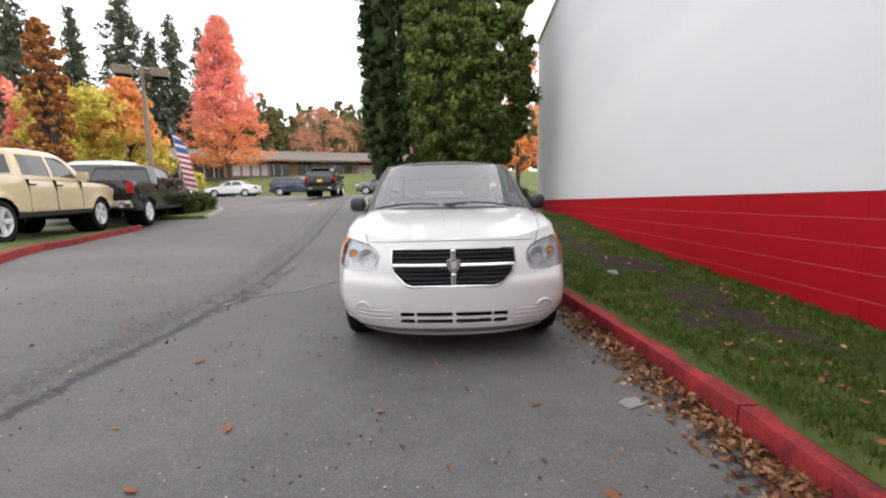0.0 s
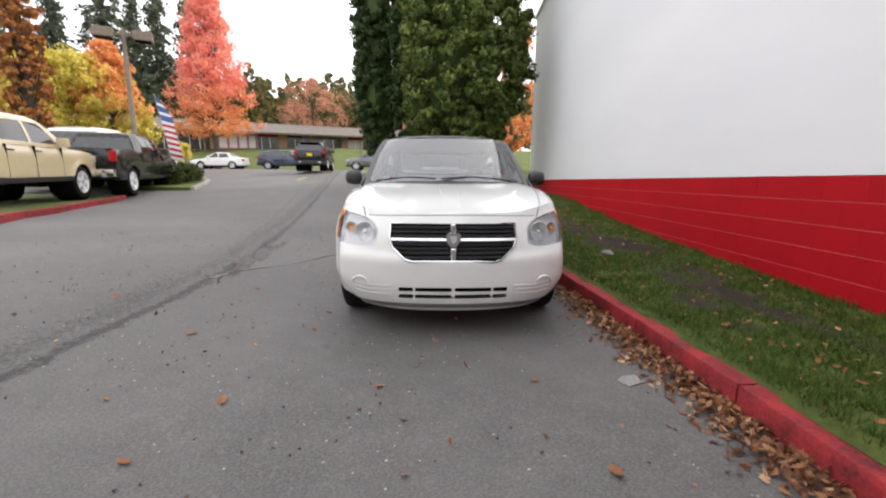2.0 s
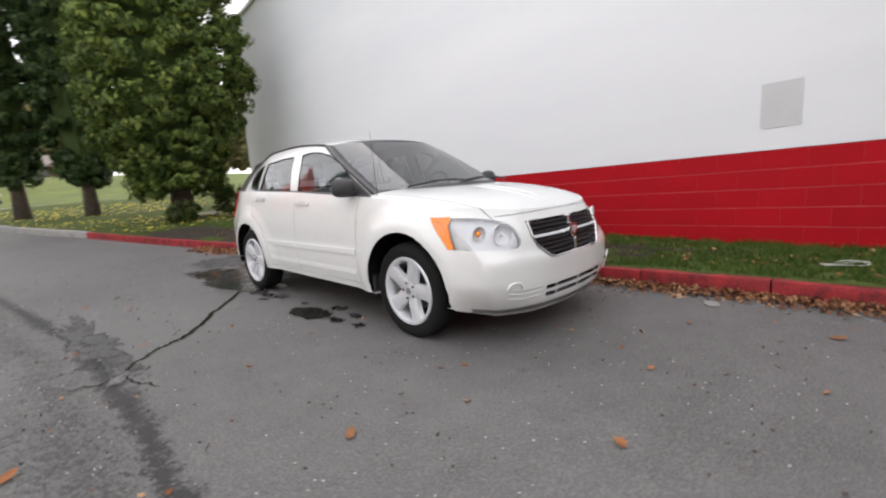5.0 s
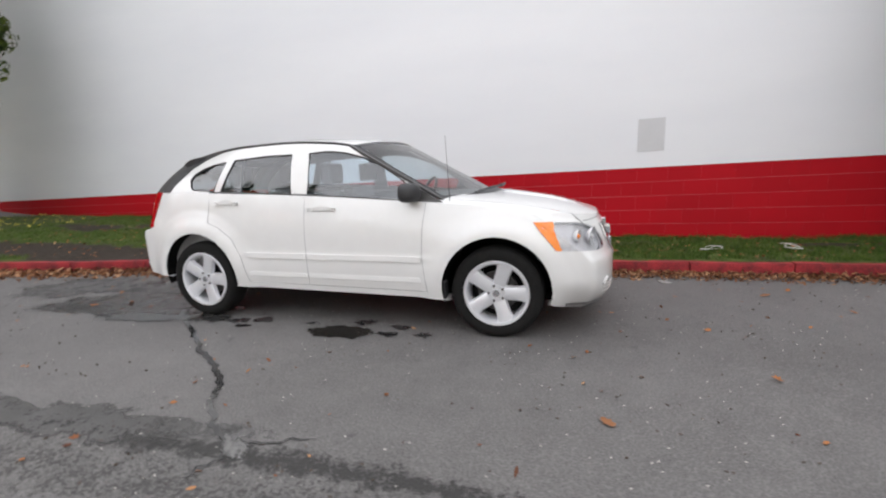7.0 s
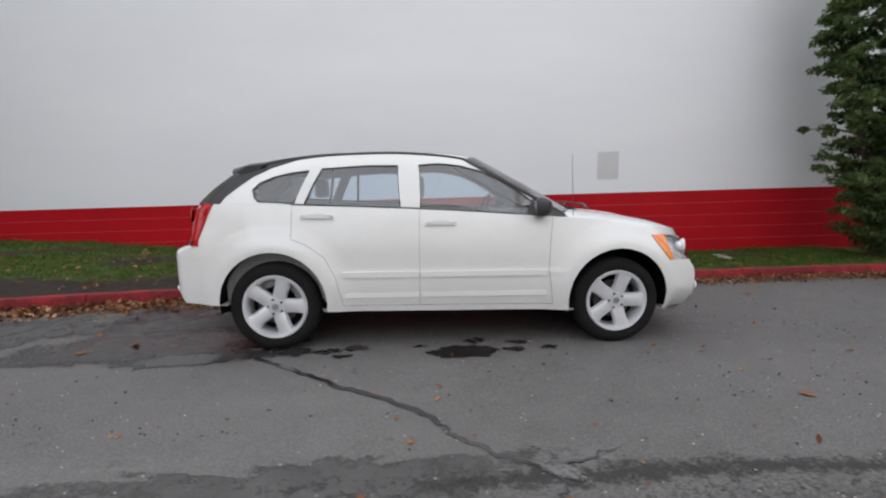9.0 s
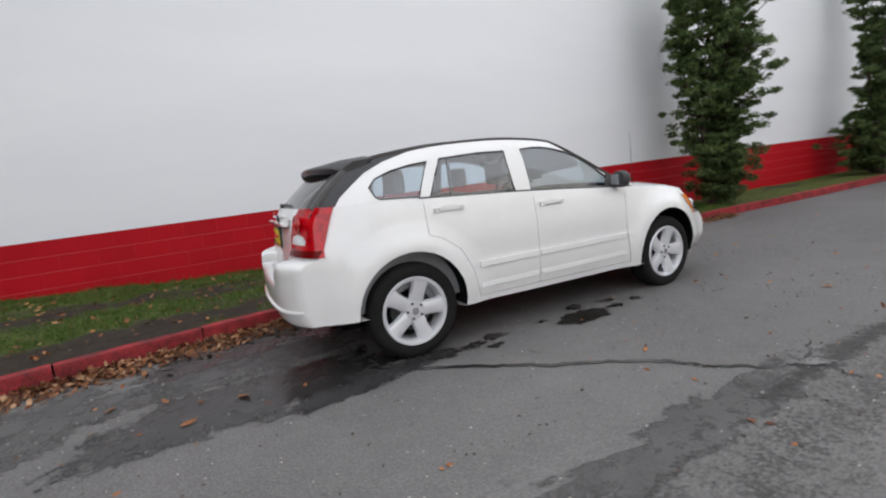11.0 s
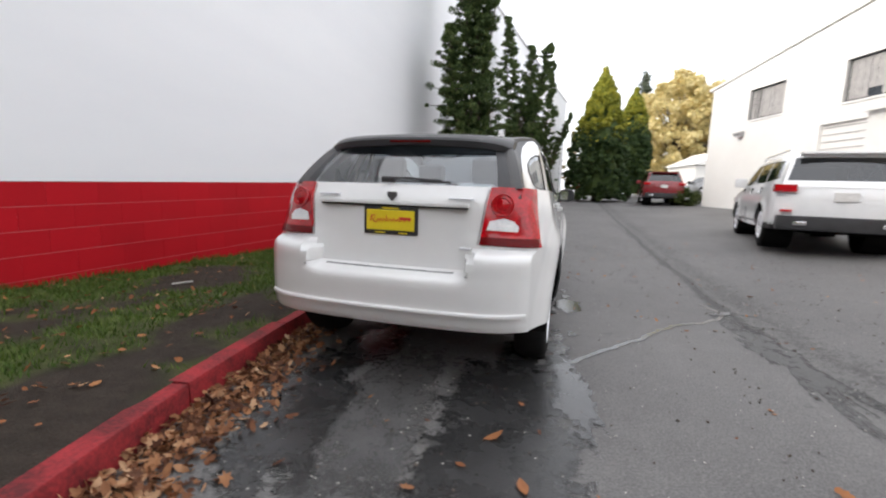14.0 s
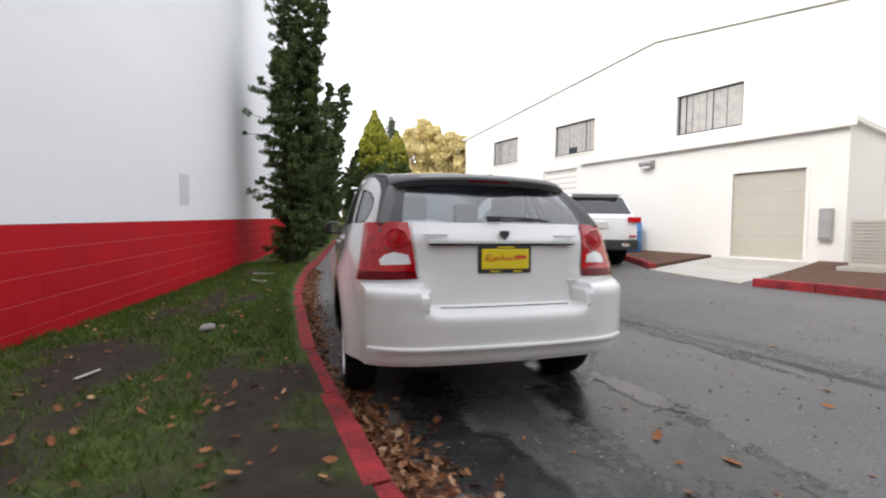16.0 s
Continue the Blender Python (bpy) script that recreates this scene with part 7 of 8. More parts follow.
def fir(name, label, at, h, r, seed, bare=0.2, density=1.0, group="tall firs"):
    """Tall forest conifer with drooping whorls."""
    rg = np.random.default_rng(seed)
    tree = thing(name, label, "tree", at, group=group)
    part("trunk", trunk_mesh(rg, h, 0.011 * h, 0.15), "bark", tree, "straight bare trunk", True)
    cs, ln = [], []
    z = h * bare
    while z < h * 0.99:
        t = (z - h * bare) / (h * (1 - bare))
        R = r * (1 - t) ** 0.8 * (0.75 + 0.35 * rg.random()) + 0.25
        for k in range(int(rg.integers(5, 8))):
            if rg.random() < 0.18:
                continue
            w, L = rg.uniform(0, 6.283), R * rg.uniform(0.5, 1.1)
            m = max(3, int(L * 9 * density))
            s_ = rg.random(m) ** 0.7
            cs.append(np.stack([np.cos(w) * L * s_, np.sin(w) * L * s_, z - L * 0.28 * s_ ** 1.5 + 0.15 * rg.normal(size=m)], axis=1) + rg.normal(size=(m, 3)) * 0.16)
        z += h * 0.021
    pts = np.concatenate(cs)
    pts = np.repeat(pts, 3, axis=0) + rg.normal(size=(len(pts) * 3, 3)) * 0.16
    v, q = leaf_quads(rg, pts, 0.24, 2.2, -0.3)
    fast_mesh("crown", v, q, "f_fir", tree, "drooping needles, greyed and paled for haze")
    return tree


def shrub(name, label, at, r, h, seed, material="f_shrub", size=0.06, n=2600, group=""):
    rg = np.random.default_rng(seed)
    sh = thing(name, label, "shrub", at, group=group)
    c = rg.normal(size=(26, 3))
    c /= np.linalg.norm(c, axis=1)[:, None]
    c = np.stack([c[:, 0] * r * 0.72, c[:, 1] * r * 0.72, h * (0.42 + 0.38 * c[:, 2])], axis=1)
    pts, nrm = clump_points(rg, c, np.full((26, 3), r * 0.34), n // 26)
    pts[:, 2] = np.maximum(pts[:, 2], 0.01)
    v, q = leaf_quads(rg, pts, size, 1.5, 0.2, 0.3, nrm, 0.55)
    stems = bmesh.new()
    for k in range(0, 26, 4):
        add_tube(stems, [(0, 0, -0.05), tuple(c[k] * 0.5), tuple(c[k])], 0.012, 5)
    part("stems", stems, "bark", sh)
    fast_mesh("leaves", v, q, material, sh, "small dense leaves")
    return sh


def lawn_at(x, y):
    return (x, y, lawn_z(x, y))


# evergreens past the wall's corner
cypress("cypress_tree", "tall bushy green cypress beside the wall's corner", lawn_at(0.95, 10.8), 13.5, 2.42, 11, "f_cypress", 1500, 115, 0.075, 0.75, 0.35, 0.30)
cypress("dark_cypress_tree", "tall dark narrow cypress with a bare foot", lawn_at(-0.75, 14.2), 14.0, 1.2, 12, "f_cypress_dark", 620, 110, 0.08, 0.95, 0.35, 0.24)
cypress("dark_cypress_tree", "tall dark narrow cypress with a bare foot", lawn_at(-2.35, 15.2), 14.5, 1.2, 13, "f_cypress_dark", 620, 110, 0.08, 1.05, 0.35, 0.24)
shrub("shrub", "low dark shrub under the cypresses", lawn_at(0.6, 9.4), 0.45, 0.6, 31, "f_shrub")
shrub("shrub", "low dark shrub by the wall's corner", lawn_at(2.9, 12.4), 0.7, 1.1, 32, "f_shrub")
broadleaf("pale_orange_tree", "thin orange autumn tree behind the wall's corner", (5.2, 24, ground_z(5.2, 24)), 9.5, 2.2, 1.5, 33, "f_orange", 90, 60, 0.14)
# evergreens along the wall towards the lot
juniper("juniper_tree", "tall dark twisted evergreen at the wall", lawn_at(1.72, -6.35), 7.8, 1.0, 21, [(0.0, 0.0, 7.6, 1.15), (-0.35, 0.25, 6.0, 1.0), (-0.9, 0.35, 6.9, 0.45), (0.05, 0.95, 4.4, 0.75)], 100, 0.05, 0.55)
juniper("juniper_tree", "forked dark evergreen at the wall", lawn_at(1.12, -11.9), 6.8, 0.75, 22, [(0.62, 0.2, 6.7, 0.72), (-0.25, 0.0, 5.8, 0.82), (-0.95, -0.2, 5.9, 0.66), (-0.1, 0.3, 3.9, 1.10)], 85, 0.06, 0.50)
juniper("juniper_tree", "leaning dark evergreen at the wall", lawn_at(0.83, -17.6), 6.6, 0.8, 23, [(0.45, 0.0, 5.7, 0.72), (-0.50, 0.0, 6.5, 0.80), (-1.35, 0.1, 4.3, 0.34), (0.1, 0.2, 3.8, 1.20)], 85, 0.065, 0.50)
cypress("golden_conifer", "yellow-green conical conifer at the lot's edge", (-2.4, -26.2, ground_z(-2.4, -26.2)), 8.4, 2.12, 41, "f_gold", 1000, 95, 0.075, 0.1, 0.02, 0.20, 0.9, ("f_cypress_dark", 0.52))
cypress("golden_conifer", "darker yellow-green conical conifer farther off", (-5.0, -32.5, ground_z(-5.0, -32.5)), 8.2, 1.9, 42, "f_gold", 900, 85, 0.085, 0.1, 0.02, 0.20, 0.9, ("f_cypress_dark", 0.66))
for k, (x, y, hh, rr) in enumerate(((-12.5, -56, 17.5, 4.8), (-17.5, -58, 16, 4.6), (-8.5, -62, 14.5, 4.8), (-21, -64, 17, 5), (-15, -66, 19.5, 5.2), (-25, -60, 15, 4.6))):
    broadleaf("yellow_tree", "yellow autumn tree behind the lot, leaf colour paled for haze", (x, y, ground_z(x, y) - 0.3), hh * 0.84, rr, 1.0, 50 + k, "f_hazy", 190, 80, 0.30, "oval", "yellow trees behind the lot")
fir("fir_tree", "tall dark fir far off", (-11.0, -75, 1.0), 20, 3.2, 58)
shrub("shrub", "rounded green shrub at the warehouse corner", (-6.5, -20.9, ground_z(-6.5, -20.9)), 0.85, 0.95, 34, "f_shrub", 0.07)

# across the street
broadleaf("scarlet_tree", "scarlet and orange autumn tree on the bank", (-20.6, 38.6, ground_z(-20.6, 38.6)), 16.6, 3.9, 3.3, 61, "f_red", 560, 80, 0.12, "cone", "", ("f_orange", 0.24))
broadleaf("yellow_maple", "yellow autumn tree behind the pickups", (-22.6, 23.6, ground_z(-22.6, 23.6)), 7.4, 3.3, 2.2, 62, "f_yellow", 170, 90, 0.14)
broadleaf("orange_maple", "orange autumn tree with a yellow skirt", (-20.6, 24.8, ground_z(-20.6, 24.8)), 7.8, 2.9, 2.1, 63, "f_orange", 170, 90, 0.14, "cone", "", ("f_yellow", 0.35))
broadleaf("rust_column_tree", "narrow rust-brown columnar tree", (-19.5, 17.7, ground_z(-19.5, 17.7)), 9.4, 0.92, 0.8, 64, "f_rust", 420, 70, 0.10, "column")
broadleaf("pink_tree", "small faded pink autumn tree on the bank", (-19.0, 69.0, ground_z(-19.0, 69.0)), 10.5, 5.2, 2.2, 65, "f_pink", 110, 60, 0.18, "flat")
broadleaf("pink_tree", "small faded pink autumn tree on the bank", (-7.0, 76.0, ground_z(-7.0, 76.0)), 11.0, 5.2, 2.4, 66, "f_pink", 90, 60, 0.18, "flat")
broadleaf("red_maple", "crimson tree at the lot's far side", (-27.0, 22.0, ground_z(-27, 22)), 8, 2.6, 2.0, 67, "f_red", 120, 60, 0.16)
for k, (x, y, hh, rr, ba) in enumerate(((-47.6, 65.3, 26, 5.6, 0.12), (-42.3, 68.5, 23.5, 3.6, 0.12), (-38.6, 70.3, 22, 3.2, 0.15), (-52.6, 61.7, 22.5, 2.8, 0.1), (-54.6, 54, 29, 4.2, 0.15), (-60, 57, 30, 4.4, 0.15), (-66, 52, 32, 4.5, 0.15), (-62, 43, 30, 4.5, 0.15), (-45.5, 68, 21, 3.0, 0.1))):
    fir("fir_tree", "tall dark fir behind the shops", (x, y, ground_z(x, y) - 0.3), hh * 1.10, rr * 1.55, 70 + k, ba, 0.85)
fir("thin_fir", "tall thin fir with a bare trunk", (-8.6, 55.2, ground_z(-8.6, 55.2)), 24, 1.9, 90, 0.28, 0.6)

# wooded hill beyond: one mass of small crowns
rg = np.random.default_rng(95)
cs, rs = [], []
for k in range(860):
    w = rg.uniform(-1.15, 0.45)
    d = rg.uniform(88, 165)
    x, y = math.sin(w) * d, math.cos(w) * d
    z0 = ground_z(x, y) + (d - 88) * 0.06
    hh, rr = rg.uniform(8, 14.5), rg.uniform(2.2, 4.0)
    spiky = rg.random() < 0.4
    for j in range(16):
        t = j / 15
        pr = rr * (1 - t) * 0.8 + 0.3 if spiky else rr * math.sqrt(max(0.05, 1 - (2 * t - 0.9) ** 2)) * rg.uniform(0.4, 1)
        a = rg.uniform(0, 6.28)
        cs.append((x + pr * math.cos(a) * 0.8, y + pr * math.sin(a) * 0.8, z0 + 1.0 + t * hh))
        rs.append(0.45 + pr * 0.30)
for k in range(90):
    w = rg.uniform(-0.9, 0.9)
    d = rg.uniform(75, 130)
    x, y = -8 + math.sin(w) * d, -8 - math.cos(w) * d
    hh, rr = rg.uniform(7, 13), rg.uniform(2.2, 4.2)
    for j in range(12):
        t = j / 11
        pr = rr * math.sqrt(max(0.05, 1 - (2 * t - 0.9) ** 2)) * rg.uniform(0.4, 1)
        a = rg.uniform(0, 6.28)
        cs.append((x + pr * math.cos(a) * 0.8, y + pr * math.sin(a) * 0.8, ground_z(x, y) + 1.0 + t * hh))
        rs.append(0.5 + pr * 0.3)
rs = np.array(rs)
pts, nrm = clump_points(rg, np.array(cs), np.stack([rs, rs, rs], axis=1), 24)
v, q = leaf_quads(rg, pts, 0.55, 1.4, 0, 0.3, nrm, 0.5)
wood = fast_mesh("far_wood", v, q, "f_hill")
tagged(wood, "mixed autumn wood on the far hillside", "wood", kind="stuff")

# ---- shops across the street ----
SA, SB = Vector((-62, 36.4, 0)), Vector((6, 70.4, 0))
sdir = (SB - SA).normalized()
sang = math.degrees(math.atan2(sdir.y, sdir.x))
mall = thing("shop_row", "long low row of shops with a brown roof", "building", (SA.x, SA.y, 3.7), sang, kind="structure")
SL = (SB - SA).length
part("wall", box((0, 0, -1.5), (SL, 11, 2.15)), "brick_tan", mall, "tan brick wall")
rb = bmesh.new()
rv = [rb.verts.new(p) for p in ((-0.6, -2.6, 1.90), (SL + 0.6, -2.6, 1.90), (SL + 0.6, 5.5, 3.75), (-0.6, 5.5, 3.75), (-0.6, 12.6, 2.16), (SL + 0.6, 12.6, 2.16))]
rb.faces.new((rv[0], rv[1], rv[2], rv[3]))
rb.faces.new((rv[3], rv[2], rv[5], rv[4]))
rb.faces.new((rv[0], rv[3], rv[4]))
rb.faces.new((rv[1], rv[5], rv[2]))
r_ = bmesh.ops.extrude_face_region(rb, geom=list(rb.faces))
bmesh.ops.translate(rb, vec=(0, 0, 0.22), verts=[g for g in r_["geom"] if isinstance(g, bmesh.types.BMVert)])
part("roof", rb, "roof_brown", mall, "brown shingle roof")
rnd = random.Random(7)
x = 1.0
while x < SL - 3:
    wdt = rnd.uniform(2.2, 4.2)
    mt = rnd.choice(["shop_glass", "shop_glass", "bldg_beige", "shop_glass", "shop_glass"])
    sh = part("shop_window", box((x, -0.08, -0.2), (x + wdt, 0.02, 1.62)), mt, mall, "shop front")
    for k in range(1, int(wdt)):
        part("mullion", box((x + k * wdt / int(wdt) - 0.05, -0.12, -0.2), (x + k * wdt / int(wdt) + 0.05, -0.03, 1.62)), "bldg_white", sh)
    part("sign_band", box((x, -0.10, 1.72), (x + wdt, 0.0, 2.08)), rnd.choice(["wood_post", "bldg_beige", "blue_paint", "wall_red"]), mall, "plain sign band")
    x += wdt + rnd.uniform(0.4, 1.4)
part("pink_shop", box((38.5, -0.16, -0.3), (43.5, 0.03, 2.1)), "pink", mall, "pink painted shop front")
for k in range(4):
    part("pink_shop_window", box((38.8 + k * 1.18, -0.2, 0.1), (39.7 + k * 1.18, -0.15, 1.7)), "bldg_white", mall)
for k in range(int(SL / 6)):
    part("post", box((k * 6 + 1, -1.6, -0.8), (k * 6 + 1.18, -1.42, 2.14)), "wood_post", mall)

# ---- lot furniture on the other side ----
flat_sheet("grass_strip", [(-6.45, 0.3), (-6.88, 1.4), (-7.75, 2.8), (-8.64, 4.3), (-9.2, 5.5), (-9.67, 6.75), (-10.15, 8.4), (-10.5, 10.0), (-10.8, 10.5), (-18, 11.0), (-18, 3.0), (-9.0, 0.4)], 0.13, "grass_far", "mown grass strip with parked pickups", "grass")
kerb_run("kerb_strip", [(-6.32, 0.3), (-6.75, 1.38), (-7.63, 2.8), (-8.52, 4.26), (-9.07, 5.5), (-9.54, 6.71), (-10.02, 8.4), (-10.38, 10.0), (-10.65, 10.5)], 0.15, 0.15, "kerb_red", "red painted kerb of the grass strip")
flat_sheet("shrub_bed", [(-9.9, 13.4), (-10.5, 15.4), (-11.3, 17.6), (-12.6, 19.4), (-15.5, 20), (-15, 14.4)], 0.12, "grass_far", "planted bed by the drive's mouth", "bed")
kerb_run("kerb_shrub_bed", [(-9.75, 13.3), (-10.05, 14.3), (-10.35, 15.3), (-10.75, 16.4), (-11.2, 17.6), (-12.0, 18.8), (-13.2, 19.7)], 0.15, 0.15, "kerb_grey", "grey kerb of the planted bed")
for k, (x, y, rr) in enumerate(((-11.4, 15.4, 0.8), (-12.0, 16.8, 0.85), (-13.0, 17.6, 0.8), (-13.2, 15.4, 0.7))):
    shrub("shrub", "clipped green shrub in the bed", (x, y, ground_z(x, y) + 0.1), rr, 0.95, 100 + k, "f_shrub", 0.07, 2400, "bed shrubs")
shrub("yellow_shrub", "tall yellow autumn shrub", (-13.0, 18.7, ground_z(-13.0, 18.7) + 0.1), 0.6, 2.2, 105, "f_yellow", 0.08, 1800)
lp = thing("lot_light", "tall wooden pole with two box lights", "street lamp", (-14.6, 17.5, ground_z(-14.6, 17.5) - 0.1), 25)
part("pole", cyl(0.13, 0.09, (0, 0, 0), (0, 0, 7.25), 12), "wood_post", lp, "weathered wooden pole", True)
part("arm", box((-0.65, -0.05, 6.95), (0.65, 0.05, 7.06)), "wood_post", lp)
for s in (-1, 1):
    hd = part("light_head", box((s * 0.78 - 0.40, -0.28, 6.80), (s * 0.78 + 0.40, 0.28, 7.22), 0.03), "wood_post", lp, "brown box light")
    part("light_lens", box((s * 0.78 - 0.32, -0.22, 6.75), (s * 0.78 + 0.32, 0.22, 6.798)), "dark", hd)
fl = thing("feather_flag", "red white and blue feather flag on a pole", "flag", (-12.0, 15.6, ground_z(-12.0, 15.6)), 24)
fpts = [(0.30 - 0.62 * (t ** 1.0), 0, 0.05 + 4.05 * t) for t in np.linspace(0, 1, 14)]
pb = bmesh.new()
add_tube(pb, fpts, lambda t: 0.022 - 0.012 * t, 6)
part("pole", pb, "steel_grey", fl, "bent grey pole")
for k in range(22):
    t0, t1 = 0.30 + 0.70 * k / 22, 0.30 + 0.70 * (k + 1) / 22
    sb = bmesh.new()
    def edge(t, side):
        x = 0.30 - 0.62 * t
        wv = 0.50 * math.sin(min(1, (1.02 - t) / 0.30) * math.pi / 2) if t > 0.7 else 0.50
        return (x + (wv if side else 0.02), 0.04 * math.sin(8 * t + side), 0.05 + 4.05 * t + (0.0 if not side else -0.12))
    v = [sb.verts.new(edge(t, s)) for t, s in ((t0, 0), (t0, 1), (t1, 1), (t1, 0))]
    sb.faces.new(v)
    part("flag_band", sb, ("flag_white" if k % 3 == 0 else "flag_blue") if k > 12 else ("flag_red" if k % 2 else "flag_white"), fl)
sg = thing("red_sign", "small red sign on a wooden post", "sign", (-1.25, -25.6, ground_z(-1.25, -25.6)), -4)
part("post", box((-0.07, -0.05, -0.1), (0.07, 0.05, 1.2)), "wood_post", sg)
part("panel", box((-0.15, 0.051, 0.85), (0.15, 0.075, 1.28), 0.01), "wall_red", sg, "red panel")
part("panel_mark", box((-0.08, 0.076, 1.0), (0.08, 0.079, 1.1)), "paper", sg)
hut = thing("far_shed", "small white gabled building far off", "building", (-13.6, -45.0, ground_z(-13.6, -45)), 12, kind="structure")
part("wall", box((-2.6, -3, 0), (2.6, 3, 2.6)), "bldg_white", hut)
part("roof", prism([(-2.9, 2.602), (2.9, 2.602), (0, 4.0)], -3.3, 3.3, "Y"), "bldg_white", hut)
yl = bmesh.new()
for y0, y1 in ((22.5, 25.5), (17.0, 19.0)):
    v = [yl.verts.new((x + (y - 22) * -0.05, y, ground_z(x, y) + 0.012)) for x, y in ((-7.0, y0), (-6.88, y0), (-6.88, y1), (-7.0, y1))]
    yl.faces.new(v)
tagged(part("road_line", yl, "yellow_line"), "worn yellow centre line", "road marking", kind="structure")

# ---- wet stains, cracks, leaves and litter ----
def blob(cx, cy, rx, ry, turn=0.0, rough=0.3, seed=0, n=44):
    """An uneven flat outline."""
    c, s = math.cos(radians(turn)), math.sin(radians(turn))
    out = []
    for k in range(n):
        w = 2 * math.pi * k / n
        d = Vector((math.cos(w), math.sin(w), 0))
        r = 1 + rough * (1.2 * noise.noise(d * 1.7 + Vector((seed, 0, 0))) + 0.7 * noise.noise(d * 5 + Vector((0, seed, 0))) + 0.4 * noise.noise(d * 12 + Vector((0, seed, 3))))
        u, v = rx * r * d.x, ry * r * d.y
        out.append((cx + u * c - v * s, cy + u * s + v * c))
    return out


def stain(name, outlines, mat, label, up=0.004, cat="stain"):
    verts, faces, core = [], [], []
    for o in outlines:
        cx, cy = sum(p[0] for p in o) / len(o), sum(p[1] for p in o) / len(o)
        n, i = len(o), len(verts)
        rings = ((1.25, 0.0), (1.0, 0.45), (0.78, 0.8), (0.5, 1.0), (0.25, 1.0))
        for f, k_ in rings:
            for x, y in o:
                px_, py_ = cx + (x - cx) * f, cy + (y - cy) * f
                verts.append((px_, py_, ground_z(px_, py_) + up))
                core.append(k_)
        verts.append((cx, cy, ground_z(cx, cy) + up))
        core.append(1.0)
        for r_ in range(len(rings) - 1):
            for k in range(n):
                faces.append((i + r_ * n + k, i + r_ * n + (k + 1) % n, i + (r_ + 1) * n + (k + 1) % n, i + (r_ + 1) * n + k))
        for k in range(n):
            faces.append((i + (len(rings) - 1) * n + k, i + (len(rings) - 1) * n + (k + 1) % n, len(verts) - 1))
    ob = mesh_part(name, verts, faces, mat)
    ob.data.attributes.new("core", "FLOAT", "POINT").data.foreach_set("value", core)
    return tagged(ob, label, cat, kind="structure")


stain("wet_patch", [blob(-0.74, 2.30, 0.36, 1.05, 5, 0.30, 1, 60)], "wet", "dark wet patch trailing behind the rear wheel")
stain("wet_patch", [blob(0.30, 2.45, 0.22, 0.85, 14, 0.35, 2)], "wet", "dark wet patch beside the leaf-filled gutter", 0.0045)
stain("water_film", [blob(-1.03, 1.85, 0.13, 0.50, 8, 0.35, 3)], "film", "thin shiny water film beside the wet patch", 0.0065)
stain("damp_patch", [blob(-0.12, 2.5, 0.30, 1.0, 8, 0.3, 12)], "damp", "damp asphalt between the wet patches", 0.0028)
stain("damp_patch", [blob(-0.3, 3.6, 0.45, 0.7, 20, 0.4, 9)], "damp", "damp asphalt behind the car", 0.003)
stain("damp_patch", [blob(-2.43, 0.85, 0.17, 1.2, 3, 0.55, 14, 60)], "damp", "dark damp streak along the worn wheel track", 0.0032)
stain("puddle", [blob(-0.98, -0.10, 0.13, 0.28, 4, 0.22, 4)], "puddle", "small dark puddle beside the car")
for k, (x, y, a, b) in enumerate(((-0.86, 0.72, 0.07, 0.10), (-0.92, 0.92, 0.06, 0.13), (-0.80, -0.55, 0.05, 0.09), (-0.95, -0.50, 0.05, 0.10), (-0.92, -0.78, 0.05, 0.06), (-0.85, 0.22, 0.03, 0.06), (-0.75, -0.2, 0.06, 0.1), (-1.02, 0.80, 0.05, 0.07), (-0.9, 1.18, 0.10, 0.12), (-0.7, 1.45, 0.15, 0.2), (-0.93, 1.40, 0.12, 0.12), (0.3, 1.6, 0.2, 0.4))):
    stain("drip_stain", [blob(x, y, a, b, 0, 0.5, 20 + k, 26)], "wet", "small dark drip stain under the car", 0.005)


def strip_along(pts, w, up, seed):
    """A wavering thin ribbon on the ground."""
    fine = []
    for (x1, y1), (x2, y2) in zip(pts, pts[1:]):
        for k in range(9):
            t = k / 9
            fine.append((x1 + (x2 - x1) * t, y1 + (y2 - y1) * t))
    fine.append(pts[-1])
    bm, prev = bmesh.new(), None
    for k, (x, y) in enumerate(fine):
        x2, y2 = fine[min(k + 1, len(fine) - 1)]
        x0, y0 = fine[max(k - 1, 0)]
        d = Vector((x2 - x0, y2 - y0)).normalized()
        o = 0.035 * noise.noise((k * 0.35, seed, 0)) + 0.012 * noise.noise((k * 1.3, seed, 5))
        ww = w * (0.7 + 0.6 * abs(noise.noise((k * 0.6, seed, 9)))) * min(1, 0.15 + (len(fine) - 1 - k) / 6)
        cx, cy = x - d.y * o, y + d.x * o
        row = [bm.verts.new((cx - d.y * s * ww, cy + d.x * s * ww, ground_z(cx, cy) + up)) for s in (-1, 1)]
        if prev:
            bm.faces.new((prev[0], prev[1], row[1], row[0]))
        prev = row
    bmesh.ops.recalc_face_normals(bm, faces=bm.faces)
    return bm


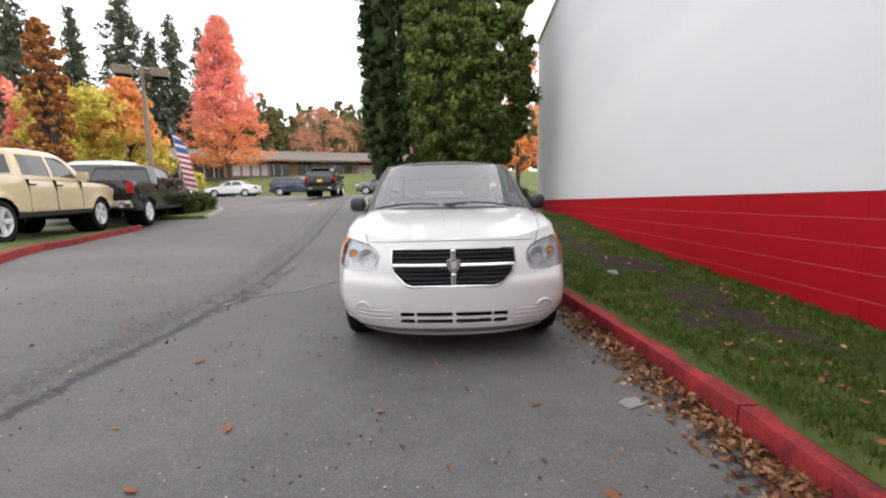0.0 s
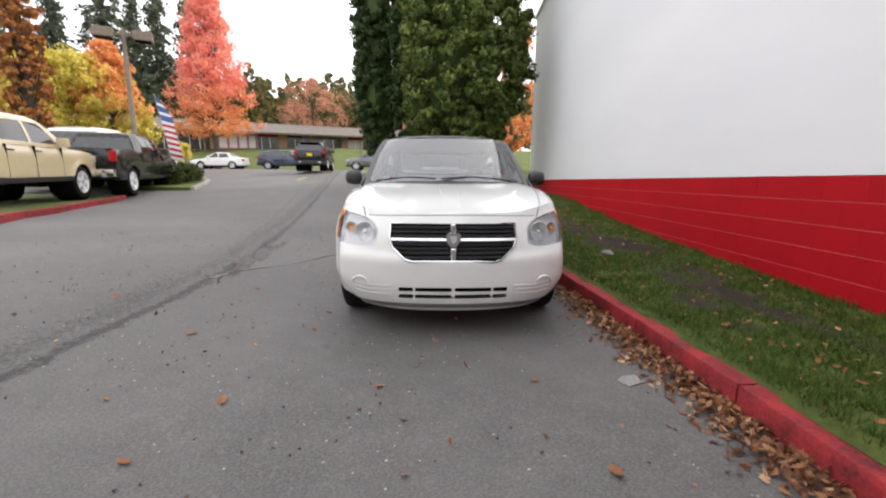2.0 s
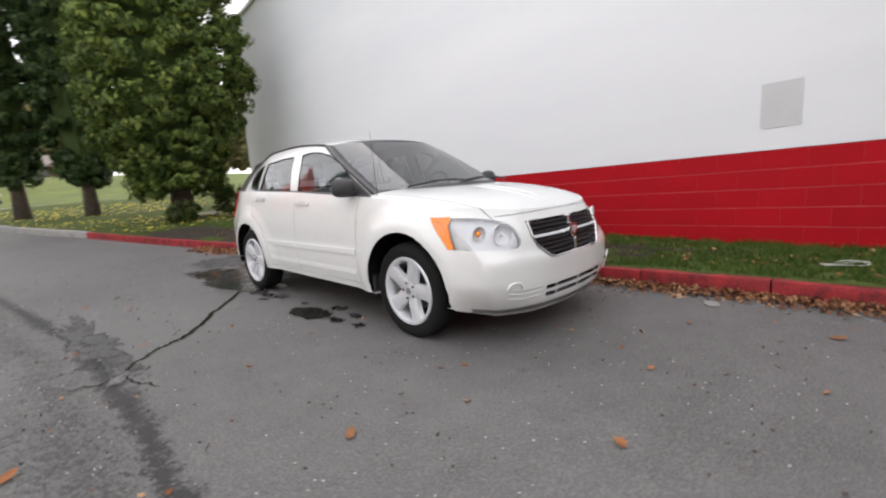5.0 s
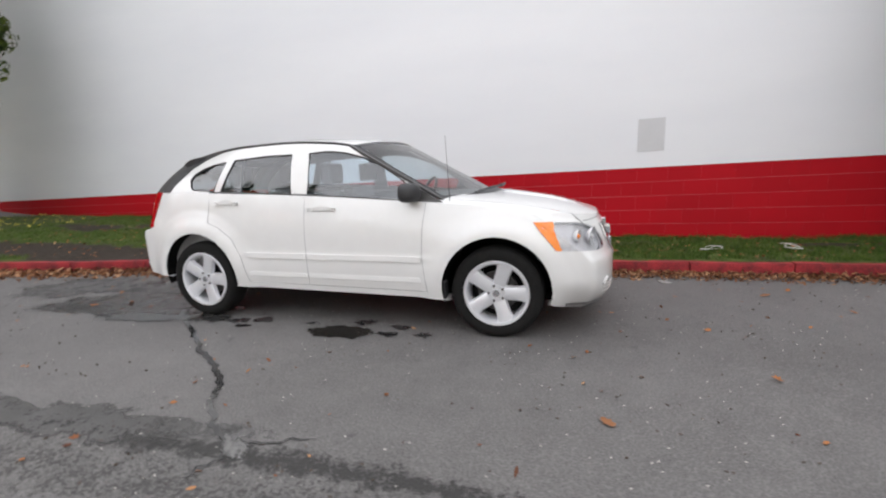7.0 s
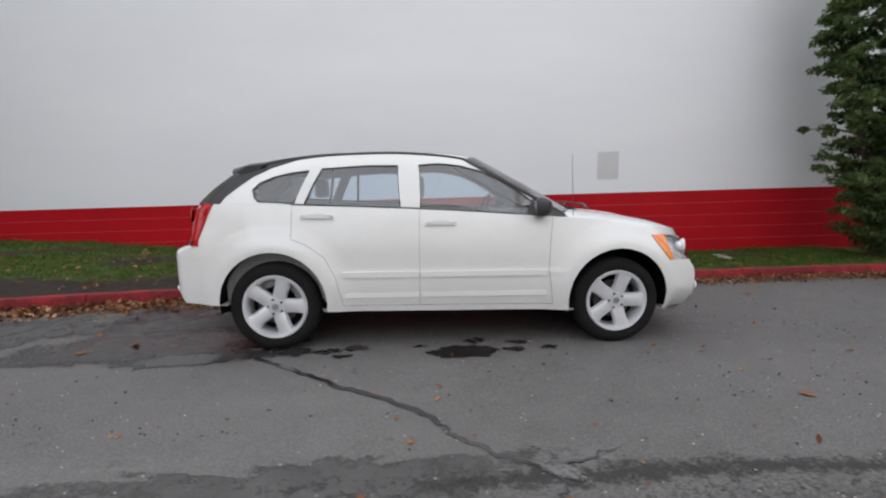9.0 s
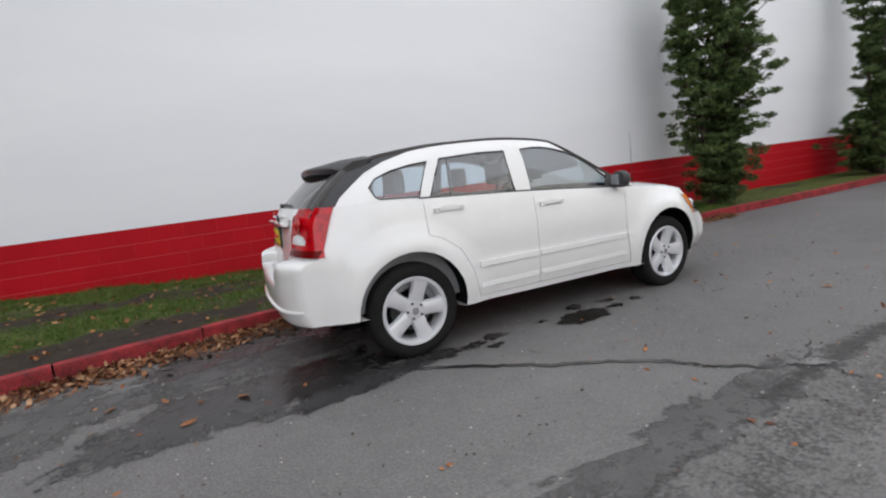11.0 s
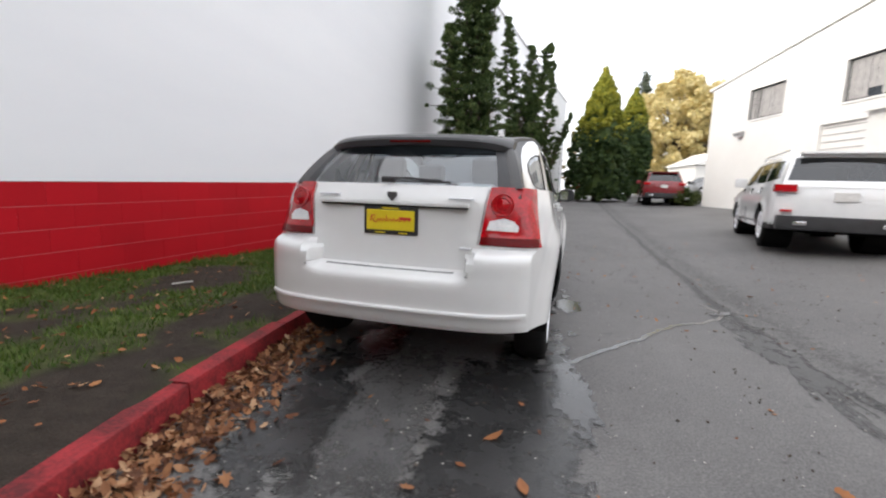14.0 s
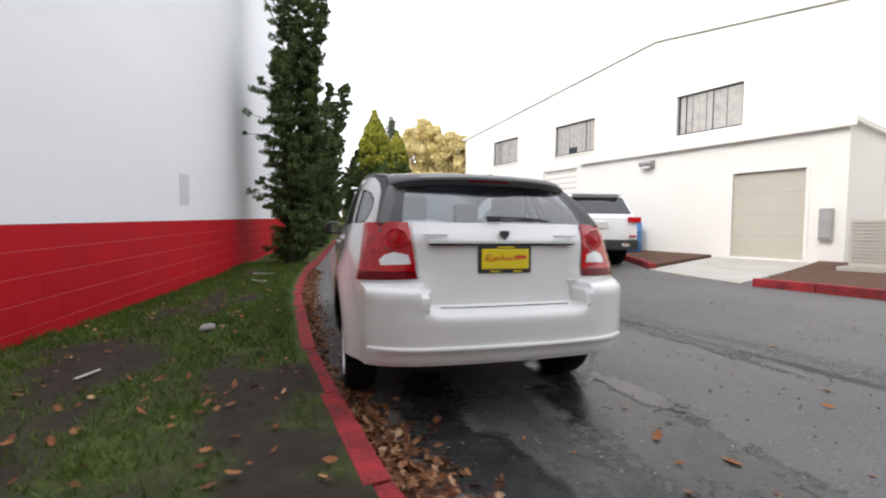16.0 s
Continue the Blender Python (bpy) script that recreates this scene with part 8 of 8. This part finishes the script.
cr = [(-0.80, 1.68), (-0.94, 1.52), (-1.2, 1.15), (-1.52, 0.73), (-1.72, 0.42), (-1.91, 0.18), (-2.06, 0.10)]
cr_end = [(-2.04, 0.11), (-2.14, 0.05), (-2.32, -0.18), (-2.42, -0.38)]
tagged(part("road_crack", strip_along(cr, 0.024, 0.006, 1), "tar"), "wet dark crack across the asphalt", "crack", kind="structure")
tagged(part("road_crack", strip_along(cr_end, 0.018, 0.0055, 3), "wet_seam"), "wet hairline end of the crack", "crack", kind="structure")
tagged(part("road_crack", strip_along([(-2.38, -0.30), (-2.34, -0.52), (-2.26, -0.70)], 0.009, 0.0065, 5), "wet_seam"), "short wet branch of the crack", "crack", kind="structure")
tagged(part("road_crack", strip_along([(-2.40, -0.34), (-2.52, -0.36), (-2.66, -0.30)], 0.009, 0.007, 6), "wet_seam"), "short wet branch of the crack", "crack", kind="structure")

# painted reflection: pale blob where the wet crack end mirrors the sky
stain("painted_glint", [blob(-2.40, -0.36, 0.05, 0.13, -35, 0.4, 41, 30)], "sky_glint", "pale patch painted as sky glint at the wet crack's end", 0.0075)


def leaf_outline(kind):
    if kind == 0:
        return [(0, -0.55), (0.12, -0.25), (0.42, -0.30), (0.30, -0.05), (0.50, 0.18), (0.22, 0.20), (0.16, 0.42), (0, 0.60), (-0.16, 0.42), (-0.22, 0.20), (-0.50, 0.18), (-0.30, -0.05), (-0.42, -0.30), (-0.12, -0.25)]
    if kind == 1:
        return [(0, -0.6), (0.18, -0.35), (0.28, 0.0), (0.20, 0.3), (0, 0.6), (-0.20, 0.3), (-0.28, 0.0), (-0.18, -0.35)]
    return [(0, -0.5), (0.25, -0.38), (0.2, -0.15), (0.36, 0.05), (0.2, 0.15), (0.22, 0.36), (0, 0.55), (-0.22, 0.36), (-0.2, 0.15), (-0.36, 0.05), (-0.2, -0.15), (-0.25, -0.38)]


def add_leaf(verts, faces, p, size, rg, flat=0.25):
    o = leaf_outline(int(rg.integers(0, 3)))
    curl, fold = rg.uniform(0.1, 0.9), rg.uniform(0, 0.5)
    m = Euler((rg.normal(0, flat), rg.normal(0, flat), rg.uniform(0, 6.28))).to_matrix()
    i = len(verts)
    pts = [Vector((0, 0, 0))] + [Vector((x, y, curl * 0.5 * (x * x + y * y) + fold * abs(x) * 0.5)) for x, y in o]
    out = [m @ (q * size) for q in pts]
    low = min(q.z for q in out)
    for q in out:
        verts.append((p[0] + q.x, p[1] + q.y, p[2] + q.z - low + 0.003))
    n = len(o)
    for k in range(n):
        faces.append((i, i + 1 + k, i + 1 + (k + 1) % n))


rg = np.random.default_rng(8)
lv_, lf_ = [], []
n = 0
while n < 8200:
    y = rg.uniform(-6.0, 5.6)
    dens = 0.35 + 0.65 * smooth(-0.6, -2.0, y) if y < 0.5 else 0.25 + 0.75 * smooth(1.0, 2.2, y)
    if rg.random() > dens:
        continue
    near = smooth(1.0, 2.0, y)
    d = abs(rg.normal(0, 0.065 + 0.065 * smooth(1.2, 2.6, y))) + 0.01 + (0.20 * rg.random() ** 5)
    if rg.random() < 0.15 * near:
        continue
    x = kerb_x(y) - d
    pile = 0.05 * max(0, 1 - d / 0.28) * rg.random()
    add_leaf(lv_, lf_, (x, y, ground_z(x, y) + pile), rg.uniform(0.018, 0.044) * (1 + 0.35 * near), rg, 0.45)
    n += 1
tagged(mesh_part("leaf_litter", lv_, lf_, "f_fallen"), "drift of dry brown leaves in the gutter", "fallen leaves", kind="stuff")
lv_, lf_ = [], []
for k in range(2600):
    y = rg.uniform(-6, 7)
    x = rg.uniform(kerb_x(y) + 0.18, wall_x(y) - 0.1)
    if rg.random() < (0.35 if y < 1 else 0.25) or noise.noise((x * 2.2, y * 2.2, 9.0)) < rg.uniform(-0.5, 0.3):
        continue
    add_leaf(lv_, lf_, (x, y, lawn_z(x, y) + 0.012), rg.uniform(0.018, 0.042) * (1 + 0.35 * smooth(1, 2, y)), rg, 0.35)
for k in range(330):
    x, y = rg.uniform(-5.5, 1.0), rg.uniform(-6.5, 6.5)
    if x > kerb_x(y) - 0.1:
        continue
    add_leaf(lv_, lf_, (x, y, ground_z(x, y)), rg.uniform(0.015, 0.045), rg, 0.3)
tagged(mesh_part("scattered_leaves", lv_, lf_, "f_fallen_orange"), "scattered orange and brown leaves on road and lawn", "fallen leaves", kind="stuff")
lv_, lf_ = [], []
for k in range(1500):
    x, y = rg.normal(0.2, 2.2), rg.uniform(8.0, 19.0)
    if x < kerb_x(y) + 0.2 or x > 6:
        continue
    add_leaf(lv_, lf_, (x, y, lawn_z(x, y) + 0.01), rg.uniform(0.05, 0.11), rg, 0.3)
tagged(mesh_part("yellow_leaves", lv_, lf_, "f_yellow"), "yellow fallen leaves under the cypresses", "fallen leaves", kind="stuff")
for x, y, sz in ((-1.18, -2.95, 0.075), (-0.43, -2.8, 0.06), (-1.82, -2.02, 0.10), (-0.69, 2.46, 0.11), (-0.85, 2.75, 0.10), (-0.45, 2.9, 0.07), (-0.6, 2.7, 0.06), (-2.9, -1.2, 0.10), (-1.35, -3.4, 0.08), (0.55, -3.5, 0.10), (0.75, -3.75, 0.09), (0.15, -3.95, 0.07), (0.42, -2.75, 0.06), (-2.3, 2.2, 0.10), (-3.0, 1.3, 0.09), (-2.0, 2.4, 0.08), (0.35, 3.35, 0.12), (-0.35, 3.2, 0.09)):
    v_, f_ = [], []
    add_leaf(v_, f_, (0, 0, 0), sz * 0.8, rg, 0.15)
    lf = mesh_part("fallen_leaf", v_, f_, "f_fallen_orange" if rg.random() < 0.7 else "f_fallen")
    lf.matrix_world = pose(x, y, ground_z(x, y) + 0.005)
    tagged(lf, "curled orange-brown leaf lying on the asphalt", "leaf", "fallen leaves on the asphalt")
for x, y, sz in ((1.75, -2.35, 0.11), (1.9, -3.1, 0.09), (2.1, -3.3, 0.08), (1.55, 1.9, 0.10), (1.3, 2.6, 0.12), (2.2, 2.2, 0.09), (1.7, 3.1, 0.10)):
    v_, f_ = [], []
    add_leaf(v_, f_, (0, 0, 0), sz * 0.58, rg, 0.2)
    lf = mesh_part("fallen_leaf", v_, f_, "f_fallen_orange")
    lf.matrix_world = pose(x, y, lawn_z(x, y) + 0.02)
    tagged(lf, "dry orange-brown leaf lying on the lawn", "leaf", "fallen leaves on the lawn")
# grit on the asphalt
for mt, count, lo, hi, lb in (("concrete", 1500, 0.003, 0.008, "pale grit scattered on the asphalt"), ("bark", 900, 0.004, 0.012, "dark crumbs of bark and dirt on the asphalt")):
    gv, gf = [], []
    while len(gf) < count * 8:
        x, y = rg.uniform(-5.5, 1.2), rg.uniform(-6.0, 6.0)
        if x > kerb_x(y) - 0.06 or noise.noise((x * 0.9, y * 0.9, 4.0)) < rg.uniform(-0.6, 0.4):
            continue
        z, w = ground_z(x, y), rg.uniform(0, 6.28)
        a, b, c = rg.uniform(lo, hi), rg.uniform(lo, hi), rg.uniform(lo, hi) * 0.5
        i = len(gv)
        for k in range(4):
            r_ = a if k % 2 else b
            gv.append((x + r_ * math.cos(w + k * 1.57), y + r_ * math.sin(w + k * 1.57), z + 0.004 + c * 0.5))
        gv += [(x, y, z + 0.003 + c * 1.6), (x, y, z)]
        gf += [(i + k, i + (k + 1) % 4, i + 4) for k in range(4)] + [(i + (k + 1) % 4, i + k, i + 5) for k in range(4)]
    tagged(mesh_part("grit", gv, gf, mt), lb, "grit", kind="stuff")
# litter on the lawn and road
for x, y, n_, lb in ((2.02, -3.46, 3, "tangle of white plastic strapping on the grass"), (2.05, -4.28, 4, "tangle of white plastic strapping on the grass")):
    bm = bmesh.new()
    pts = []
    for k in range(34):
        w = k * 0.42
        pts.append((0.07 * math.cos(w) * (1 + 0.3 * math.sin(w * 0.7)), 0.17 * math.sin(w * 0.9 + n_), 0.03 + 0.010 * math.sin(w * 1.7)))
    add_tube(bm, pts, 0.0035, 5)
    st = part("plastic_strap", bm, "paper")
    st.matrix_world = pose(x, y, lawn_z(x, y), 0, 0, n_ * 20)
    tagged(st, lb, "strapping", "strapping on the lawn")
bm = bmesh.new()
bmesh.ops.create_icosphere(bm, subdivisions=2, radius=0.07)
for v in bm.verts:
    v.co *= 1 + 0.35 * noise.noise(v.co * 18)
    v.co.z *= 0.55
rock = part("stone", bm, "kerb_grey")
rock.matrix_world = pose(1.98, 0.08, lawn_z(1.98, 0.08) + 0.03)
tagged(rock, "small grey stone lying on the lawn", "stone")
bm = prism([(-0.07, -0.04), (0.06, -0.05), (0.08, 0.03), (0.0, 0.055), (-0.06, 0.04)], 0.0, 0.004)
scrap = part("paper_scrap", bm, "kerb_grey")
scrap.matrix_world = pose(0.95, -2.76, ground_z(0.95, -2.76) + 0.004, 0, 0, 30)
tagged(scrap, "pale flattened scrap lying by the gutter", "scrap")
bm = box((-0.09, -0.01, 0), (0.09, 0.01, 0.016), 0.005)
stick = part("stick", bm, "concrete")
stick.matrix_world = pose(2.35, 1.25, lawn_z(2.35, 1.25) + 0.01, 0, 0, 70)
tagged(stick, "pale broken stick lying on the lawn", "stick")
